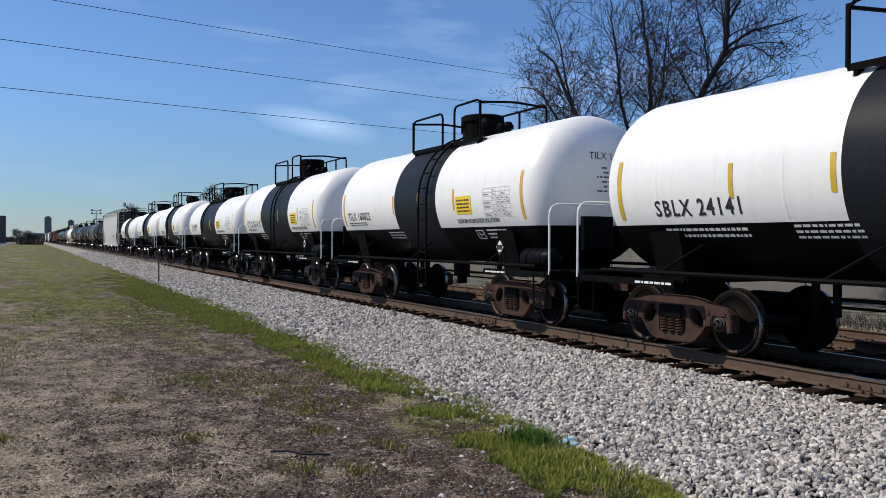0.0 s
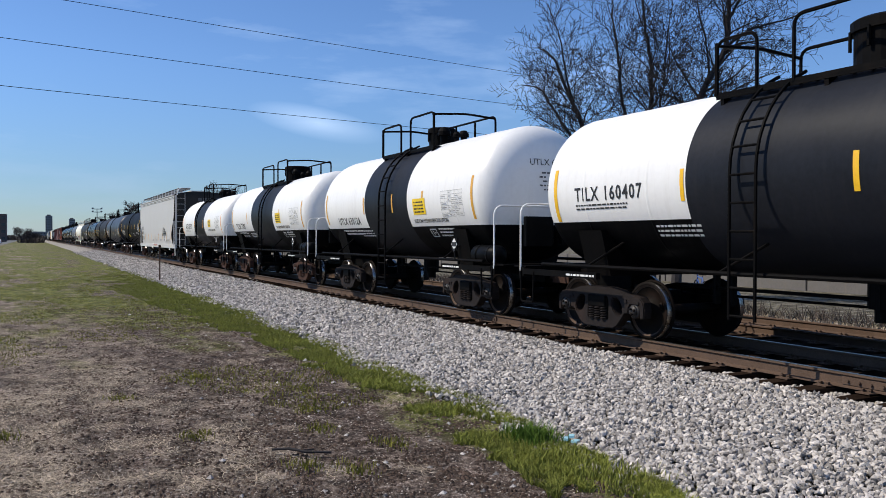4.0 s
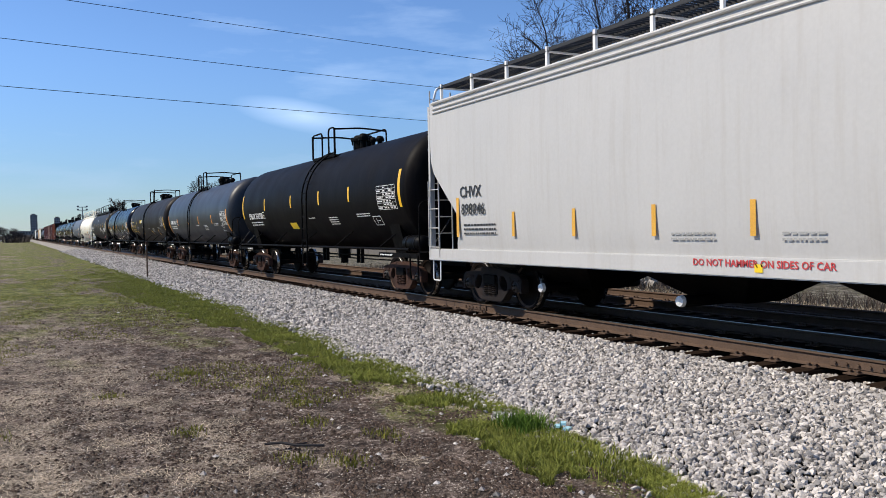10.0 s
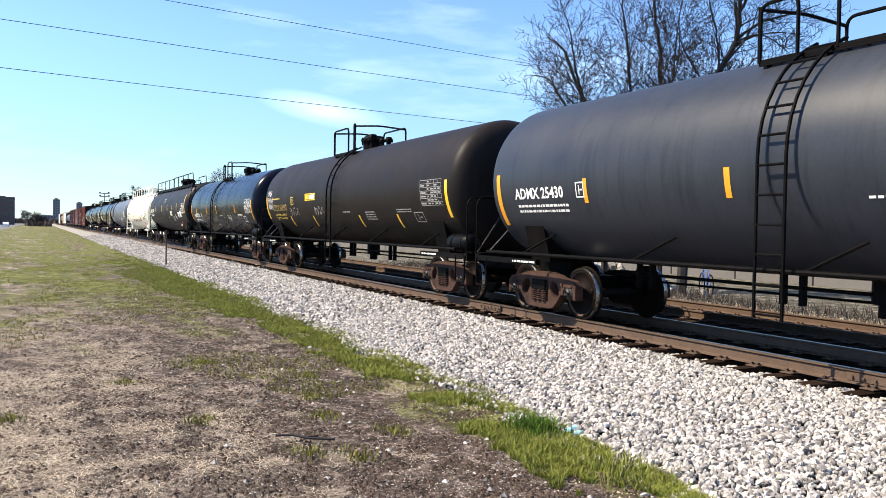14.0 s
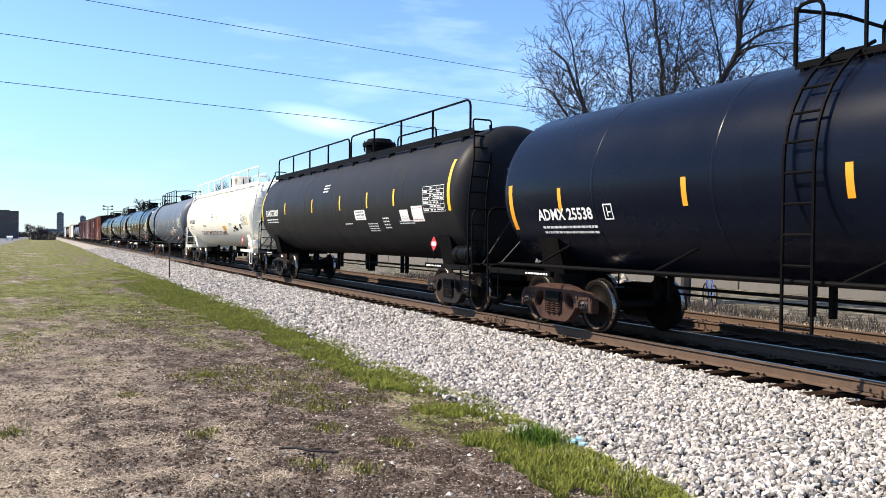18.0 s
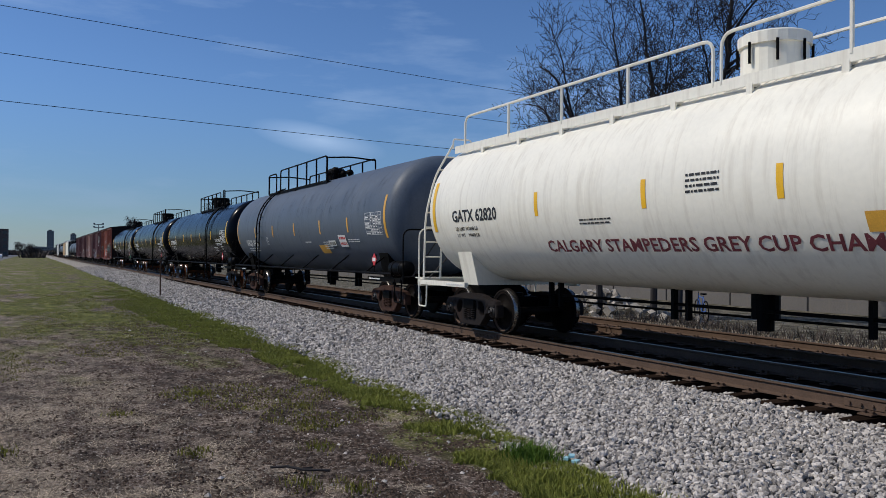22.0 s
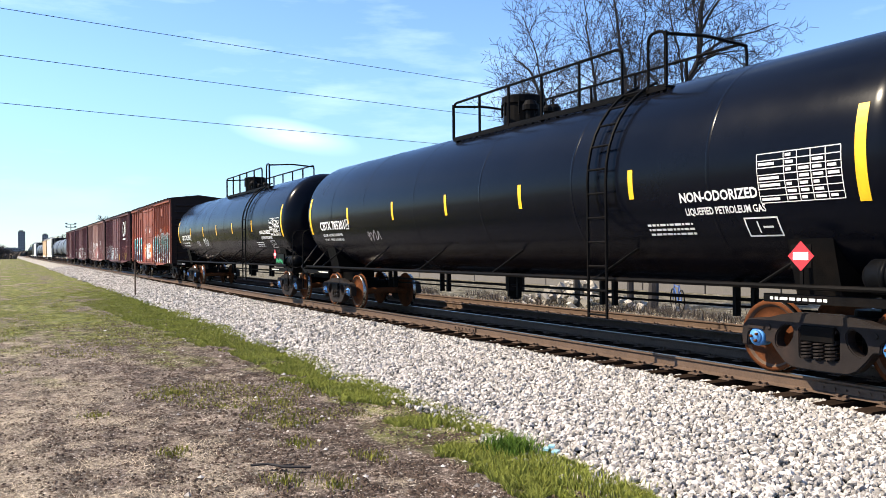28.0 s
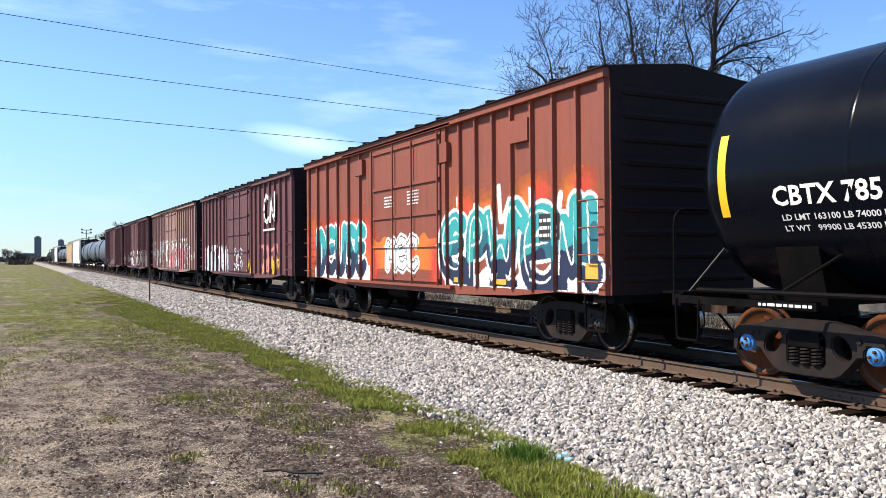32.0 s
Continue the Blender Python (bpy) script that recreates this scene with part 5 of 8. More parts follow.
def hopper_car(f, r, label, paint, detail=True):
    car, h = start_car(f, r, label, "covered_hopper", "hopper car")
    levels = [(1.16, 1.20, 1.50), (1.30, 1.24, 1.525), (1.6, 1.36, 1.55), (1.8, 1.36, 1.56), (2.0, 1.18, 1.57), (2.4, 0.74, 1.58), (2.75, 0.36, 1.58), (3.0, 0.24, 1.58), (3.6, 0.18, 1.57), (4.02, 0.16, 1.555), (4.25, 0.16, 1.55)]
    bm = bmesh.new()
    rows = []
    for z, e, x in levels:
        rows.append([bm.verts.new(p) for p in ((-x, -h + e, z), (-x, 0, z), (-x, h - e, z), (x, h - e, z), (x, 0, z), (x, -h + e, z))])
    for a, b in zip(rows, rows[1:]):
        for k in range(6):
            fc = bm.faces.new((a[k], a[(k + 1) % 6], b[(k + 1) % 6], b[k]))
            fc.smooth = k in (0, 1, 3, 4)
            # end faces take a shade-dark colour in place of the body paint
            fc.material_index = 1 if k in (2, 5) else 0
    bm.faces.new(rows[0])
    for row in rows:
        for k in (0, 2, 3, 5):
            row[k].tag = True
    for e_ in bm.edges:
        if e_.verts[0].tag and e_.verts[1].tag and len(e_.link_faces) == 2 and e_.link_faces[0].smooth != e_.link_faces[1].smooth:
            e_.smooth = False
    # shallow arched roof
    ridge = []
    for k, (x, z) in enumerate(((-1.55, 4.25), (-1.1, 4.38), (-0.4, 4.46), (0.4, 4.46), (1.1, 4.38), (1.55, 4.25))):
        ridge.append((bm.verts.new((x, -h + 0.30, z + 0.002)), bm.verts.new((x, h - 0.30, z + 0.002))))
    for a, b in zip(ridge, ridge[1:]):
        bm.faces.new((a[0], b[0], b[1], a[1]))
    # roof ends take the same shade colour
    for k in (0, 1):
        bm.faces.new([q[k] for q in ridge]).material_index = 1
    part("body", bm, [paint, M_ENDSHADE], car, "smooth-sided hopper body, end sheets coloured dark for shade")
    for z, rr in ((4.22, 0.035), (4.10, 0.022), (4.02, 0.022)):
        for sx in (-1, 1):
            bm = bmesh.new()
            rod(bm, (sx * 1.565, -h + 0.32, z), (sx * 1.565, h - 0.32, z), rr, 8)
            part("side_rib", bm, paint, car)
    # side sill
    for sx in (-1, 1):
        bm = bmesh.new()
        box(bm, sx * 1.50 - 0.05, -h, 0.92, sx * 1.50 + 0.05, h, 1.17)
        bmesh.ops.bevel(bm, geom=bm.edges[:], offset=0.015, segments=2, affect="EDGES")
        part("side_sill", bm, paint, car, "pale grey side sill")
    # slope sheets and hopper outlets
    for k in range(4):
        y = -h + 3.6 + k * (2 * h - 7.2) / 3
        bm = bmesh.new()
        lo_, up = [], []
        for x, yy in ((-0.35, -0.45), (0.35, -0.45), (0.35, 0.45), (-0.35, 0.45)):
            lo_.append(bm.verts.new((x, y + yy, 0.45)))
            up.append(bm.verts.new((x * 4.0, y + yy * 3.4, 1.18)))
        for i in range(4):
            bm.faces.new((lo_[i], lo_[(i + 1) % 4], up[(i + 1) % 4], up[i]))
        bm.faces.new(lo_)
        part("hopper_outlet", bm, M_DARKSTEEL, car)
        bm = bmesh.new()
        lathe(bm, [(-1.10, 0.07), (-1.04, 0.085), (1.04, 0.085), (1.10, 0.07)], "x", 10, None, (0, y, 0.50))
        op_ = part("outlet_pipe", bm, M_DARKSTEEL, car)
        bm = bmesh.new()
        lathe(bm, [(-1.17, 0.02), (-1.16, 0.075), (-1.11, 0.085), (-1.10, 0.085)], "x", 12, None, (0, y, 0.50))
        part("pipe_cap", bm, PINK if k == 0 else M_WLET, op_, "faded pink pipe cap" if k == 0 else "white pipe cap")
    # end frames: posts, end sill, ladders, platform
    for s in (-1, 1):
        e = s * h
        bm = bmesh.new()
        for sx in (-1, 1):
            rod(bm, (sx * 1.45, e - s * 0.1, 2.9), (sx * 1.45, e - s * 2.0, 1.2), 0.04)
        box(bm, -1.5, min(e, e - s * 0.15), 0.92, 1.5, max(e, e - s * 0.15), 1.15)
        box(bm, -0.25, min(e - s * 0.1, e - s * 2.4), 0.75, 0.25, max(e - s * 0.1, e - s * 2.4), 1.15)
        for sx in (-0.5, 0.5):
            box(bm, sx - 0.05, min(e - s * .2, e - s * .3), 1.15, sx + 0.05, max(e - s * .2, e - s * .3), 4.2)
        part("end_frame", bm, M_DARKSTEEL, car, "end frame coloured dark for shade")
        for sx in (-1, 1):
            bm = bmesh.new()
            box(bm, sx * 1.47 - 0.05, min(e, e - s * 0.08), 1.17, sx * 1.47 + 0.05, max(e, e - s * 0.08), 4.2)
            part("corner_post", bm, paint, car)
        flat_ladder(car, (-1.55, e - s * 0.04, 1.0), (-1.55, e - s * 0.04, 2.62), (0, -s * 0.46, 0), paint, r=0.014)
        flat_ladder(car, (-1.45, e + s * 0.02, 0.95), (-1.45, e + s * 0.02, 4.55), (0.50, 0, 0), paint, r=0.014)
        bm = bmesh.new()
        pipe(bm, bend([(-1.5, e - s * 0.44, 0.95), (-1.5, e - s * 0.44, 0.50), (-1.5, e - s * 0.12, 0.50), (-1.5, e - s * 0.12, 0.95)], 0.05), 0.014)
        part("sill_step", bm, M_WHITE, car)
        truck(car, s * (h - 1.75), M_FRAME_SHADE)
        coupler(car, s * (h - 1.5), s)
        bm = bmesh.new()
        pipe(bm, bend([(-1.40, e, 4.2), (-1.30, e, 4.62), (-0.60, e - s * 0.05, 4.66)], 0.1), 0.025)
        part("ladder_hoop", bm, M_WHITE, car)
    # roof walkway of expanded metal with its brackets
    bm = bmesh.new()
    for x in (-1.28, -0.95, -0.62):
        box(bm, x - 0.015, -h + 0.1, 4.585, x + 0.015, h - 0.1, 4.64)
    k, y = 0, -h + 0.1
    while y < h - 0.1:
        box(bm, -1.28, y - 0.008, 4.60, -0.62, y + 0.008, 4.625)
        y += 0.09
    part("roof_walkway", bm, M_GRATE, car, "expanded metal roof walkway")
    y = -h + 0.4
    while y < h - 0.2:
        bm = bmesh.new()
        box(bm, -1.33, y - 0.03, 4.30, -1.28, y + 0.03, 4.66)
        box(bm, -1.33, y - 0.03, 4.56, -0.6, y + 0.03, 4.585)
        part("walkway_bracket", bm, M_WHITE, car)
        y += 1.29
    for y in (-h + 2.6, 0, h - 2.6):
        bm = bmesh.new()
        box(bm, -0.42, y - 1.5, 4.44, 0.42, y + 1.5, 4.56)
        part("hatch", bm, paint, car)
    if detail:
        bm = bmesh.new()
        for k in range(6):
            for j in range(5 if k else 3):
                a, z = -0.15 + j * (0.16 if k else 0.3), (3.86 if k == 0 else 3.55 - 0.09 * k)
                b, t = a + (0.24 if k == 0 else 0.12), (0.2 if k == 0 else 0.045)
                bm.faces.new([bm.verts.new(q) for q in ((a, -h + 0.12, z), (b, -h + 0.12, z), (b, -h + 0.12, z + t), (a, -h + 0.12, z + t))])
        tagged(part("end_print", bm, M_FADEDBLACK, car), kind="stuff")
        side = Side(x=-1.585)
        low = Side(x=-1.557)
        m = lambda u: u - (f + r) / 2
        strip(car, Side(x=-1.583), m(88.65), 1.42, 2.36, 0.10, M_AMBER)
        for u in (90.6, 92.33, 94.2, 96.0, 97.71, 99.53, 101.29):
            strip(car, Side(x=-1.570), m(u), 1.43, 1.87, 0.085, M_AMBER)
        lettering(car, side, "CHVX", m(103.2), 2.20, 0.30, M_BLET)
        lettering(car, side, "898046", m(103.15), 1.86, 0.30, M_BLET)
        strip(car, Side(x=-1.583), m(103.3), 1.42, 2.20, 0.10, M_AMBER)
        bars(car, low, m(103.1), 1.45, 1.2, 0.25, 3, M_BLET, 2)
        for u, w in ((89.9, 0.7), (90.6, 0.8), (93.7, 0.8), (95.6, 0.6), (97.4, 0.8)):
            bars(car, Side(x=-1.545), m(u), 1.36, w, 0.14, 2, M_FADED, int(u))
        lettering(car, Side(x=-1.553), "DO NOT HAMMER ON SIDES OF CAR", m(97.0), 1.05, 0.125, M_RLET, squeeze=1.0)
        # black spray tag
        pts = bend([(0.0, 0.25, 0), (0.08, 0.1, 0), (0.14, 0.35, 0), (0.05, 0.4, 0), (0.3, 0.85, 0), (0.34, 0.05, 0), (0.42, 0.75, 0), (0.5, 0.1, 0), (0.56, 0.55, 0), (0.45, 0.4, 0), (0.66, 0.75, 0), (0.62, 0.0, 0), (0.78, 0.5, 0), (0.66, -0.2, 0), (0.55, -0.3, 0), (0.5, -0.05, 0), (0.75, 0.3, 0), (0.7, 0.55, 0), (0.95, 0.4, 0), (0.8, 0.1, 0), (1.0, 0.35, 0), (0.05, 0.28, 0)], 0.12, 3)
        bm = bmesh.new()
        for (a, b, _), (c_, d, _) in zip(pts, pts[1:]):
            ya, za, yb, zb = m(92.3) - a * 1.65, 1.62 + b * 0.78, m(92.3) - c_ * 1.65, 1.62 + d * 0.78
            t = Vector((yb - ya, zb - za)).normalized() * 0.028
            q = [bm.verts.new((-1.592, y_, z_)) for y_, z_ in ((ya - t.y, za + t.x), (ya + t.y, za - t.x), (yb + t.y, zb - t.x), (yb - t.y, zb + t.x))]
            bm.faces.new(q)
        part("spray_tag", bm, M_BLET, car, "black scrawled spray tag")
        bm = bmesh.new()
        patch(bm, Side(x=-1.556), m(91.2), m(90.8), 1.38, 1.70, 0.004)
        part("sticker", bm, M_WLET, car)
        for u in (89.2, 96.0):
            bm = bmesh.new()
            patch(bm, Side(x=-1.553), m(u), m(u) - 0.12, 0.99, 1.09)
            part("yellow_dot", bm, M_LABEL, car)
        bm = bmesh.new()
        box(bm, -1.57, m(89.5), 0.80, -1.53, m(89.3), 0.94)
        part("jacking_pad", bm, M_WHITE, car)
    return car


# near black in place of body paint: shade on the hopper ends
M_ENDSHADE = mat("shaded_end_sheet", (0.035, 0.034, 0.034), 0.7, spec=0.08, vary=0.3, scale=0.9, fine=20, bump=0.1, stain=(0.03, 0.026, 0.023), stain_amount=0.7, streak=True)
hopper_car(87.25, 104.68, "pale grey covered hopper with black spray tag", M_HOPPER)

# ---------------------------------------------------------------- boxcars
TEAL = mat("teal_spray", (0.018, 0.30, 0.31), 0.6, vary=0.25, scale=2)
DEEPTEAL = mat("deep_teal_spray", (0.008, 0.11, 0.15), 0.6, vary=0.25, scale=2)
NAVY = mat("navy_spray", (0.007, 0.016, 0.050), 0.6, vary=0.3, scale=2)
SPRAYWHITE = mat("white_spray", (0.76, 0.78, 0.78), 0.6, vary=0.08)
ORANGE = mat("orange_spray", (0.62, 0.15, 0.015), 0.6, vary=0.2, scale=1.5)
REDSPRAY = mat("red_spray", (0.52, 0.05, 0.02), 0.6, vary=0.2, scale=1.5)
PALEBLUE = mat("pale_blue_spray", (0.42, 0.55, 0.66), 0.6, vary=0.25, scale=1.5)
LIME = mat("lime_spray", (0.03, 0.36, 0.15), 0.6, vary=0.2)
CHALK = mat("chalk", (0.45, 0.43, 0.44), 0.9, vary=0.3)
YSPRAY = mat("yellow_spray", (0.62, 0.40, 0.03), 0.6, vary=0.2)


def seg_dist(P, a, b):
    a, b = np.array(a), np.array(b)
    d = b - a
    t = np.clip(((P - a) @ d) / max(d @ d, 1e-9), 0, 1)
    return np.hypot(*(P - a - t[:, None] * d).T)


def spray(car, depth, y0, y1, z0, z1, layers, label, cell=0.025, off=0.004, fray=0.02, seed=0):
    """Spray paint over ribs and sheet alike. layers: (material, radius, polylines) in car metres (y, z); later ones cover earlier ones.
    depth(y, z) gives the sheet's outer face. A layer may be a rule for points instead of lines."""
    ny, nz2 = int((y1 - y0) / cell), int((z1 - z0) / cell)
    gy, gz = np.meshgrid(y0 + (np.arange(ny) + 0.5) * cell, z0 + (np.arange(nz2) + 0.5) * cell)
    P = np.stack([gy.ravel(), gz.ravel()], 1)
    rng = np.random.default_rng(seed)
    J = P + rng.normal(0, fray * 0.35, P.shape)
    idx = np.full(len(P), -1)
    mats = []
    for material, radius, lines in layers:
        if material not in mats:
            mats.append(material)
        k = mats.index(material)
        if callable(lines):
            idx[lines(J[:, 0], J[:, 1], idx)] = k
        else:
            d = np.full(len(P), 9.0)
            for ln in lines:
                for a, b in zip(ln, ln[1:]):
                    d = np.minimum(d, seg_dist(J, a, b))
            idx[d < radius] = k
    me = bpy.data.meshes.new("graffiti")
    vs, fs, mi = [], [], []
    grid = idx.reshape(nz2, ny)
    for j in range(nz2):
        i = 0
        while i < ny:
            if grid[j, i] < 0:
                i += 1
                continue
            k = i + 1
            ya, za = y0 + i * cell, z0 + j * cell
            dx = depth(ya + cell / 2, za + cell / 2)
            while k < ny and grid[j, k] == grid[j, i] and depth(y0 + (k + 0.5) * cell, za + cell / 2) == dx:
                k += 1
            yb, x, c0 = y0 + k * cell, -dx - off, len(vs)
            vs += [(x, ya, za), (x, yb, za), (x, yb, za + cell), (x, ya, za + cell)]
            fs.append((c0, c0 + 3, c0 + 2, c0 + 1))
            mi.append(int(grid[j, i]))
            i = k
    me.from_pydata(vs, [], fs)
    for m in mats:
        me.materials.append(m)
    me.polygons.foreach_set("material_index", mi)
    ob = new("graffiti", me)
    ob.parent = car
    ob["label"] = label
    return ob


def boxcar(f, r, label, paint, ribs_l=6, ribs_r=8, door=None, eave=4.42, sill=0.98, door_mat=None):
    """A ribbed boxcar; returns the car, its local map and the depth of the near face."""
    car, h = start_car(f, r, label, "boxcar", "boxcar")
    m = lambda u: u - (f + r) / 2
    d0, d1 = (m(door[0]), m(door[1])) if door else (-1.8, 1.8)
    X = 1.50
    bm = bmesh.new()
    box(bm, -X, -h, sill, X, h, eave)
    part("body", bm, paint, car, "riveted steel body sheets")
    spots = []
    for a, b, n_ in ((-h + 0.14, d0 - 0.12, ribs_r), (d1 + 0.12, h - 0.14, ribs_l)):
        for k in range(n_ + 1):
            y = a + (b - a) * k / n_
            wide = 0.10 if k in (0, n_) else 0.045
            spots.append((y - wide, y + wide))
    for a, b in spots:
        for sx in (-1, 1):
            bm = bmesh.new()
            prism(bm, [(sx * X, a), (sx * (X + 0.07), a + 0.02), (sx * (X + 0.07), b - 0.02), (sx * X, b)], sill, eave - 0.12, "z")
            part("rib", bm, paint, car)
    for sx in (-1, 1):
        bm = bmesh.new()
        box(bm, sx * X - 0.02, -h, eave - 0.14, sx * X + 0.15 * sx + 0.02, h, eave)
        part("top_chord", bm, paint, car)
        bm = bmesh.new()
        prism(bm, [(-h + 1.2, sill + 0.02), (h - 1.2, sill + 0.02), (h - 2.6, sill - 0.10), (d1 + 0.6, sill - 0.16), (d0 - 0.6, sill - 0.16), (-h + 2.6, sill - 0.10)], sx * (X - 0.02), sx * (X + 0.03))
        part("side_sill", bm, paint, car)
    # sliding door with frame ribs and locking bars
    dm = door_mat or paint
    bm = bmesh.new()
    box(bm, -X - 0.075, d0, sill + 0.02, -X, d1, eave - 0.16)
    dr = part("door", bm, dm, car, "sliding plug door with cross ribs")
    for z in (sill + 0.10, sill + 0.85, sill + 1.55, sill + 2.25, eave - 0.30):
        bm = bmesh.new()
        box(bm, -X - 0.115, d0 + 0.03, z - 0.035, -X - 0.07, d1 - 0.03, z + 0.035)
        part("door_rib", bm, dm, dr)
    for y in (d0 + 0.05, d0 + (d1 - d0) * 0.36, d0 + (d1 - d0) * 0.64, d1 - 0.05):
        bm = bmesh.new()
        rod(bm, (-X - 0.13, y, sill), (-X - 0.13, y, eave - 0.2), 0.022)
        part("locking_bar", bm, dm, dr)
    for z in (sill - 0.02, eave - 0.12):
        bm = bmesh.new()
        box(bm, -X - 0.13, d0 - 0.5, z - 0.03, -X, d1 + 2.0, z + 0.03)
        part("door_track", bm, dm, car)
    # peaked roof with seam caps
    bm = bmesh.new()
    prism(bm, [(-X - 0.19, eave), (X + 0.19, eave), (X + 0.15, eave + 0.03), (0, eave + 0.22), (-X - 0.15, eave + 0.03)], -h - 0.02, h + 0.02, "y")
    rf = part("roof", bm, M_ROOF_ENDSHADE, car, "dark flaking sheet-metal roof")
    k = 0
    y = -h + 0.3
    while y < h - 0.2:
        bm = bmesh.new()
        for sx in (-1, 1):
            prism(bm, [(sx * (X + 0.17), eave + 0.02), (sx * (X + 0.17), eave + 0.075), (0, eave + 0.265), (0, eave + 0.20)], y - 0.035, y + 0.035, "y")
        part("roof_seam", bm, M_ROOF_ENDSHADE, rf)
        y += 1.02
    # ends: corrugations, brake gear, ladders, couplers, trucks
    for s in (-1, 1):
        e = s * h
        # sheet added over the body's end, near black to carry the shade there
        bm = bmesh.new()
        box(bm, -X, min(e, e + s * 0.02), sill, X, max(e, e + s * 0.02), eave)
        part("end_sheet", bm, M_ROOF_ENDSHADE, car, "end sheet coloured dark for shade")
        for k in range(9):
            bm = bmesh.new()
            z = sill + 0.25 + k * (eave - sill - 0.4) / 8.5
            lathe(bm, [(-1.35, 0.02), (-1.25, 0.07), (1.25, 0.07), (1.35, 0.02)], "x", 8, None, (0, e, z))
            part("end_corrugation", bm, M_ROOF_ENDSHADE, car)
        for sx in (-1, 1):
            for k in range(4):
                bm = bmesh.new()
                z = sill + 0.2 + k * 0.42
                y_ = e - s * 0.10
                pipe(bm, bend([(sx * (X + 0.01), y_, z), (sx * (X + 0.17), y_, z), (sx * (X + 0.17), y_ - s * 0.5, z), (sx * (X + 0.01), y_ - s * 0.5, z)], 0.04, 2), 0.012, 5)
                part("grab_iron", bm, paint, car)
        bm = bmesh.new()
        pipe(bm, bend([(-X - 0.02, e - s * 0.62, sill), (-X - 0.02, e - s * 0.6, 0.42), (-X - 0.02, e - s * 0.12, 0.42), (-X - 0.02, e - s * 0.1, sill)], 0.05), 0.022)
        part("sill_step", bm, M_DARKSTEEL, car)
        truck(car, s * (h - 1.75), M_FRAME_SHADE)
        coupler(car, s * (h - 1.25), s)
        bm = bmesh.new()
        box(bm, -1.45, min(e, e - s * 0.5), 0.85, 1.45, max(e, e - s * 0.5), sill)
        part("end_sill", bm, M_DARKSTEEL, car)
    bm = bmesh.new()
    box(bm, -0.6, -h + 2.6, 0.72, 0.6, h - 2.6, 0.98)
    lathe(bm, [(1.2, 0.16), (2.4, 0.16)], "y", 12, None, (-0.8, 0, 0.72))
    part("centre_sill", bm, M_DARKSTEEL, car)

    def depth(y, z):
        if d0 < y < d1:
            for zz in (sill + 0.10, sill + 0.85, sill + 1.55):
                if abs(z - zz) < 0.035:
                    return X + 0.115
            return X + 0.075
        for a, b in spots:
            if a + 0.01 < y < b - 0.01:
                return X + 0.07
        return X
    return car, m, depth


def wobble(y, z, k, amp):
    return amp * (np.sin(y * 5.1 * k + 1.3) + 0.6 * np.sin(y * 9.7 * k + z * 3 + 0.4) + 0.4 * np.sin(z * 11 * k + y * 2))


def letter_lines(y, w, h, z, shapes):
    """Polylines in unit boxes (0..1 from the reader's left, 0..1 up) set out from y towards the front."""
    res = []
    for k, sh in enumerate(shapes):
        for ln in sh:
            res.append([(y - (k + px_) * w, z + pz * h) for px_, pz in ln])
    return res


ARC = [(0.8, 0.9), (0.45, 1.0), (0.15, 0.75), (0.1, 0.4), (0.2, 0.1), (0.6, 0.0), (0.85, 0.15)]
GL = {
    "E": [ARC, [(0.15, 0.5), (0.7, 0.55)]],
    "P": [[(0.2, 0.0), (0.2, 0.6), (0.3, 0.95), (0.7, 0.95), (0.8, 0.65), (0.6, 0.5), (0.3, 0.5)]],
    "N": [[(0.1, 0.0), (0.2, 0.95), (0.5, 0.3), (0.8, 0.05), (0.85, 1.05)]],
    "I": [[(0.5, 0.0), (0.45, 1.0)], [(0.3, 0.15), (0.7, 0.1)]],
    "M": [[(0.1, 0.0), (0.2, 0.85), (0.5, 0.4), (0.75, 0.9), (0.9, 0.0)]],
    "O": [[(0.5, 1.0), (0.15, 0.7), (0.15, 0.25), (0.5, 0.0), (0.85, 0.25), (0.85, 0.7), (0.5, 1.0)]],
    "S": [[(0.8, 0.9), (0.4, 1.0), (0.2, 0.75), (0.5, 0.5), (0.8, 0.25), (0.5, 0.0), (0.15, 0.1)]],
    "D": [[(0.2, 0.0), (0.25, 1.0), (0.7, 0.8), (0.8, 0.4), (0.6, 0.05), (0.2, 0.0)]],
    "W": [[(0.05, 0.95), (0.2, 0.1), (0.42, 0.6), (0.6, 0.05), (0.72, 1.15), (0.95, 0.9)]],
    "C": [ARC],
    "U": [[(0.15, 1.0), (0.2, 0.2), (0.5, 0.0), (0.8, 0.2), (0.85, 1.0)]],
}

bx, mm, dep = boxcar(291.85, 306.24, "weathered orange-brown boxcar covered in teal and white graffiti", M_BOX1, 6, 8, (297.27, 300.94))


def word_lines(spans, z, h):
    """Letters set out over their own spans (letter, from, to along the train; lift of the foot)."""
    res = []
    for key, u0, u1, lift in spans:
        for ln in GL[key]:
            ln = [(mm(u0 + (u1 - u0) * px_), z + lift + pz * (h - lift)) for px_, pz in ln]
            for _ in range(2):
                ln = [ln[0]] + [(p[0] * f + q[0] * (1 - f), p[1] * f + q[1] * (1 - f)) for p, q in zip(ln, ln[1:]) for f in (0.75, 0.25)] + [ln[-1]]
            res.append(ln)
    return res


big = word_lines((("E", 297.25, 296.3, 0.1), ("P", 296.3, 295.45, 0.0), ("W", 295.5, 294.2, 0.05), ("E", 294.3, 293.1, -0.1), ("N", 293.2, 292.6, 0.1), ("I", 292.75, 291.9, 0.1)), 1.12, 1.22)
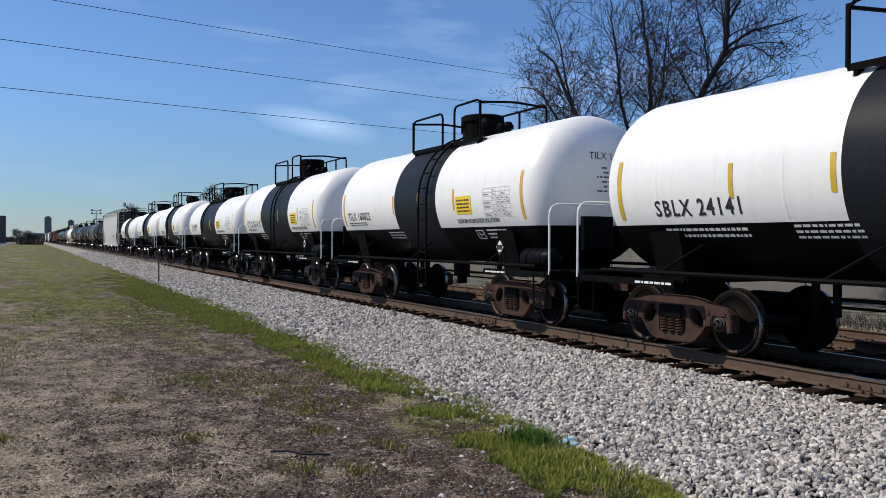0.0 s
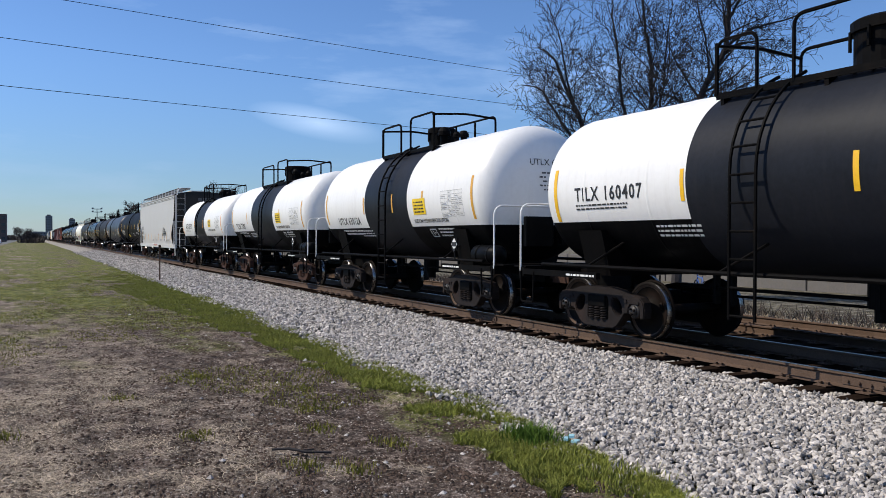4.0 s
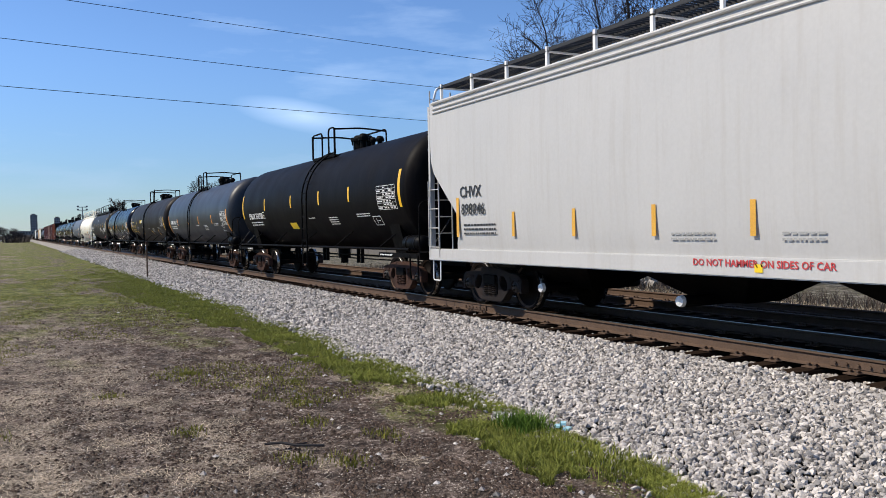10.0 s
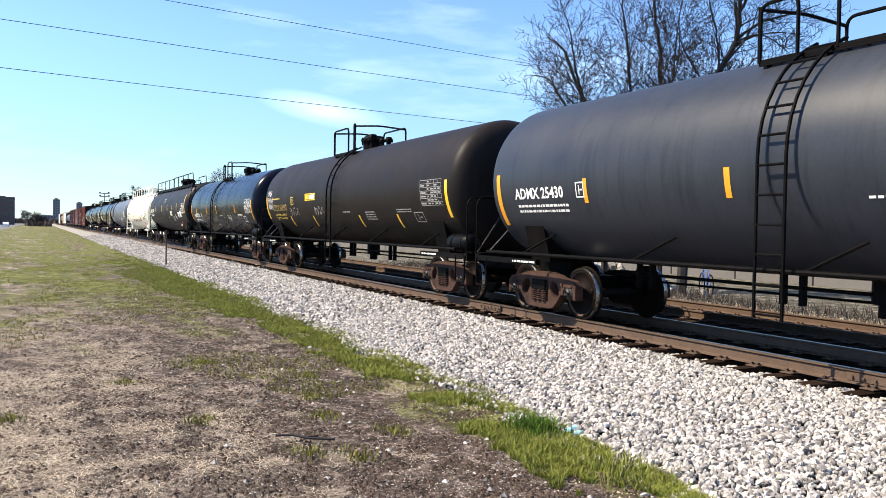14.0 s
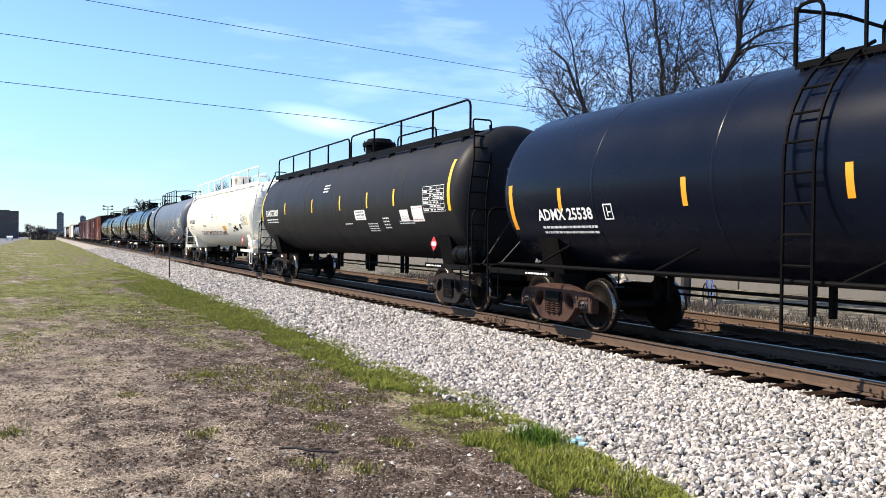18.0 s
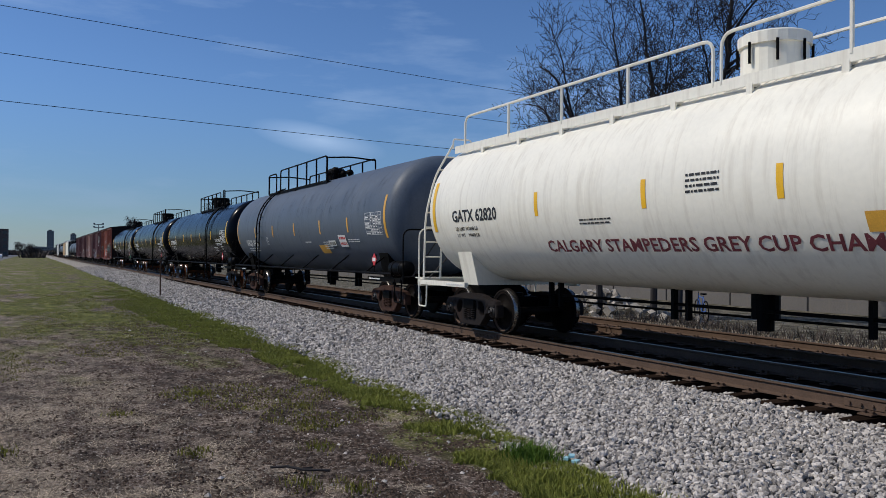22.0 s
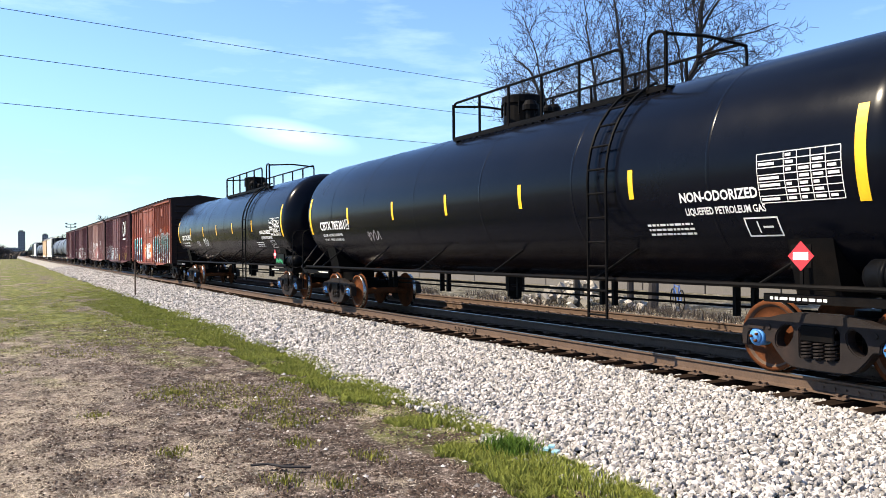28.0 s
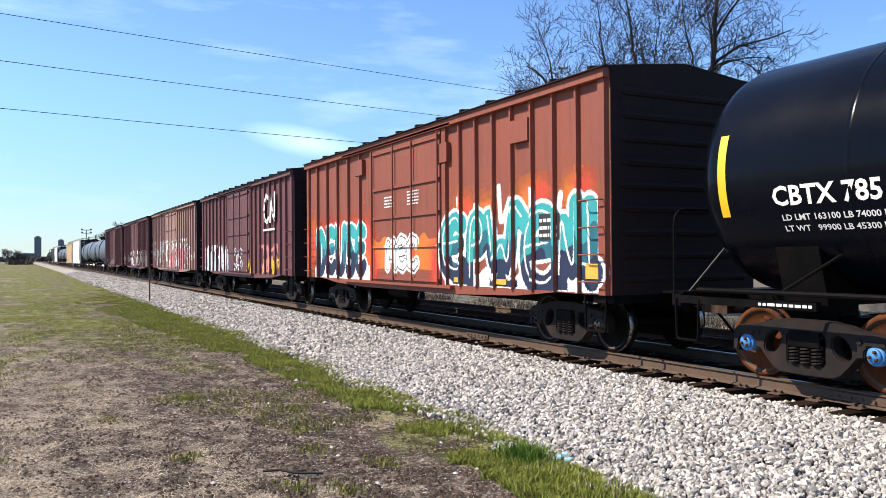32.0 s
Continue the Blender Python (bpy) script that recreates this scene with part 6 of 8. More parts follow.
small_l = word_lines((("D", 305.4, 304.6, 0.0), ("E", 304.65, 303.8, 0.05), ("U", 303.85, 303.0, 0.0), ("S", 303.0, 302.25, 0.0), ("E", 302.3, 301.6, 0.05)), 1.15, 1.2)


def haze(spots, seed):
    """Soft sprayed spots: (along the train, height, reach along, reach up)."""
    def rule(y, z, idx):
        dice = np.random.default_rng(seed).random(len(y))
        f = np.zeros(len(y))
        for u, zc, ry, rz in spots:
            f = np.maximum(f, np.exp(-((y - mm(u)) / ry) ** 2 - ((z - zc) / rz) ** 2))
        return dice < f * 1.25
    return rule


SPIKES = [[(mm(u), 2.25), (mm(u) + d, z)] for u, z, d in ((296.6, 2.75, 0.04), (295.9, 2.55, -0.05), (295.0, 2.86, 0.06), (294.9, 2.6, -0.2), (293.9, 2.72, 0.05), (293.2, 2.6, -0.08), (292.6, 2.58, 0.1))]
TEAL_AT = 4
layers = [
    (ORANGE, 0, haze(((296.4, 2.42, 0.42, 0.34), (295.5, 2.45, 0.3, 0.25), (294.0, 2.55, 0.45, 0.36), (292.7, 2.52, 0.4, 0.34), (301.6, 1.7, 0.5, 0.6), (305.7, 2.0, 0.5, 0.6)), 11)),
    (REDSPRAY, 0, haze(((296.3, 2.45, 0.26, 0.28), (293.7, 2.6, 0.28, 0.28), (292.5, 2.65, 0.25, 0.25), (301.4, 2.1, 0.35, 0.5), (305.9, 1.9, 0.35, 0.6), (304.0, 2.4, 1.2, 0.25), (302.4, 2.4, 0.6, 0.25)), 12)),
    (ORANGE, 0, lambda y, z, idx: (np.abs(y - mm(299.05)) < 1.85) & (z < 2.02 + wobble(y, z, 1.2, 0.05)) & (z > 1.3)),
    (REDSPRAY, 0, haze(((300.9, 1.35, 0.3, 0.6), (297.5, 1.4, 0.25, 0.5)), 13)),
    (SPRAYWHITE, 0.27, big), (SPRAYWHITE, 0.24, small_l), (SPRAYWHITE, 0.07, SPIKES),
    (SPRAYWHITE, 0, lambda y, z, idx: (z < 1.28 + wobble(y, z, 1.0, 0.06)) & (z > 1.0) & (y < mm(297.1)) & (y > mm(292.3))),
    (SPRAYWHITE, 0, lambda y, z, idx: (z < 1.30 + wobble(y, z, 1.0, 0.05)) & (y > mm(301.2)) & (y < mm(305.6))),
    (NAVY, 0, lambda y, z, idx: (z < 1.24 + wobble(y, z, 1.5, 0.10)) & (z > 1.02) & (y < mm(296.9)) & (y > mm(292.6)) & (np.sin(y * 4.2) > -0.45)),
    (TEAL, 0.20, big), (TEAL, 0.17, small_l),
    (NAVY, 0, lambda y, z, idx: (idx == TEAL_AT) & (z < 1.58 + wobble(y, z, 1.4, 0.14))),
    (DEEPTEAL, 0, lambda y, z, idx: (idx == TEAL_AT) & (z < 1.95 + wobble(y, z, 1.8, 0.12)) & (np.sin(y * 6.0 + z * 2) > -0.2)),
    (SPRAYWHITE, 0.022, [[(a + 0.05, b + 0.07) for a, b in ln] for ln in big]),
    (NAVY, 0, lambda y, z, idx: (idx == TEAL_AT) & (y > mm(301.3)) & (z < 1.72 + wobble(y, z, 1.6, 0.10))),
    (SPRAYWHITE, 0.17, letter_lines(mm(300.1), 0.58, 0.62, 1.36, [GL["M"], GL["E"], GL["C"]])),
    (M_BLET, 0.11, letter_lines(mm(300.1), 0.58, 0.62, 1.36, [GL["M"], GL["E"], GL["C"]])),
    (SPRAYWHITE, 0.08, letter_lines(mm(300.1), 0.58, 0.62, 1.36, [GL["M"], GL["E"], GL["C"]])),
]
spray(bx, dep, mm(291.8), mm(306.1), 1.0, 3.05, layers, "teal, navy and white spray-painted letters in orange haze", 0.0125, seed=1)
for u in (292.2, 294.9, 296.55):
    bm = bmesh.new()
    patch(bm, Side(x=-1.512), mm(u) + 0.26, mm(u) - 0.1, 1.06 if u > 293 else 1.22, 1.16 if u > 293 else 1.46, 0.004)
    part("reflective_strip", bm, M_AMBER, bx, "amber reflective patch")
bars(bx, Side(x=-1.58), mm(300.2), 2.75, 0.55, 0.3, 4, M_WLET, 3)
bars(bx, Side(x=-1.58), mm(298.9), 2.75, 0.6, 0.35, 5, M_WLET, 4)
bm = bmesh.new()
patch(bm, Side(x=-1.506), mm(293.75), mm(293.15), 1.85, 2.3, 0.004)
part("stencil_panel", bm, M_BLET, bx)
bars(bx, Side(x=-1.512), mm(293.72), 1.88, 0.5, 0.38, 3, M_WLET, 5)
for u, z in ((297.9 - 0.95, 3.55), (293.95, 3.6), (301.6, 3.7)):
    bm = bmesh.new()
    box(bm, -1.60, mm(u), z, -1.5, mm(u) + 0.55, z + 0.4)
    part("name_board", bm, M_BOX1, bx)


def scribble(seed, y0, y1, z0, z1, n_=14):
    rr = random.Random(seed)
    res = []
    for k in range(n_):
        y = rr.uniform(y0, y1)
        z = rr.uniform(z0, z1)
        ln = [(y, z)]
        for _ in range(rr.randint(3, 7)):
            y += rr.uniform(-0.35, 0.35)
            z = min(max(z + rr.uniform(-0.5, 0.5), z0), z1)
            ln.append((y, z))
        res.append(ln)
    return res


b2, m2, dep2 = boxcar(307.7, 322.36, "dark maroon boxcar with pale graffiti along the bottom", M_BOX2, 7, 8)
spray(b2, dep2, m2(307.7), m2(322.2), 1.0, 2.6, [
    (PALEBLUE, 0, lambda y, z, idx: (z < 1.95 + wobble(y, z, 1.2, 0.18)) & (y > m2(316.7)) & (y < m2(321.8)) & (np.sin(y * 7 + z) > -0.5)),
    (SPRAYWHITE, 0.07, scribble(2, m2(316.9), m2(321.8), 1.1, 2.1, 16)),
    (SPRAYWHITE, 0.10, letter_lines(m2(315.9), 0.85, 0.75, 1.15, [GL["O"], GL["S"]])),
    (NAVY, 0.05, letter_lines(m2(315.9), 0.85, 0.75, 1.15, [GL["O"], GL["S"]])),
    (PINK, 0.06, scribble(3, m2(309.5), m2(312.5), 1.1, 2.0, 7)),
    (YSPRAY, 0.05, scribble(4, m2(309.3), m2(313.2), 1.0, 1.5, 6)),
], "pale blue, white and pink spray paint", 0.03, seed=2)
bm = bmesh.new()
for ln in letter_lines(m2(311.15), 0.78, 0.95, 2.85, [ARC and [ARC], GL["N"]]):
    for (ya, za), (yb, zb) in zip(ln, ln[1:]):
        t = Vector((yb - ya, zb - za)).normalized() * 0.075
        q = [bm.verts.new((-1.578, y_, z_)) for y_, z_ in ((ya - t.y - t.x * .5, za + t.x - t.y * .5), (ya + t.y - t.x * .5, za - t.x - t.y * .5), (yb + t.y + t.x * .5, zb - t.x + t.y * .5), (yb - t.y + t.x * .5, zb + t.x + t.y * .5))]
        bm.faces.new(q)
part("railway_emblem", bm, M_WLET, b2, "white curved emblem shape")
bars(b2, Side(x=-1.565), m2(311.2), 2.5, 1.5, 0.18, 1, M_WLET, 3)
b3, m3, dep3 = boxcar(324.06, 338.69, "faded red boxcar washed pale with old graffiti", M_BOX3, 8, 8)
spray(b3, dep3, m3(324.0), m3(338.5), 1.0, 3.2, [(SPRAYWHITE, 0.06, scribble(5, m3(324.5), m3(338), 1.1, 2.6, 40)), (PINK, 0.12, scribble(6, m3(325.5), m3(332), 1.1, 2.0, 14))], "faded white and pink spray paint", 0.04, seed=3)
b4, m4, dep4 = boxcar(340.84, 355.44, "maroon boxcar with faded white scribbles", M_BOX2, 8, 8)
spray(b4, dep4, m4(340.8), m4(355.2), 1.0, 2.4, [(SPRAYWHITE, 0.07, scribble(7, m4(341), m4(355), 1.1, 2.1, 30)), (CHALK, 0.10, scribble(8, m4(341), m4(355), 1.1, 2.1, 12))], "white and grey spray paint", 0.04, seed=4)
b5, m5, dep5 = boxcar(357.15, 372.28, "maroon boxcar with pale scribbles at one end", M_BOX2, 8, 8)
spray(b5, dep5, m5(357.0), m5(371.9), 1.0, 2.4, [(CHALK, 0.09, scribble(9, m5(364), m5(371), 1.1, 2.1, 16))], "grey spray paint", 0.05, seed=5)

# ---------------------------------------------------------------- full-length roof walkways, late markings, cars at the rear


def long_walkway(car, h, R, cz, material, loc, man_u, gap_u):
    z = cz + R - 0.16
    x0, x1 = -0.98, -0.62
    bm = bmesh.new()
    box(bm, x0 - 0.012, -h + 0.05, z - 0.10, x0 + 0.012, h - 0.05, z + 0.06)
    box(bm, x1 - 0.012, -h + 0.05, z - 0.06, x1 + 0.012, h - 0.05, z + 0.02)
    y = -h + 0.1
    while y < h - 0.05:
        box(bm, x0, y - 0.012, z - 0.015, x1, y + 0.012, z + 0.012)
        y += 0.14
    part("roof_walkway", bm, material, car, "steel walkway along the top of the barrel")
    y = -h + 0.5
    while y < h - 0.2:
        bm = bmesh.new()
        box(bm, x0, y - 0.03, z - 0.12, x1 + 0.2, y + 0.03, z - 0.07)
        box(bm, x0 - 0.02, y - 0.05, z - 0.36, x0 + 0.015, y + 0.05, z - 0.07)
        part("walkway_bracket", bm, material, car)
        y += 1.42
    m_ = loc(gap_u)
    for a, b, t in ((h - 0.5, m_ + 0.9, 0.66), (m_ + 0.75, -h + 0.15, 0.70)):
        n_ = max(2, int(abs(a - b) / 1.75))
        bm = bmesh.new()
        pipe(bm, bend([(x0, a, z), (x0, a, z + t), (x0, b, z + t), (x0, b, z)], 0.2), 0.026)
        part("hand_rail", bm, material, car)
        for k in range(1, n_):
            y = a + (b - a) * k / n_
            bm = bmesh.new()
            rod(bm, (x0, y, z), (x0, y, z + t), 0.028)
            part("rail_post", bm, material, car)
    manway(car, loc(man_u), cz + R, material, 0.50, 0.60 if material is M_CREAM else 0.56, "housing" if material is M_CREAM else "lid")
    bm = bmesh.new()
    pipe(bm, bend([(0.75, m_ + 1.2, z), (0.75, m_ + 1.2, z + 0.85), (0.75, m_ - 1.6, z + 0.85), (0.75, m_ - 1.6, z)], 0.2), 0.026)
    part("hand_rail", bm, material, car)
    for s in (-1, 1):
        e = s * (h + 0.12)
        bent_ladder(car, [(-1.42, e + s * 0.50, 1.05), (-1.40, e + s * 0.48, 2.5), (-1.22, e + s * 0.38, 3.4), (-1.0, e - s * 0.1, z + 0.12)], (0.42, 0, 0), material)
        bm = bmesh.new()
        pipe(bm, bend([(-1.0, e - s * 0.1, z + 0.02), (-1.0, e - s * 0.1, z + 0.24), (-0.55, e - s * 0.1, z + 0.24), (-0.55, e - s * 0.1, z)], 0.06), 0.02)
        part("grab_rail", bm, material, car)


for car, h, R, cz, mt, mid, man_u, gap_u in ((EAMX, 8.325, 1.53, 2.60, M_DARKSTEEL, 183.875, 183.5, 182.6), (GATX, 7.985, 1.53, 2.60, M_CREAM, 202.935, 203.0, 202.3)):
    long_walkway(car, h, R, cz, mt, lambda u: u - mid, man_u, gap_u)


def flat_tag(car, side, y, z, w, h, pts, r, material, label):
    """A thin scrawl on a car's side."""
    bm = bmesh.new()
    pts = [(q.x, q.y) for q in bend([(a, b, 0) for a, b in pts], 0.2, 4)]
    for (a, b), (c_, d) in zip(pts, pts[1:]):
        n_ = 1
        for k in range(n_):
            p = [(a + (c_ - a) * t, b + (d - b) * t) for t in (k / n_, (k + 1) / n_)]
            (ya, za), (yb, zb) = [(y - q[0] * w, z + q[1] * h) for q in p]
            t = Vector((yb - ya, zb - za))
            t = t.normalized() * r if t.length else Vector((r, 0))
            bm.faces.new([bm.verts.new(side.at(yy, zz, 0.009)) for yy, zz in ((ya - t.y, za + t.x), (ya + t.y, za - t.x), (yb + t.y, zb - t.x), (yb - t.y, zb + t.x))])
    part("spray_tag", bm, material, car, label)


SCRAWL = [(0, 0.2), (0.08, 0.9), (0.16, 0.2), (0.22, 0.8), (0.3, 0.3), (0.38, 0.7), (0.34, 0.2), (0.5, 0.5), (0.46, 0.9), (0.6, 0.1), (0.66, 0.8), (0.74, 0.3), (0.82, 0.7), (0.78, 0.2), (0.95, 0.6), (1, 0.1)]
LOOPS = [(0, 0.5), (0.1, 0.9), (0.2, 0.5), (0.1, 0.1), (0.02, 0.4), (0.3, 0.8), (0.4, 0.4), (0.3, 0.1), (0.5, 0.6), (0.6, 0.95), (0.7, 0.5), (0.55, 0.15), (0.8, 0.3), (0.95, 0.9), (1.0, 0.2)]

# the cream car: marker writing, blanked-out marks, panels
side = Side(1.53, 2.60)
lo = lambda u: u - 202.935
lettering(GATX, side, "CALGARY STAMPEDERS GREY CUP CHAMPS", lo(206.75), 1.62, 0.32, M_MAROON, squeeze=1.06, name="marker_writing", slant=0.1)
for u, w, z, hh, m_ in ((198.1, 0.55, 1.92, 0.10, M_CHARCOAL), (197.85, 0.62, 1.84, 0.13, M_CHARCOAL), (197.75, 0.30, 1.99, 0.10, M_CHARCOAL), (196.75, 0.40, 1.92, 0.24, M_FADEDBLACK), (200.56, 0.75, 1.86, 0.24, M_AMBER), (198.5, 0.45, 1.76, 0.13, M_FADED)):
    bm = bmesh.new()
    patch(bm, side, lo(u), lo(u) - w, z, z + hh, 0.007)
    part("painted_patch", bm, m_, GATX)
bars(GATX, side, lo(203.15), 2.45, 0.6, 0.30, 4, M_BLET, 21)
bars(GATX, side, lo(205.6), 2.1, 0.8, 0.12, 2, M_BLET, 22)
bars(GATX, side, lo(199.0), 2.1, 0.7, 0.12, 2, M_BLET, 23)
# charcoal car: notices
side = Side(1.53, 2.60)
lo = lambda u: u - 183.875
for u, w, z, hh, m_ in ((181.6, 0.82, 2.08, 0.28, M_WLET), (178.4, 0.5, 2.0, 0.29, M_WLET), (177.68, 0.62, 1.98, 0.38, M_WLET)):
    bm = bmesh.new()
    patch(bm, side, lo(u), lo(u) - w, z, z + hh, 0.007)
    part("notice", bm, m_, EAMX, "white notice plate")
bars(EAMX, side, lo(181.5), 2.11, 0.65, 0.24, 3, M_BLET, 31)
bars(EAMX, side, lo(178.33), 2.04, 0.36, 0.28, 2, M_BLET, 32)
bars(EAMX, side, lo(177.62), 2.0, 0.5, 0.36, 3, M_RLET, 33)
bars(EAMX, side, lo(184.5), 2.98, 0.5, 0.3, 3, M_WLET, 34)
bars(EAMX, side, lo(179.6), 1.8, 0.4, 0.35, 4, M_WLET, 35)
# brown-black car: chalk and yellow marks
side = Side(1.48, 2.53)
lo = lambda u: u - 148.225
for z_, y_, w_ in ((2.62, 155.75, 0.50), (2.36, 155.72, 0.62), (2.12, 155.68, 0.55)):
    flat_tag(UTLX, side, lo(y_), z_, w_, 0.30, SCRAWL, 0.010, CHALK, "white chalk scrawl")
    flat_tag(UTLX, side, lo(y_ - 0.04), z_ - 0.03, w_, 0.34, LOOPS, 0.010, CHALK, "white chalk scrawl")
bars(UTLX, side, lo(155.05), 2.50, 0.95, 0.09, 1, M_YLET, 51, "yellow_print")
flat_tag(UTLX, side, lo(152.9), 1.85, 1.0, 0.40, LOOPS, 0.009, CHALK, "grey chalk scrawl")
flat_tag(UTLX, side, lo(150.1), 1.85, 0.9, 0.40, LOOPS, 0.009, CHALK, "grey chalk scrawl")
bm = bmesh.new()
for y0_, y1_, z0_, z1_ in ((0, 1.08, 2.40, 2.425), (0, 1.08, 2.60, 2.625), (0, 0.025, 2.40, 2.625), (1.055, 1.08, 2.40, 2.625)):
    patch(bm, side, lo(150.95) - y0_, lo(150.95) - y1_, z0_, z1_, 0.007)
part("painted_emblem", bm, M_LABEL, UTLX, "yellow outlined emblem bar")
for a, b, m_ in ((0.06, 0.50, M_LABEL), (0.53, 1.02, M_WLET)):
    bm = bmesh.new()
    y_ = a
    while y_ < b - 0.04:
        patch(bm, side, lo(150.95) - y_, lo(150.95) - y_ - 0.075, 2.44, 2.585, 0.007)
        y_ += 0.10
    tagged(part("emblem_bar", bm, m_, UTLX), kind="stuff")
framed_mark(UTLX, side, lo(152.65), 2.28, 0.32, 0.28, M_YLET)
# glossy black cars: tags
side = Side(1.53, 2.60)
lo = lambda u: u - 281.025
flat_tag(CBTX[2], side, lo(285.6), 1.78, 0.5, 0.36, LOOPS, 0.010, CHALK, "white chalk scrawl")
flat_tag(CBTX[2], side, lo(284.2), 1.72, 0.85, 0.55, LOOPS, 0.013, SPRAYWHITE, "white spray scrawl")
flat_tag(CBTX[2], Side(x=-1.50), lo(272.98), 1.16, 0.66, 0.24, SCRAWL, 0.020, LIME, "green spray scrawl")
bm = bmesh.new()
box(bm, -1.49, lo(272.25), 1.06, -1.45, lo(273.05), 1.50)
part("equipment_box", bm, M_BLACK, CBTX[2])
lo = lambda u: u - 260.945
flat_tag(CBTX[1], side, lo(265.6), 1.75, 0.7, 0.36, LOOPS, 0.010, CHALK, "white chalk scrawl")
# grey car: ochre patch and framed notices
side = Side(1.55, 2.62)
lo = lambda u: u - 221.675
for u, w, z, hh, m_ in ((219.25, 0.8, 1.56, 0.30, M_AMBER), (218.15, 0.6, 1.84, 0.17, M_WLET), (217.2, 0.6, 1.80, 0.36, M_WLET)):
    bm = bmesh.new()
    patch(bm, side, lo(u), lo(u) - w, z, z + hh, 0.02 if m_ is M_WLET else 0.006)
    part("notice", bm, m_, SHQX, "ochre patch" if m_ is M_AMBER else "white notice plate")
lettering(SHQX, side, "NON-ODORIZED", lo(218.1), 1.875, 0.13, M_BLET, 0.024, squeeze=0.5)
bars(SHQX, Side(1.565, 2.62), lo(217.15), 1.82, 0.5, 0.34, 2, M_RLET, 37)
rr = random.Random(11)
bm = bmesh.new()
for k in range(80):
    y = rr.uniform(-7.8, 7.5) if k < 45 else rr.uniform(-7.6, 0.5)
    w0 = 2.62 + 1.55 * rr.uniform(0.25, 0.72)
    ln = rr.uniform(0.15, 0.6)
    yy = y
    for j in range(4):
        dy = rr.uniform(-0.012, 0.012)
        a = rr.uniform(0.004, 0.009) * (1 - j / 5)
        bm.faces.new([bm.verts.new(side.at(q, z, 0.004)) for q, z in ((yy - a, w0 - ln * j / 4), (yy + a, w0 - ln * j / 4), (yy + dy + a, w0 - ln * (j + 1) / 4), (yy + dy - a, w0 - ln * (j + 1) / 4))])
        yy += dy
tagged(part("tar_run", bm, M_SLATE, SHQX, "thin dark runs down the barrel"), kind="stuff")

# cars that never come near
for k, (f, r, mt) in enumerate(((374.2, 385.6, M_GREY), (387.9, 398.2, M_GREY), (400.4, 410.4, M_GREY), (452.5, 463.5, M_GREY), (466, 477.5, M_GREY), (480, 491, M_GREY), (528, 543, M_BLACK), (545.5, 561, M_BLACK), (563.5, 579, M_BLACK))):
    tank_car(f, r, ("grey" if mt is M_GREY else "black") + " tank car far back in the train", 1.45, 2.5, mt, plat=((f + r) / 2 - 1.5, (f + r) / 2 + 1.5), ladder=(f + r) / 2, n=32, end_strip=None)
hopper_car(412.6, 430.0, "cream covered hopper far back in the train", M_CREAM, False)
hopper_car(432.2, 450.0, "tan covered hopper far back in the train", M_TAN, False)
hopper_car(494.0, 509.0, "white covered hopper far back in the train", M_WHITE, False)
hopper_car(511.3, 526.0, "dark covered hopper far back in the train", M_CHARCOAL, False)

# ---------------------------------------------------------------- plants, wires, distance
M_BARK = mat("bark", (0.019, 0.0165, 0.0175), 0.9, vary=0.35, scale=3, fine=30, bump=0.6)
M_TWIG = mat("twigs", (0.023, 0.018, 0.020), 0.9, vary=0.3, scale=2, fine=20, bump=0.1)
M_GRASS = mat("grass_blades", (0.20, 0.215, 0.040), 0.7, spec=0.2, vary=0.4, scale=1.2, fine=9, bump=0.0, per_island=0.7)
M_WEED = mat("weeds", (0.19, 0.185, 0.030), 0.75, spec=0.2, vary=0.45, scale=1.2, fine=9, bump=0.0, per_island=0.8)
M_TUFT = mat("tuft_blades", (0.085, 0.15, 0.018), 0.7, spec=0.2, vary=0.4, scale=1.2, fine=9, bump=0.0, per_island=0.8)
M_STRAW = mat("dry_straw", (0.46, 0.375, 0.275), 0.85, spec=0.2, vary=0.6, scale=3, fine=20, bump=0.0, per_island=0.9)
M_PEBBLE = mat("pebbles", (0.36, 0.31, 0.255), 0.9, vary=0.4, scale=9, fine=60, bump=0.3, per_island=1.0)
M_CHIP = mat("dark_litter", (0.090, 0.062, 0.046), 0.9, spec=0.15, vary=0.6, scale=9, fine=60, bump=0.2, per_island=0.8)


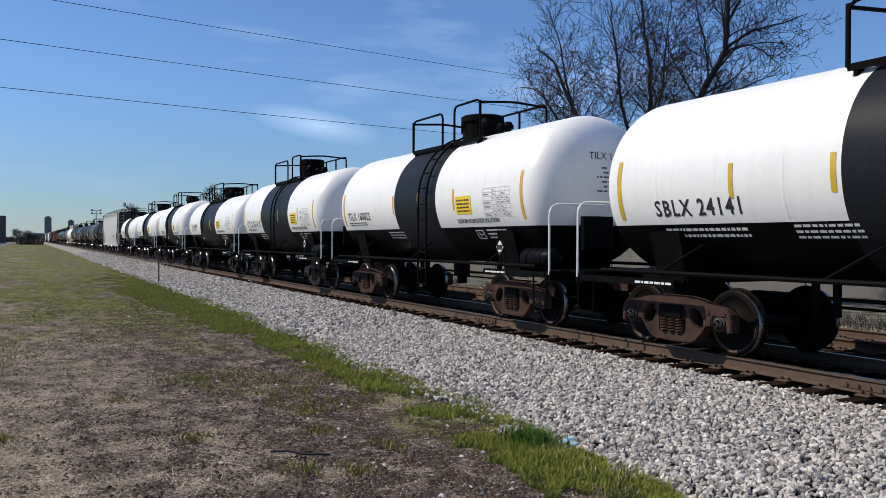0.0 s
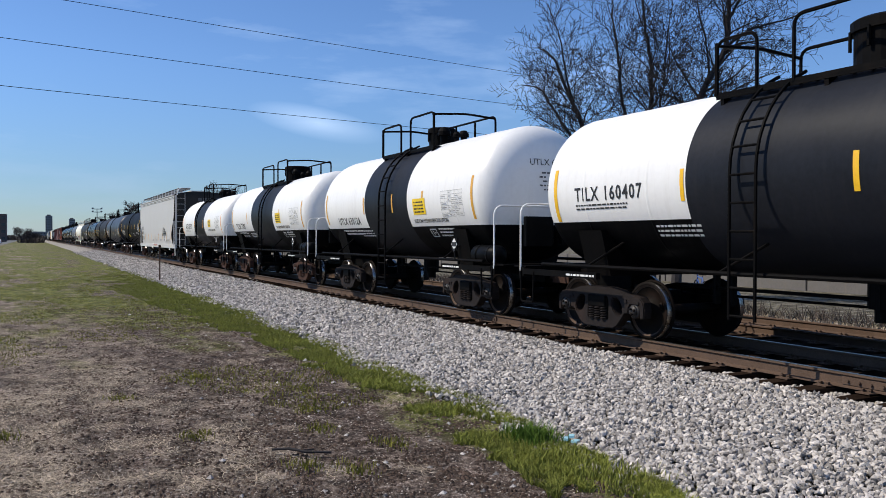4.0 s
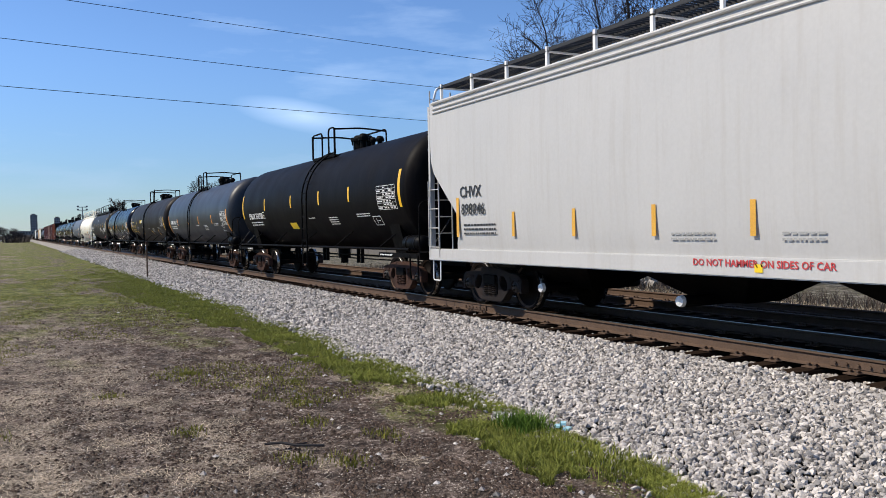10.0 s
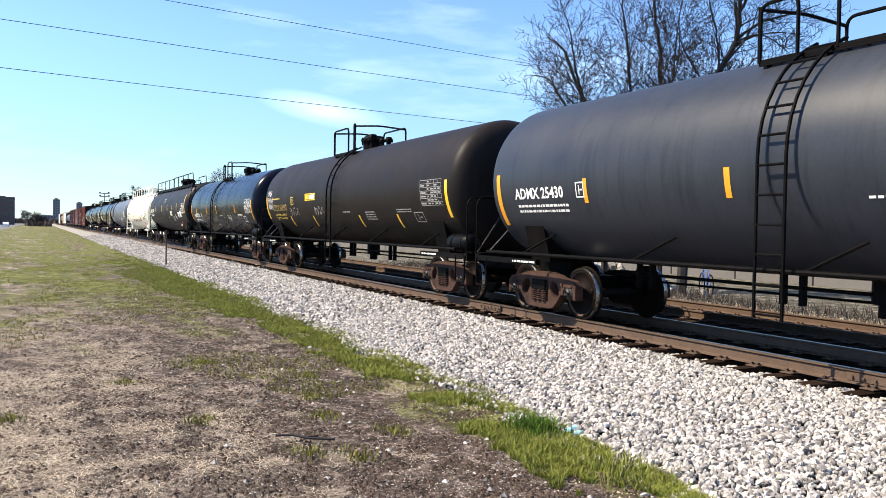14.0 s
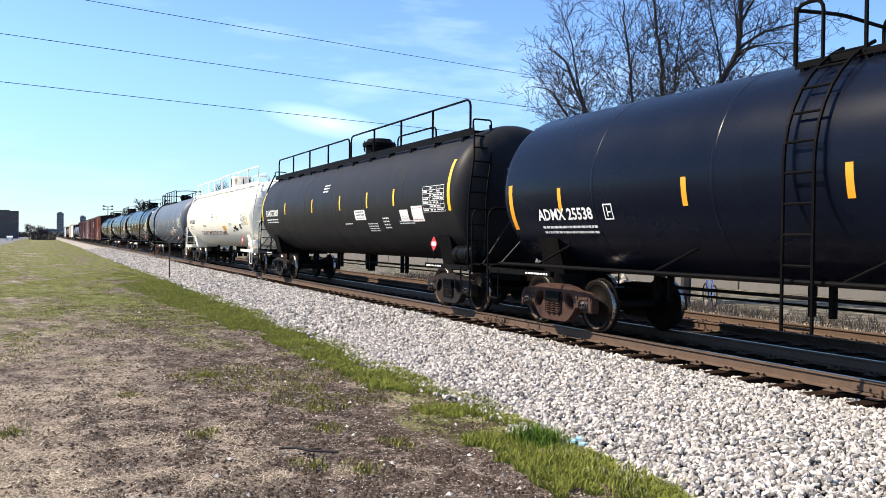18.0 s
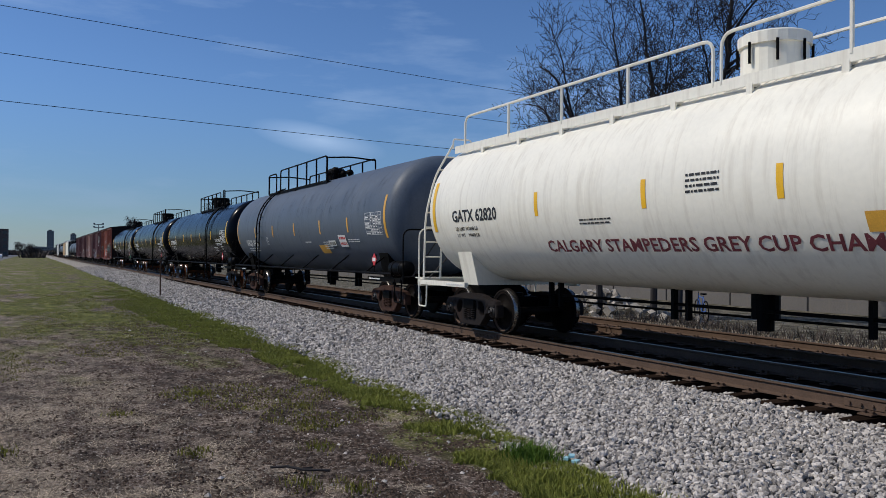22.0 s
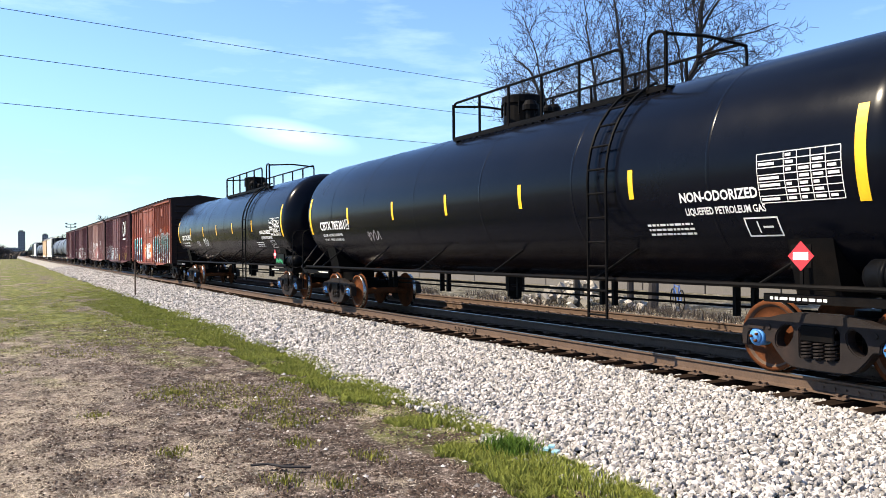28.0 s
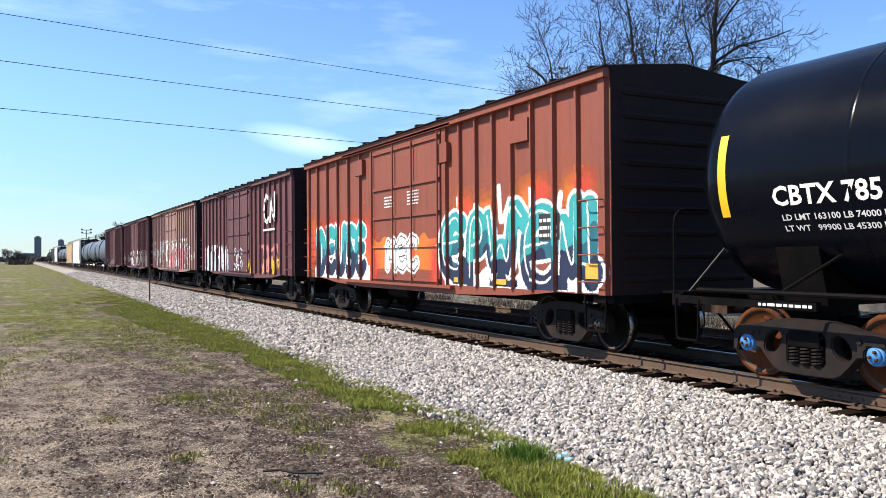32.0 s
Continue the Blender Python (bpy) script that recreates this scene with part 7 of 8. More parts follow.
def bare_tree(x, y, height, seed, label, spread=0.55, trunk=0.20, lean=(0, 0), forks=5, depth=6, first=0.22, reach=0.30, fine=0.009):
    """A leafless tree: trunk, limbs that fork, fine twigs."""
    rr = random.Random(seed)
    limb, twig = bmesh.new(), ([], [])
    tv, tf = twig

    def thin(a, b, r):
        d = (b - a).normalized()
        s = d.orthogonal().normalized()
        t = d.cross(s)
        c0 = len(tv)
        for p, q in ((a, r), (b, r * 0.55)):
            for k in range(3):
                w = k * 2.094
                tv.append((p + q * (math.cos(w) * s + math.sin(w) * t))[:])
        for k in range(3):
            tf.append((c0 + k, c0 + (k + 1) % 3, c0 + 3 + (k + 1) % 3, c0 + 3 + k))

    def grow(p, d, ln, r, lev):
        pts, q = [p.copy()], p.copy()
        n_ = 4 if lev < 2 else 3
        dd = d.copy()
        for k in range(n_):
            dd = (dd + Vector((rr.gauss(0, 0.17), rr.gauss(0, 0.17), rr.gauss(0.02, 0.11)))).normalized()
            # limbs that stray too far turn up and inwards
            off = Vector((q.x - lean[0] * q.z, q.y - lean[1] * q.z, 0))
            if off.length > height * reach * (0.45 + 0.55 * min(1, q.z / (0.6 * height))):
                dd = (dd - (0.5 if lev < 3 else 0.12) * off.normalized() + Vector((0, 0, 0.2 if lev < 3 else 0.05))).normalized()
            q = q + dd * ln / n_
            pts.append(q.copy())
        if lev < 3:
            side = dd.orthogonal().normalized()
            rings = []
            nn = 8 if lev == 0 else 5
            for k, pp in enumerate(pts):
                t = dd.cross(side)
                rad = r * (1 - 0.38 * k / n_) * (1.5 if lev == 0 and k == 0 else 1)
                rings.append([limb.verts.new(pp + rad * (math.cos(j * 2 * math.pi / nn) * side + math.sin(j * 2 * math.pi / nn) * t)) for j in range(nn)])
            for a, b in zip(rings, rings[1:]):
                for j in range(nn):
                    limb.faces.new((a[j], a[(j + 1) % nn], b[(j + 1) % nn], b[j])).smooth = True
        else:
            for k, (a, b) in enumerate(zip(pts, pts[1:])):
                thin(a, b, max(r * (1 - 0.3 * k / n_), fine))
        if lev >= depth:
            return
        cnt = forks if lev == 0 else rr.randint(3, 4) if lev < depth - 1 else rr.randint(4, 6)
        for k in range(cnt):
            at = pts[-1] if k == 0 else pts[rr.randint(1 if lev else 2, n_)]
            ang = rr.uniform(0.25, spread + 0.25) if k else rr.uniform(0.05, 0.3)
            az = rr.uniform(0, 2 * math.pi)
            s = dd.orthogonal().normalized()
            s = s * math.cos(az) + dd.cross(s) * math.sin(az)
            nd = (dd * math.cos(ang) + s * math.sin(ang) + Vector((0, 0, 0.04))).normalized()
            grow(at, nd, ln * rr.uniform(0.62, 0.84), r * rr.uniform(0.45, 0.62), lev + 1)

    grow(Vector((0, 0, -0.1)), Vector((lean[0], lean[1], 1)).normalized(), height * first, trunk, 0)
    top = tagged(new("tree"), label, "tree")
    top.location = (x, y, 0)
    part("trunk", limb, M_BARK, top)
    me = bpy.data.meshes.new("crown")
    me.from_pydata(tv, [], tf)
    me.materials.append(M_TWIG)
    ob = new("crown", me)
    ob.parent = top
    return top


def guided_tree(x, y, stems, label, seed, fine=0.0092):
    """A bare tree whose main stems follow given lines of (aside, height, thickness); boughs and twigs leave them and curve upwards."""
    rr = random.Random(seed)
    aside = Vector((y, -x, 0)).normalized()
    away = Vector((x, y, 0)).normalized()
    parts_ = ([], []), ([], [])

    def tube(pts, radii):
        vs, fs = parts_[0] if radii[0] > 0.03 else parts_[1]
        n_ = 7 if radii[0] > 0.03 else 3
        c0 = len(vs)
        for k, p in enumerate(pts):
            d = (pts[min(k + 1, len(pts) - 1)] - pts[max(k - 1, 0)]).normalized()
            q = d.cross(Vector((0.31, 0.67, 0.2))).normalized()
            t = d.cross(q)
            for j in range(n_):
                w = j * 2 * math.pi / n_
                vs.append((p + radii[k] * (math.cos(w) * q + math.sin(w) * t))[:])
        for k in range(len(pts) - 1):
            for j in range(n_):
                a, b = c0 + k * n_, c0 + (k + 1) * n_
                fs.append((a + j, a + (j + 1) % n_, b + (j + 1) % n_, b + j))

    def sprout(pts, radii, lev):
        """Side shoots along a stem."""
        length = sum((b - a).length for a, b in zip(pts, pts[1:]))
        if lev > 3:
            return
        step = (0.26, 0.17, 0.13, 0.26)[lev]
        gone, next_ = 0.0, step * rr.uniform(0.6, 1.6) + (0.1 if lev == 0 else 0.12 * length)
        turn = rr.uniform(0, 6.28)
        for k, (a, b) in enumerate(zip(pts, pts[1:])):
            ln = (b - a).length
            while next_ < gone + ln:
                f = (next_ - gone) / ln
                p, d = a.lerp(b, f), (b - a).normalized()
                left = length - next_
                turn += 2.4 + rr.gauss(0, 0.5)
                q = d.orthogonal().normalized()
                q = q * math.cos(turn) + d.cross(q) * math.sin(turn)
                lean_ = rr.uniform(0.55, 1.15)
                nd = (d * math.cos(lean_) + q * math.sin(lean_)).normalized()
                reach_ = (0.34 * left + 0.95, 0.45 * left + 0.45, 0.5 * left + 0.25, 0.5 * left + 0.15)[lev] * rr.uniform(0.55, 1.25)
                r0 = max(fine, radii[k] * rr.uniform(0.3, 0.5))
                if p.z > (5.0 if lev == 0 else 4.6):
                    shoot(p, nd, reach_, r0, lev + 1)
                next_ += step * rr.uniform(0.6, 1.5)
            gone += ln

    def shoot(p, d, length, r0, lev):
        n_ = max(3, min(8, int(length / 0.22)))
        pts, radii = [p], [r0]
        bendy = Vector((rr.gauss(0, 1), rr.gauss(0, 1), rr.gauss(0.5, 0.8))) * 0.12
        for k in range(n_):
            d = (d + bendy * 0.6 + Vector((rr.gauss(0, 0.09), rr.gauss(0, 0.09), rr.gauss(0.02, 0.08)))).normalized()
            p = p + d * length / n_
            pts.append(p)
            radii.append(max(fine * 0.6, r0 * (1 - 0.85 * (k + 1) / n_)))
        tube(pts, radii)
        sprout(pts, radii, lev)

    for stem in stems:
        slim = 0.78
        knots = [aside * u + away * (0.25 * math.sin(3 * u + 0.7 * z)) + Vector((0, 0, z)) for u, z, r in stem]
        pts, radii = [], []
        for k in range(len(knots) - 1):
            a, b = knots[k], knots[k + 1]
            t0 = (b - knots[max(k - 1, 0)]) / 2
            t1 = (knots[min(k + 2, len(knots) - 1)] - a) / 2
            for j in range(6):
                f = j / 6
                pts.append(a * (2 * f ** 3 - 3 * f * f + 1) + t0 * (f ** 3 - 2 * f * f + f) + b * (3 * f * f - 2 * f ** 3) + t1 * (f ** 3 - f * f)
                           + Vector((rr.gauss(0, 0.02), rr.gauss(0, 0.02), 0)))
                radii.append(slim * (stem[k][2] + (stem[k + 1][2] - stem[k][2]) * f))
        pts.append(knots[-1])
        radii.append(slim * stem[-1][2])
        tube(pts, radii)
        sprout(pts, radii, 0)
    top = tagged(new("tree"), label, "tree")
    top.location = (x, y, 0)
    for name, (vs, fs), material in zip(("trunk", "crown"), parts_, (M_BARK, M_TWIG)):
        me = bpy.data.meshes.new(name)
        me.from_pydata(vs, [], fs)
        me.materials.append(material)
        ob = new(name, me)
        ob.parent = top


guided_tree(19.8, 20.5, (
    ((-0.5, -0.1, 0.24), (-0.3, 3.0, 0.19), (0.1, 5.6, 0.16), (0.5, 7.2, 0.14), (1.1, 8.4, 0.115), (1.2, 10.2, 0.085), (1.35, 12.4, 0.02)),
    ((1.12, 8.4, 0.075), (1.7, 8.8, 0.06), (2.35, 9.1, 0.045), (3.0, 9.2, 0.03), (3.6, 9.35, 0.012)),
    ((1.15, 9.2, 0.07), (1.7, 10.2, 0.05), (2.4, 11.0, 0.03), (3.0, 11.5, 0.012)),
    ((1.0, 8.2, 0.05), (1.5, 8.45, 0.04), (2.1, 8.4, 0.025), (2.8, 7.9, 0.01)),
    ((0.6, 7.4, 0.05), (0.5, 8.6, 0.04), (0.2, 10.0, 0.03), (0.1, 11.6, 0.012)),
    ((0.2, 6.0, 0.06), (1.2, 6.9, 0.04), (2.2, 7.3, 0.02), (3.0, 7.6, 0.01))), "large bare tree with a dark crooked trunk", 5)
guided_tree(19.3, 21.3, (
    ((-0.3, -0.1, 0.16), (-0.3, 4.0, 0.13), (-0.36, 7.0, 0.10), (-0.42, 8.2, 0.085), (-0.63, 9.6, 0.06), (-0.9, 11.8, 0.015)),
    ((-0.3, 3.4, 0.10), (-1.0, 5.4, 0.085), (-1.4, 7.0, 0.07), (-1.5, 8.2, 0.06), (-1.7, 9.6, 0.04), (-1.8, 11.2, 0.012)),
    ((-0.35, 5.2, 0.06), (0.0, 7.0, 0.05), (0.1, 8.6, 0.035), (0.35, 10.6, 0.012))), "slender bare tree with fine purplish twigs", 8)
guided_tree(18.6, 22.4, (
    ((-0.9, -0.1, 0.16), (-1.0, 3.5, 0.13), (-1.5, 6.0, 0.10), (-1.9, 7.0, 0.085), (-2.5, 8.4, 0.055), (-3.1, 8.9, 0.015)),
    ((-1.2, 4.6, 0.08), (-2.4, 6.5, 0.06), (-3.0, 7.4, 0.04), (-3.7, 7.6, 0.012)),
    ((-1.4, 5.6, 0.06), (-2.0, 7.6, 0.05), (-2.3, 9.2, 0.03), (-2.7, 10.4, 0.012))), "bare tree spreading low fine twigs", 12)
bare_tree(30, 148, 15, 21, "bare tree far beyond the tracks", 0.9, 0.25, forks=7, depth=6, first=0.26, fine=0.022)
bare_tree(27, 262, 15, 22, "bare tree far beyond the tracks", 0.9, 0.3, forks=7, depth=6, first=0.26, fine=0.035)
for k, (x, y, hh) in enumerate(((-3, 335, 10), (-1, 345, 9), (1.5, 360, 7))):
    bare_tree(x, y, hh, 30 + k, "distant bare roadside tree", 0.9, 0.3, forks=6, depth=5, first=0.22, fine=0.035)


def wires():
    for z, dy in ((10.1, 0.0), (8.25, 0.2), (12.0, 0.1)):
        bm = bmesh.new()
        pts = []
        for k in range(41):
            x = -55 + 150 * k / 40
            sag = 1.0 * ((x - 15) / 75) ** 2 - 0.25
            pts.append((x, 36.4 + dy + 0.16 * x, z + sag))
        pipe(bm, pts, 0.0125, 5)
        tagged(link("overhead_wire", bm, M_DARKSTEEL), "thin black overhead wire sagging across the tracks", "wire", "overhead wires")
    for x in (-55, 95):
        bm = bmesh.new()
        lathe(bm, [(-0.1, 0.18), (14.5, 0.12)], "z", 12, None, (x, 36.5 + 0.16 * x, 0))
        box(bm, x - 0.1, 35.2 + 0.16 * x, 13.0, x + 0.1, 37.8 + 0.16 * x, 13.2)
        tagged(link("utility_pole", bm, M_BARK), "weathered wooden utility pole with a cross arm", "pole")


wires()


def marker_post():
    top = group("marker_post", "thin rusty steel marker post standing in the ballast", "post")
    top.location = (5.35, 39.6, 0)
    bm = bmesh.new()
    box(bm, -0.03, -0.025, -0.1, 0.03, 0.025, 1.66)
    part("post", bm, M_RAILSIDE, top)
    bm = bmesh.new()
    lathe(bm, [(1.60, 0.055), (1.70, 0.055), (1.72, 0.03)], "z", 10)
    part("cap", bm, M_RUST, top)


marker_post()


def scatter(name, label, category, material, count, place, shape, seed):
    """Many small like pieces in one mesh: shape gives vertices and faces of one piece."""
    rr = random.Random(seed)
    vs, fs = [], []
    for _ in range(count):
        p = place(rr)
        if p is None:
            continue
        v, f = shape(rr)
        c0 = len(vs)
        vs += [(a + p[0], b + p[1], c_ + p[2]) for a, b, c_ in v]
        fs += [tuple(i + c0 for i in q) for q in f]
    me = bpy.data.meshes.new(name)
    me.from_pydata(vs, [], fs)
    me.materials.append(material)
    return tagged(new(name, me), label, category, kind="stuff")


def blade(lo_h, hi_h, w=0.006, lean_=0.5):
    def make(rr):
        h, a, l = rr.uniform(lo_h, hi_h), rr.uniform(0, 6.28), rr.uniform(0, lean_)
        c_, s = math.cos(a), math.sin(a)
        b = rr.uniform(0, 6.28)
        lx, ly = l * h * math.cos(b), l * h * math.sin(b)
        return [(-w * c_, -w * s, -0.01), (w * c_, w * s, -0.01), (0.7 * w * c_ + lx * 0.35, 0.7 * w * s + ly * 0.35, h * 0.6), (-0.7 * w * c_ + lx * 0.35, -0.7 * w * s + ly * 0.35, h * 0.6), (lx, ly, h)], [(0, 1, 2, 3), (3, 2, 4)]
    return make


def lying(lo_l, hi_l, w=0.004):
    def make(rr):
        l, a, t = rr.uniform(lo_l, hi_l), rr.uniform(0, 6.28), rr.uniform(-0.15, 0.25)
        c_, s = math.cos(a), math.sin(a)
        return [(-s * w, c_ * w, 0.004), (s * w, -c_ * w, 0.004), (l * c_ + s * w, l * s - c_ * w, 0.008 + l * abs(t)), (l * c_ - s * w, l * s + c_ * w, 0.008 + l * abs(t))], [(0, 1, 2, 3)]
    return make


def lump(lo_s, hi_s):
    def make(rr):
        s = rr.uniform(lo_s, hi_s)
        v = [(s * rr.uniform(.7, 1.3) * a, s * rr.uniform(.7, 1.3) * b, s * rr.uniform(.5, .9) * c_ + s * 0.2) for a, b, c_ in ((1, 0, 0), (0, 1, 0), (-1, 0, 0), (0, -1, 0), (0, 0, 1), (0.1, 0, -0.5))]
        return v, [(0, 1, 4), (1, 2, 4), (2, 3, 4), (3, 0, 4), (1, 0, 5), (2, 1, 5), (3, 2, 5), (0, 3, 5)]
    return make


def near_far(rr, a, b):
    """More pieces near the eye than far from it."""
    return a * (b / a) ** rr.random()


def grass_strip(rr):
    y = near_far(rr, 4.2, 60)
    t = toe(y) + 0.10 + 0.16 * noise.noise((y * 1.7, 0, 1))
    w = 1.05 + 0.07 * max(0, y - 12)
    d = rr.random() ** 1.1
    thin = 0.55 * math.exp(-((y - 8.1) / 0.8) ** 2) + 0.45 * math.exp(-((y - 4.6) / 0.6) ** 2)
    x = t - d * w
    if noise.noise((x * 1.6, y * 1.0, 3)) + 0.5 * noise.noise((x * 6, y * 5, 9)) < -0.62 + 0.80 * d + thin - 0.25 * min(1, max(0, (y - 9) / 8)) + max(0, (y - 34) / 22):
        return None
    return x, y, ground_z(x, y)


def grass_field(rr):
    y = near_far(rr, 6.0, 70)
    x = rr.uniform(-0.12 * y - 1, 4.6)
    n1 = noise.noise((x * 0.45, y * 0.22, 7)) + 0.5 * noise.noise((x * 1.3, y * 0.9, 2))
    if n1 < 1.0 - 0.047 * min(y, 22) + max(0, (y - 42) / 40):
        return None
    return x, y, ground_z(x, y)


def on_dirt(rr):
    y = near_far(rr, 3.6, 26)
    x = rr.uniform(-0.1 * y - 0.6, toe(y) - 0.2)
    return x, y, ground_z(x, y)


def dirt_spot(rr):
    p = on_dirt(rr)
    return p if p[0] > rr.uniform(-2.0, 2.6) and noise.noise((p[0] * 3.2, p[1] * 2.4, 5)) < rr.uniform(-0.1, 0.3) else None


def straw_spot(rr):
    p = on_dirt(rr)
    return p if noise.noise((p[0] * 0.8, p[1] * 0.6, 11)) + 0.7 * noise.noise((p[0] * 3.2, p[1] * 2.4, 5)) + 0.20 * (1.4 - p[0]) > rr.uniform(-0.05, 0.4) else None


def stray_spot(rr):
    y = near_far(rr, 4.0, 24)
    x = toe(y) - abs(rr.gauss(0, 1.6))
    return x, y, ground_z(x, y)


scatter("grass_verge", "fresh green grass along the edge of the stones", "grass", M_GRASS, 190000, grass_strip, blade(0.015, 0.075, 0.0045, 1.6), 1)
scatter("grass_patches", "short green grass and weeds in patches", "grass", M_WEED, 80000, grass_field, blade(0.012, 0.05, 0.007, 0.9), 2)
scatter("dry_straw", "dry straw and dead grass lying on bare earth", "straw", M_STRAW, 150000, straw_spot, lying(0.02, 0.10, 0.0019), 3)
scatter("pebbles", "small stones strewn over bare earth", "gravel", M_PEBBLE, 20000, on_dirt, lump(0.004, 0.013), 4)
scatter("stray_stones", "pale ballast stones strayed onto bare earth", "gravel", M_STONE, 260, stray_spot, lump(0.012, 0.038), 14)
scatter("wood_litter", "dark bark chips and clods on bare earth", "litter", M_CHIP, 60000, dirt_spot, lump(0.006, 0.024), 5)


def tuft(x, y, n_, r, lo_h, hi_h, seed, label="thick tuft of tall green grass beside the stones", material=None):
    scatter("grass_tuft", label, "grass", material or M_TUFT, n_,
            lambda rr: (x + rr.gauss(0, r), y + rr.gauss(0, r * 1.4), 0.0), blade(lo_h, hi_h, 0.005, 1.1), seed)


tuft(4.50, 6.85, 900, 0.10, 0.07, 0.19, 6)
tuft(4.36, 6.0, 900, 0.15, 0.03, 0.12, 7, "flattened green grass beside the stones", M_GRASS)
tuft(4.45, 5.4, 900, 0.17, 0.03, 0.11, 9, "flattened green grass beside the stones", M_GRASS)
tuft(4.55, 8.5, 300, 0.14, 0.03, 0.10, 8, "low green grass beside the stones", M_GRASS)
for k, (x, y) in enumerate(((1.51, 8.6), (2.94, 9.3), (2.55, 6.7), (2.75, 8.3), (2.2, 7.0), (3.2, 7.4), (1.0, 11.0), (2.2, 12.2), (3.3, 10.6), (-0.3, 9.4))):
    tuft(x, y, 130, 0.09, 0.015, 0.06, 40 + k, "small yellowish grass tuft on bare dirt", M_WEED)


def stick():
    bm = bmesh.new()
    pipe(bm, [(0, 0, 0.02), (0.16, 0.02, 0.035), (0.34, -0.01, 0.025), (0.60, 0.015, 0.03)], 0.014, 6)
    pipe(bm, [(0.30, 0, 0.028), (0.40, 0.08, 0.03)], 0.009, 5)
    ob = tagged(link("stick", bm, M_BARK), "dark broken stick lying on the dirt", "stick")
    ob.matrix_basis = pose(2.05, 7.62, 0.0, 0, 0, -41)


stick()


def litter():
    bm = bmesh.new()
    for (a, b, c_) in ((0, 0, 0.02), (0.09, 0.03, 0.05), (0.03, 0.10, 0.03)):
        box(bm, a, b, c_ - 0.01, a + 0.09, b + 0.06, c_ + 0.012, 0, Matrix.Rotation(0.5 + a * 4, 4, "Z"))
    ob = tagged(link("plastic_scrap", bm, mat("blue_plastic", (0.35, 0.62, 0.70), 0.35, vary=0.2)), "crumpled pale blue plastic scrap on the stones", "litter")
    ob.matrix_basis = pose(4.74, 6.42, 0.03)


litter()

# ---------------------------------------------------------------- beyond the tracks
M_CONCRETE = mat("old_concrete", (0.135, 0.125, 0.115), 0.9, vary=0.2, scale=0.8, fine=20, bump=0.3, stain=(0.16, 0.14, 0.12), stain_amount=0.6, streak=True)
M_RUBBLE = mat("broken_concrete", (0.34, 0.31, 0.27), 0.9, vary=0.35, scale=3, fine=30, bump=0.4, per_object=0.8)
M_BRICKRED = mat("red_wall", (0.26, 0.10, 0.075), 0.85, vary=0.2, scale=1.0, fine=20, bump=0.3)
M_SCRUB = mat("dead_scrub", (0.06, 0.045, 0.036), 0.95, vary=0.4, scale=2, fine=20, bump=0.1, per_island=0.9)
M_ASPHALT = mat("road_asphalt", (0.13, 0.13, 0.13), 0.85, vary=0.2, scale=0.5, fine=30, bump=0.3)


def yard():
    for k in range(22):
        bm = bmesh.new()
        box(bm, -0.12, 0, -0.1, 0.12, 3.94, 1.15)
        bmesh.ops.bevel(bm, geom=bm.edges[:], offset=0.02, segments=1, affect="EDGES")
        ob = tagged(link("concrete_wall_panel", bm, M_CONCRETE), "stained grey concrete wall panel beyond the tracks", "wall", "panels of the yard wall")
        ob.matrix_basis = pose(27.5, 10 + 4 * k, 0)
    bm = bmesh.new()
    box(bm, 34, -14, 0, 44, 12, 1.15)
    box(bm, 33.8, -14.2, 1.15, 44.2, 12.2, 1.28)
    tagged(link("low_brick_building", bm, M_BRICKRED), "low red-brown brick structure beyond the tracks", "building")
    bm = bmesh.new()
    box(bm, 40, 5, 1.28, 42.4, 11, 3.4)
    for k in range(12):
        box(bm, 39.96, 5.1 + k * 0.5, 1.4, 40.0, 5.3 + k * 0.5, 3.3)
    tagged(link("container", bm, mat("dark_blue_steel", (0.05, 0.07, 0.11), 0.6)), "dark blue ribbed steel container", "container")
    for y in (0.5, 1.6, 3.0):
        bm = bmesh.new()
        lathe(bm, [(0, 0.07), (9, 0.05)], "z", 8, None, (46, y, 0))
        tagged(link("light_mast", bm, M_GREY), "slim grey metal mast", "pole", "masts in the yard")
    # heap of broken concrete
    rr = random.Random(2)
    heap = group("rubble_heap", "heap of broken pale concrete beside the tracks", "rubble")
    heap.location = (18.6, 23.8, 0)
    for k in range(150):
        bm = bmesh.new()
        s = rr.uniform(0.05, 0.19)
        a, d = rr.uniform(0, 6.28), abs(rr.gauss(0, 1.2))
        z = max(0.0, 0.70 - 0.36 * d)
        for v in box(bm, -s, -s * 0.8, -s * 0.5, s, s * 0.8, s * 0.5):
            v.co += Vector((rr.uniform(-.3, .3), rr.uniform(-.3, .3), rr.uniform(-.3, .3))) * s
        part("chunk", bm, M_RUBBLE, heap, place=pose(d * math.cos(a), 1.6 * d * math.sin(a), z + s * 0.4, rr.uniform(0, 90), rr.uniform(0, 90), rr.uniform(0, 90)))


yard()


def scrub_spot(rr):
    y = rr.uniform(6, 42)
    x = 17.4 + rr.gauss(0, 0.9)
    return (x, y, 0) if noise.noise((x * 0.6, y * 0.35, 5)) > -0.1 else None


scatter("dead_scrub", "dark dead weeds and brush along the far track", "scrub", M_SCRUB, 9000, scrub_spot, blade(0.06, 0.38, 0.010, 1.6), 21)
scatter("far_weeds", "low yellowish weeds between the far tracks", "weeds", M_STRAW, 14000, lambda rr: (rr.uniform(15.4, 17.2), rr.uniform(5, 40), 0), blade(0.02, 0.12, 0.01, 1.0), 22)


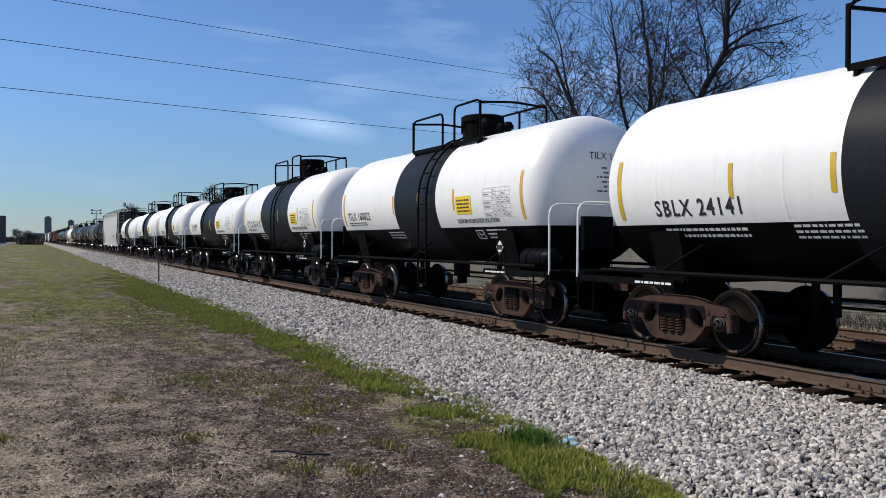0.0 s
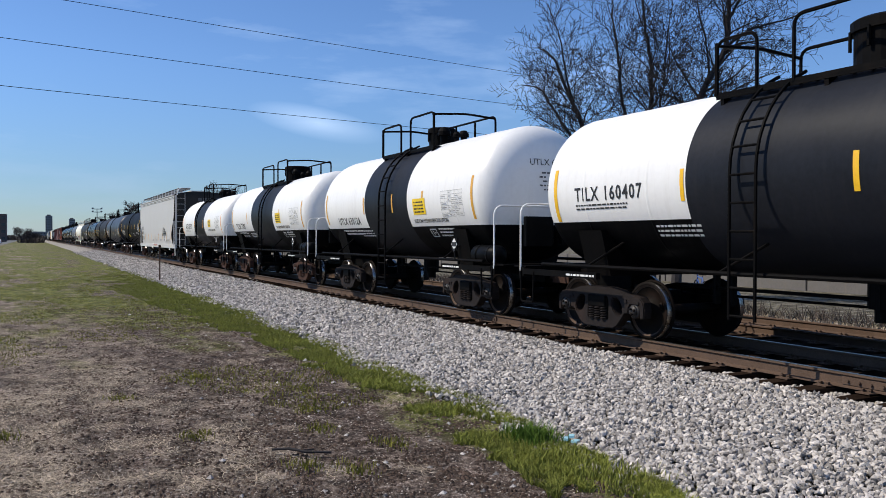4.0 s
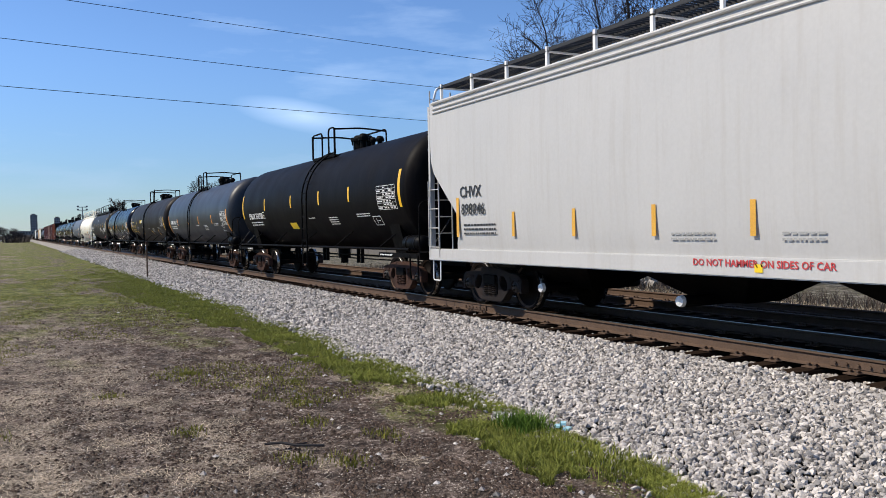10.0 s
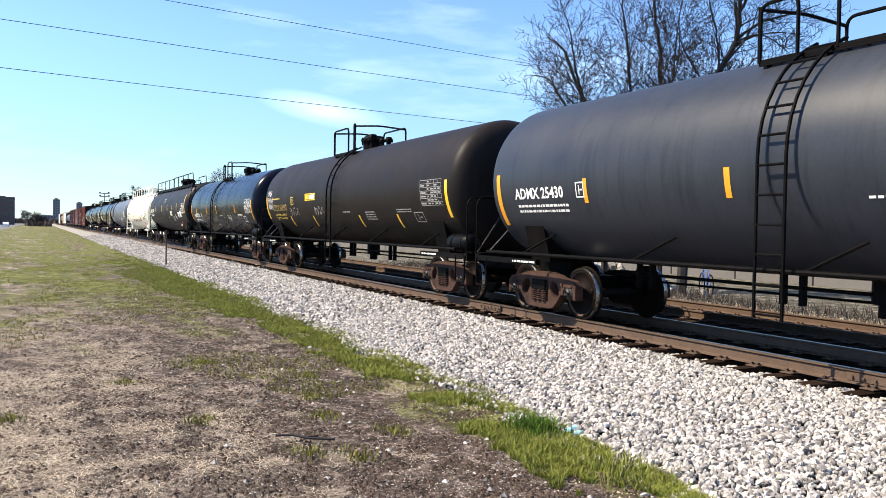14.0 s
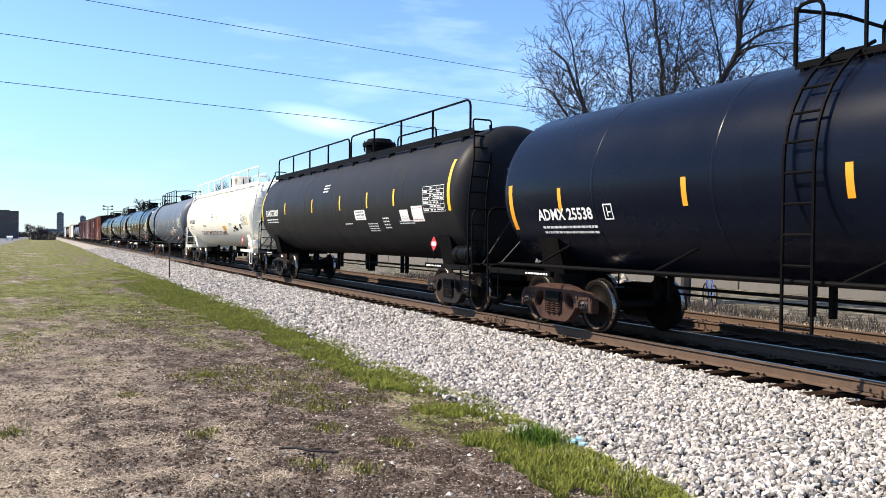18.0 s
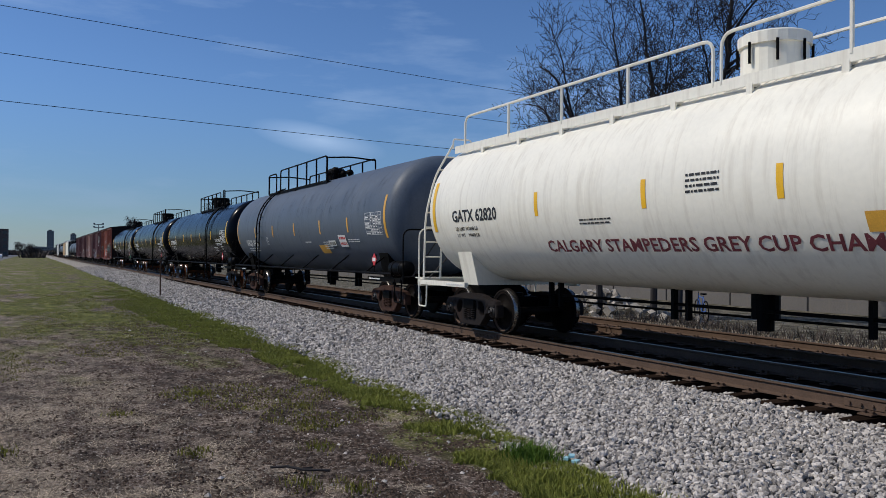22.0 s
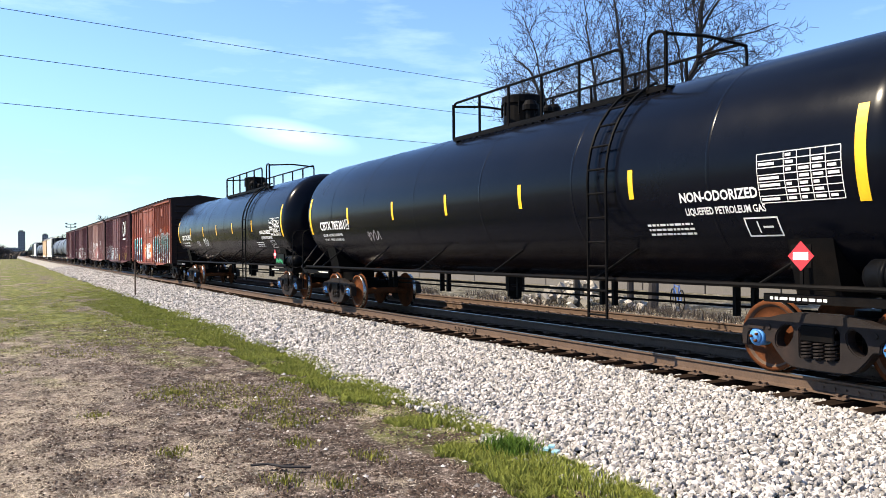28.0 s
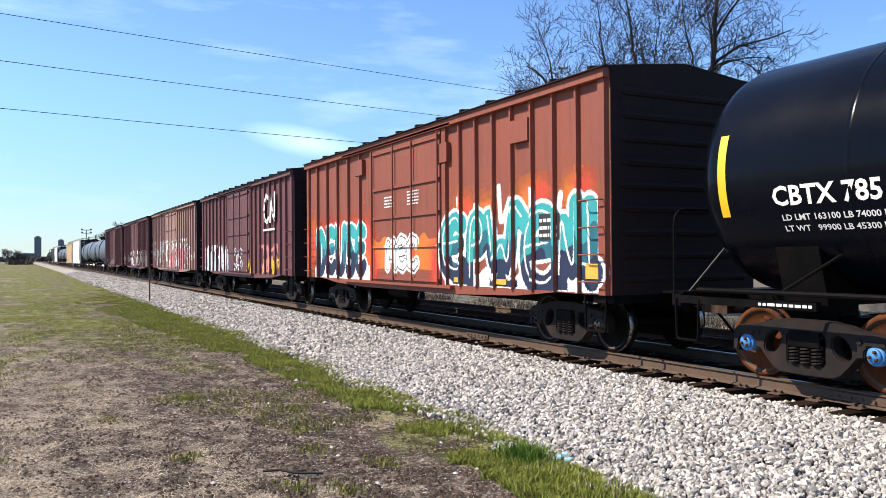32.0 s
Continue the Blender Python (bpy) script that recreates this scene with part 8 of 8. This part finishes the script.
def bicycle():
    top = group("bicycle", "blue bicycle standing by dead scrub", "bicycle")
    top.matrix_basis = pose(19.4, 19.6, 0, 0, 0, 60)
    blue = mat("blue_frame", (0.04, 0.10, 0.32), 0.4)
    for x in (-0.52, 0.52):
        bm = bmesh.new()
        pipe(bm, [(x + 0.33 * math.cos(k * math.pi / 12), 0, 0.34 + 0.33 * math.sin(k * math.pi / 12)) for k in range(25)], 0.02)
        w = part("wheel", bm, M_BLACK, top)
        bm = bmesh.new()
        for k in range(8):
            rod(bm, (x, 0, 0.34), (x + 0.32 * math.cos(k * math.pi / 4), 0, 0.34 + 0.32 * math.sin(k * math.pi / 4)), 0.004, 4)
        part("spokes", bm, M_TREAD, w)
    bm = bmesh.new()
    for a, b in (((-0.52, 0, 0.34), (-0.1, 0, 0.3)), ((-0.1, 0, 0.3), (-0.22, 0, 0.82)), ((-0.22, 0, 0.82), (-0.52, 0, 0.34)), ((-0.2, 0, 0.75), (0.36, 0, 0.8)), ((-0.1, 0, 0.3), (0.36, 0, 0.72)), ((0.34, 0, 0.88), (0.52, 0, 0.34))):
        rod(bm, a, b, 0.02)
    part("frame", bm, blue, top)
    bm = bmesh.new()
    rod(bm, (0.34, -0.28, 0.98), (0.34, 0.28, 0.98), 0.014)
    rod(bm, (0.34, 0, 0.86), (0.34, 0, 0.98), 0.014)
    part("handlebar", bm, M_TREAD, top)
    bm = bmesh.new()
    box(bm, -0.36, -0.07, 0.86, -0.10, 0.07, 0.91)
    part("saddle", bm, M_BLACK, top)


bicycle()


def distance():
    road = bmesh.new()
    box(road, -17, -60, -0.02, -7.0, 1500, 0.03)
    tagged(link("road", road, M_ASPHALT), "pale asphalt road running beside the railway", "road", kind="structure")
    glass = mat("dark_glass", (0.04, 0.05, 0.06), 0.2)

    def tower(x, y, w, d, h, material, floors, cols, label, roof=True):
        top = group("building", label, "building")
        top.location = (x, y, 0)
        bm = bmesh.new()
        box(bm, -w / 2, 0, 0, w / 2, d, h)
        part("wall", bm, material, top)
        for i in range(floors):
            for j in range(cols):
                bm = bmesh.new()
                xx, zz = -w / 2 + w * (j + 0.2) / cols, h * (i + 0.3) / floors
                box(bm, xx, -0.06, zz, xx + w * 0.6 / cols, 0.05, zz + h * 0.45 / floors)
                part("window", bm, glass, top)
        if roof:
            bm = bmesh.new()
            box(bm, -w * 0.3, d * 0.3, h, w * 0.25, d * 0.7, h + h * 0.06)
            box(bm, -w / 2 - 0.1, -0.1, h, w / 2 + 0.1, d + 0.1, h + 0.25)
            part("roof", bm, M_CONCRETE, top)
    brown = mat("brown_facade", (0.10, 0.075, 0.07), 0.8)
    slate = mat("slate_facade", (0.16, 0.18, 0.21), 0.8)
    tower(-17.5, 420, 15, 14, 12.5, brown, 4, 6, "brown office block far along the road")
    tower(27, 1500, 10.5, 14, 38, slate, 9, 3, "slim slate-grey tower block on the skyline")
    tower(62, 1500, 9, 12, 33, slate, 8, 3, "slim slate-grey tower block on the skyline")
    tower(10, 1300, 26, 12, 10, slate, 2, 7, "low grey block on the skyline")
    tower(86, 1500, 5, 5, 28, slate, 6, 1, "thin tower on the skyline")
    for k, (x, y, h) in enumerate(((17.5, 260, 10.5), (43, 1100, 24), (52, 1200, 20))):
        top = group("light_mast", "tall thin lighting mast on the skyline", "mast")
        top.location = (x, y, 0)
        bm = bmesh.new()
        lathe(bm, [(-0.2, 0.16 + 0.05 * k), (h, 0.10 + 0.05 * k)], "z", 8)
        part("pole", bm, M_GREY, top)
        if k == 0:
            for dz in (0, -0.9):
                bm = bmesh.new()
                box(bm, -1.3, -0.1, h + dz - 0.1, 1.3, 0.1, h + dz + 0.08)
                for xx in (-1.2, 1.2):
                    box(bm, xx - 0.25, -0.2, h + dz, xx + 0.25, 0.2, h + dz + 0.4)
                part("lamp_head", bm, M_GREY, top)
    # dark hedge rows at the horizon
    scatter("distant_woods", "low dark leafless woods along the horizon", "woods", M_SCRUB, 9000,
            lambda rr: (rr.uniform(-120, 260), rr.uniform(620, 820), 0), blade(1.5, 4.5, 0.9, 0.9), 31)
    scatter("roadside_brush", "dark leafless brush beside the road", "brush", M_SCRUB, 3000,
            lambda rr: (rr.gauss(0.5, 1.6) if rr.random() < 0.6 else rr.uniform(-34, -19), rr.uniform(330, 460), 0), blade(0.5, 2.4, 0.2, 1.3), 32)
    # a car on the road
    car = group("parked_car", "white car far along the road", "car")
    car.matrix_basis = pose(-9.5, 300, 0.03)
    bm = bmesh.new()
    prism(bm, [(-2.2, 0.3), (2.2, 0.3), (2.25, 0.8), (1.2, 0.95), (0.6, 1.45), (-1.3, 1.45), (-2.1, 0.95)], -0.85, 0.85)
    part("body", bm, M_WHITE, car)
    bm = bmesh.new()
    prism(bm, [(1.05, 0.98), (0.55, 1.40), (-1.25, 1.40), (-1.9, 0.98)], -0.87, 0.87)
    part("windows", bm, glass, car)
    for x in (-0.8, 0.8):
        for y in (-1.4, 1.4):
            bm = bmesh.new()
            lathe(bm, [(-0.1, 0.32), (0.1, 0.32)], "x", 16, None, (x, y, 0.32))
            part("wheel", bm, M_BLACK, car)


distance()


def rolled(t):
    """How far the train has come by t seconds."""
    k = min(int(t), 31)
    d = [x[1] for x in TRAIN_ROWS]
    a, b = (d[k - 1] if k else 2 * d[0] - d[1]), d[k]
    c_, e = d[k + 1], (d[k + 2] if k < 31 else 2 * d[32] - d[31])
    x = t - k
    return b + 0.5 * x * ((c_ - a) + x * ((2 * a - 5 * b + 4 * c_ - e) + x * (3 * (b - c_) + e - a)))


def motions():
    """The whole train rolls past at a steady pace; each car has its own keys, and its wheels turn."""
    for car, u in CARS:
        walk(car, [(t, pose(TRACK_X, u - d, RAIL)) for t, d in TRAIN_ROWS])
    turns = [(k / 15, math.degrees(rolled(k / 15) / 0.457) % 360) for k in range(481)]
    for w, y in WHEELSETS:
        if w.parent.parent.location.y < 380 - TRAIN_ROWS[-1][1]:
            walk(w, [(t, pose(0, y, 0.457, a)) for t, a in turns])


motions()
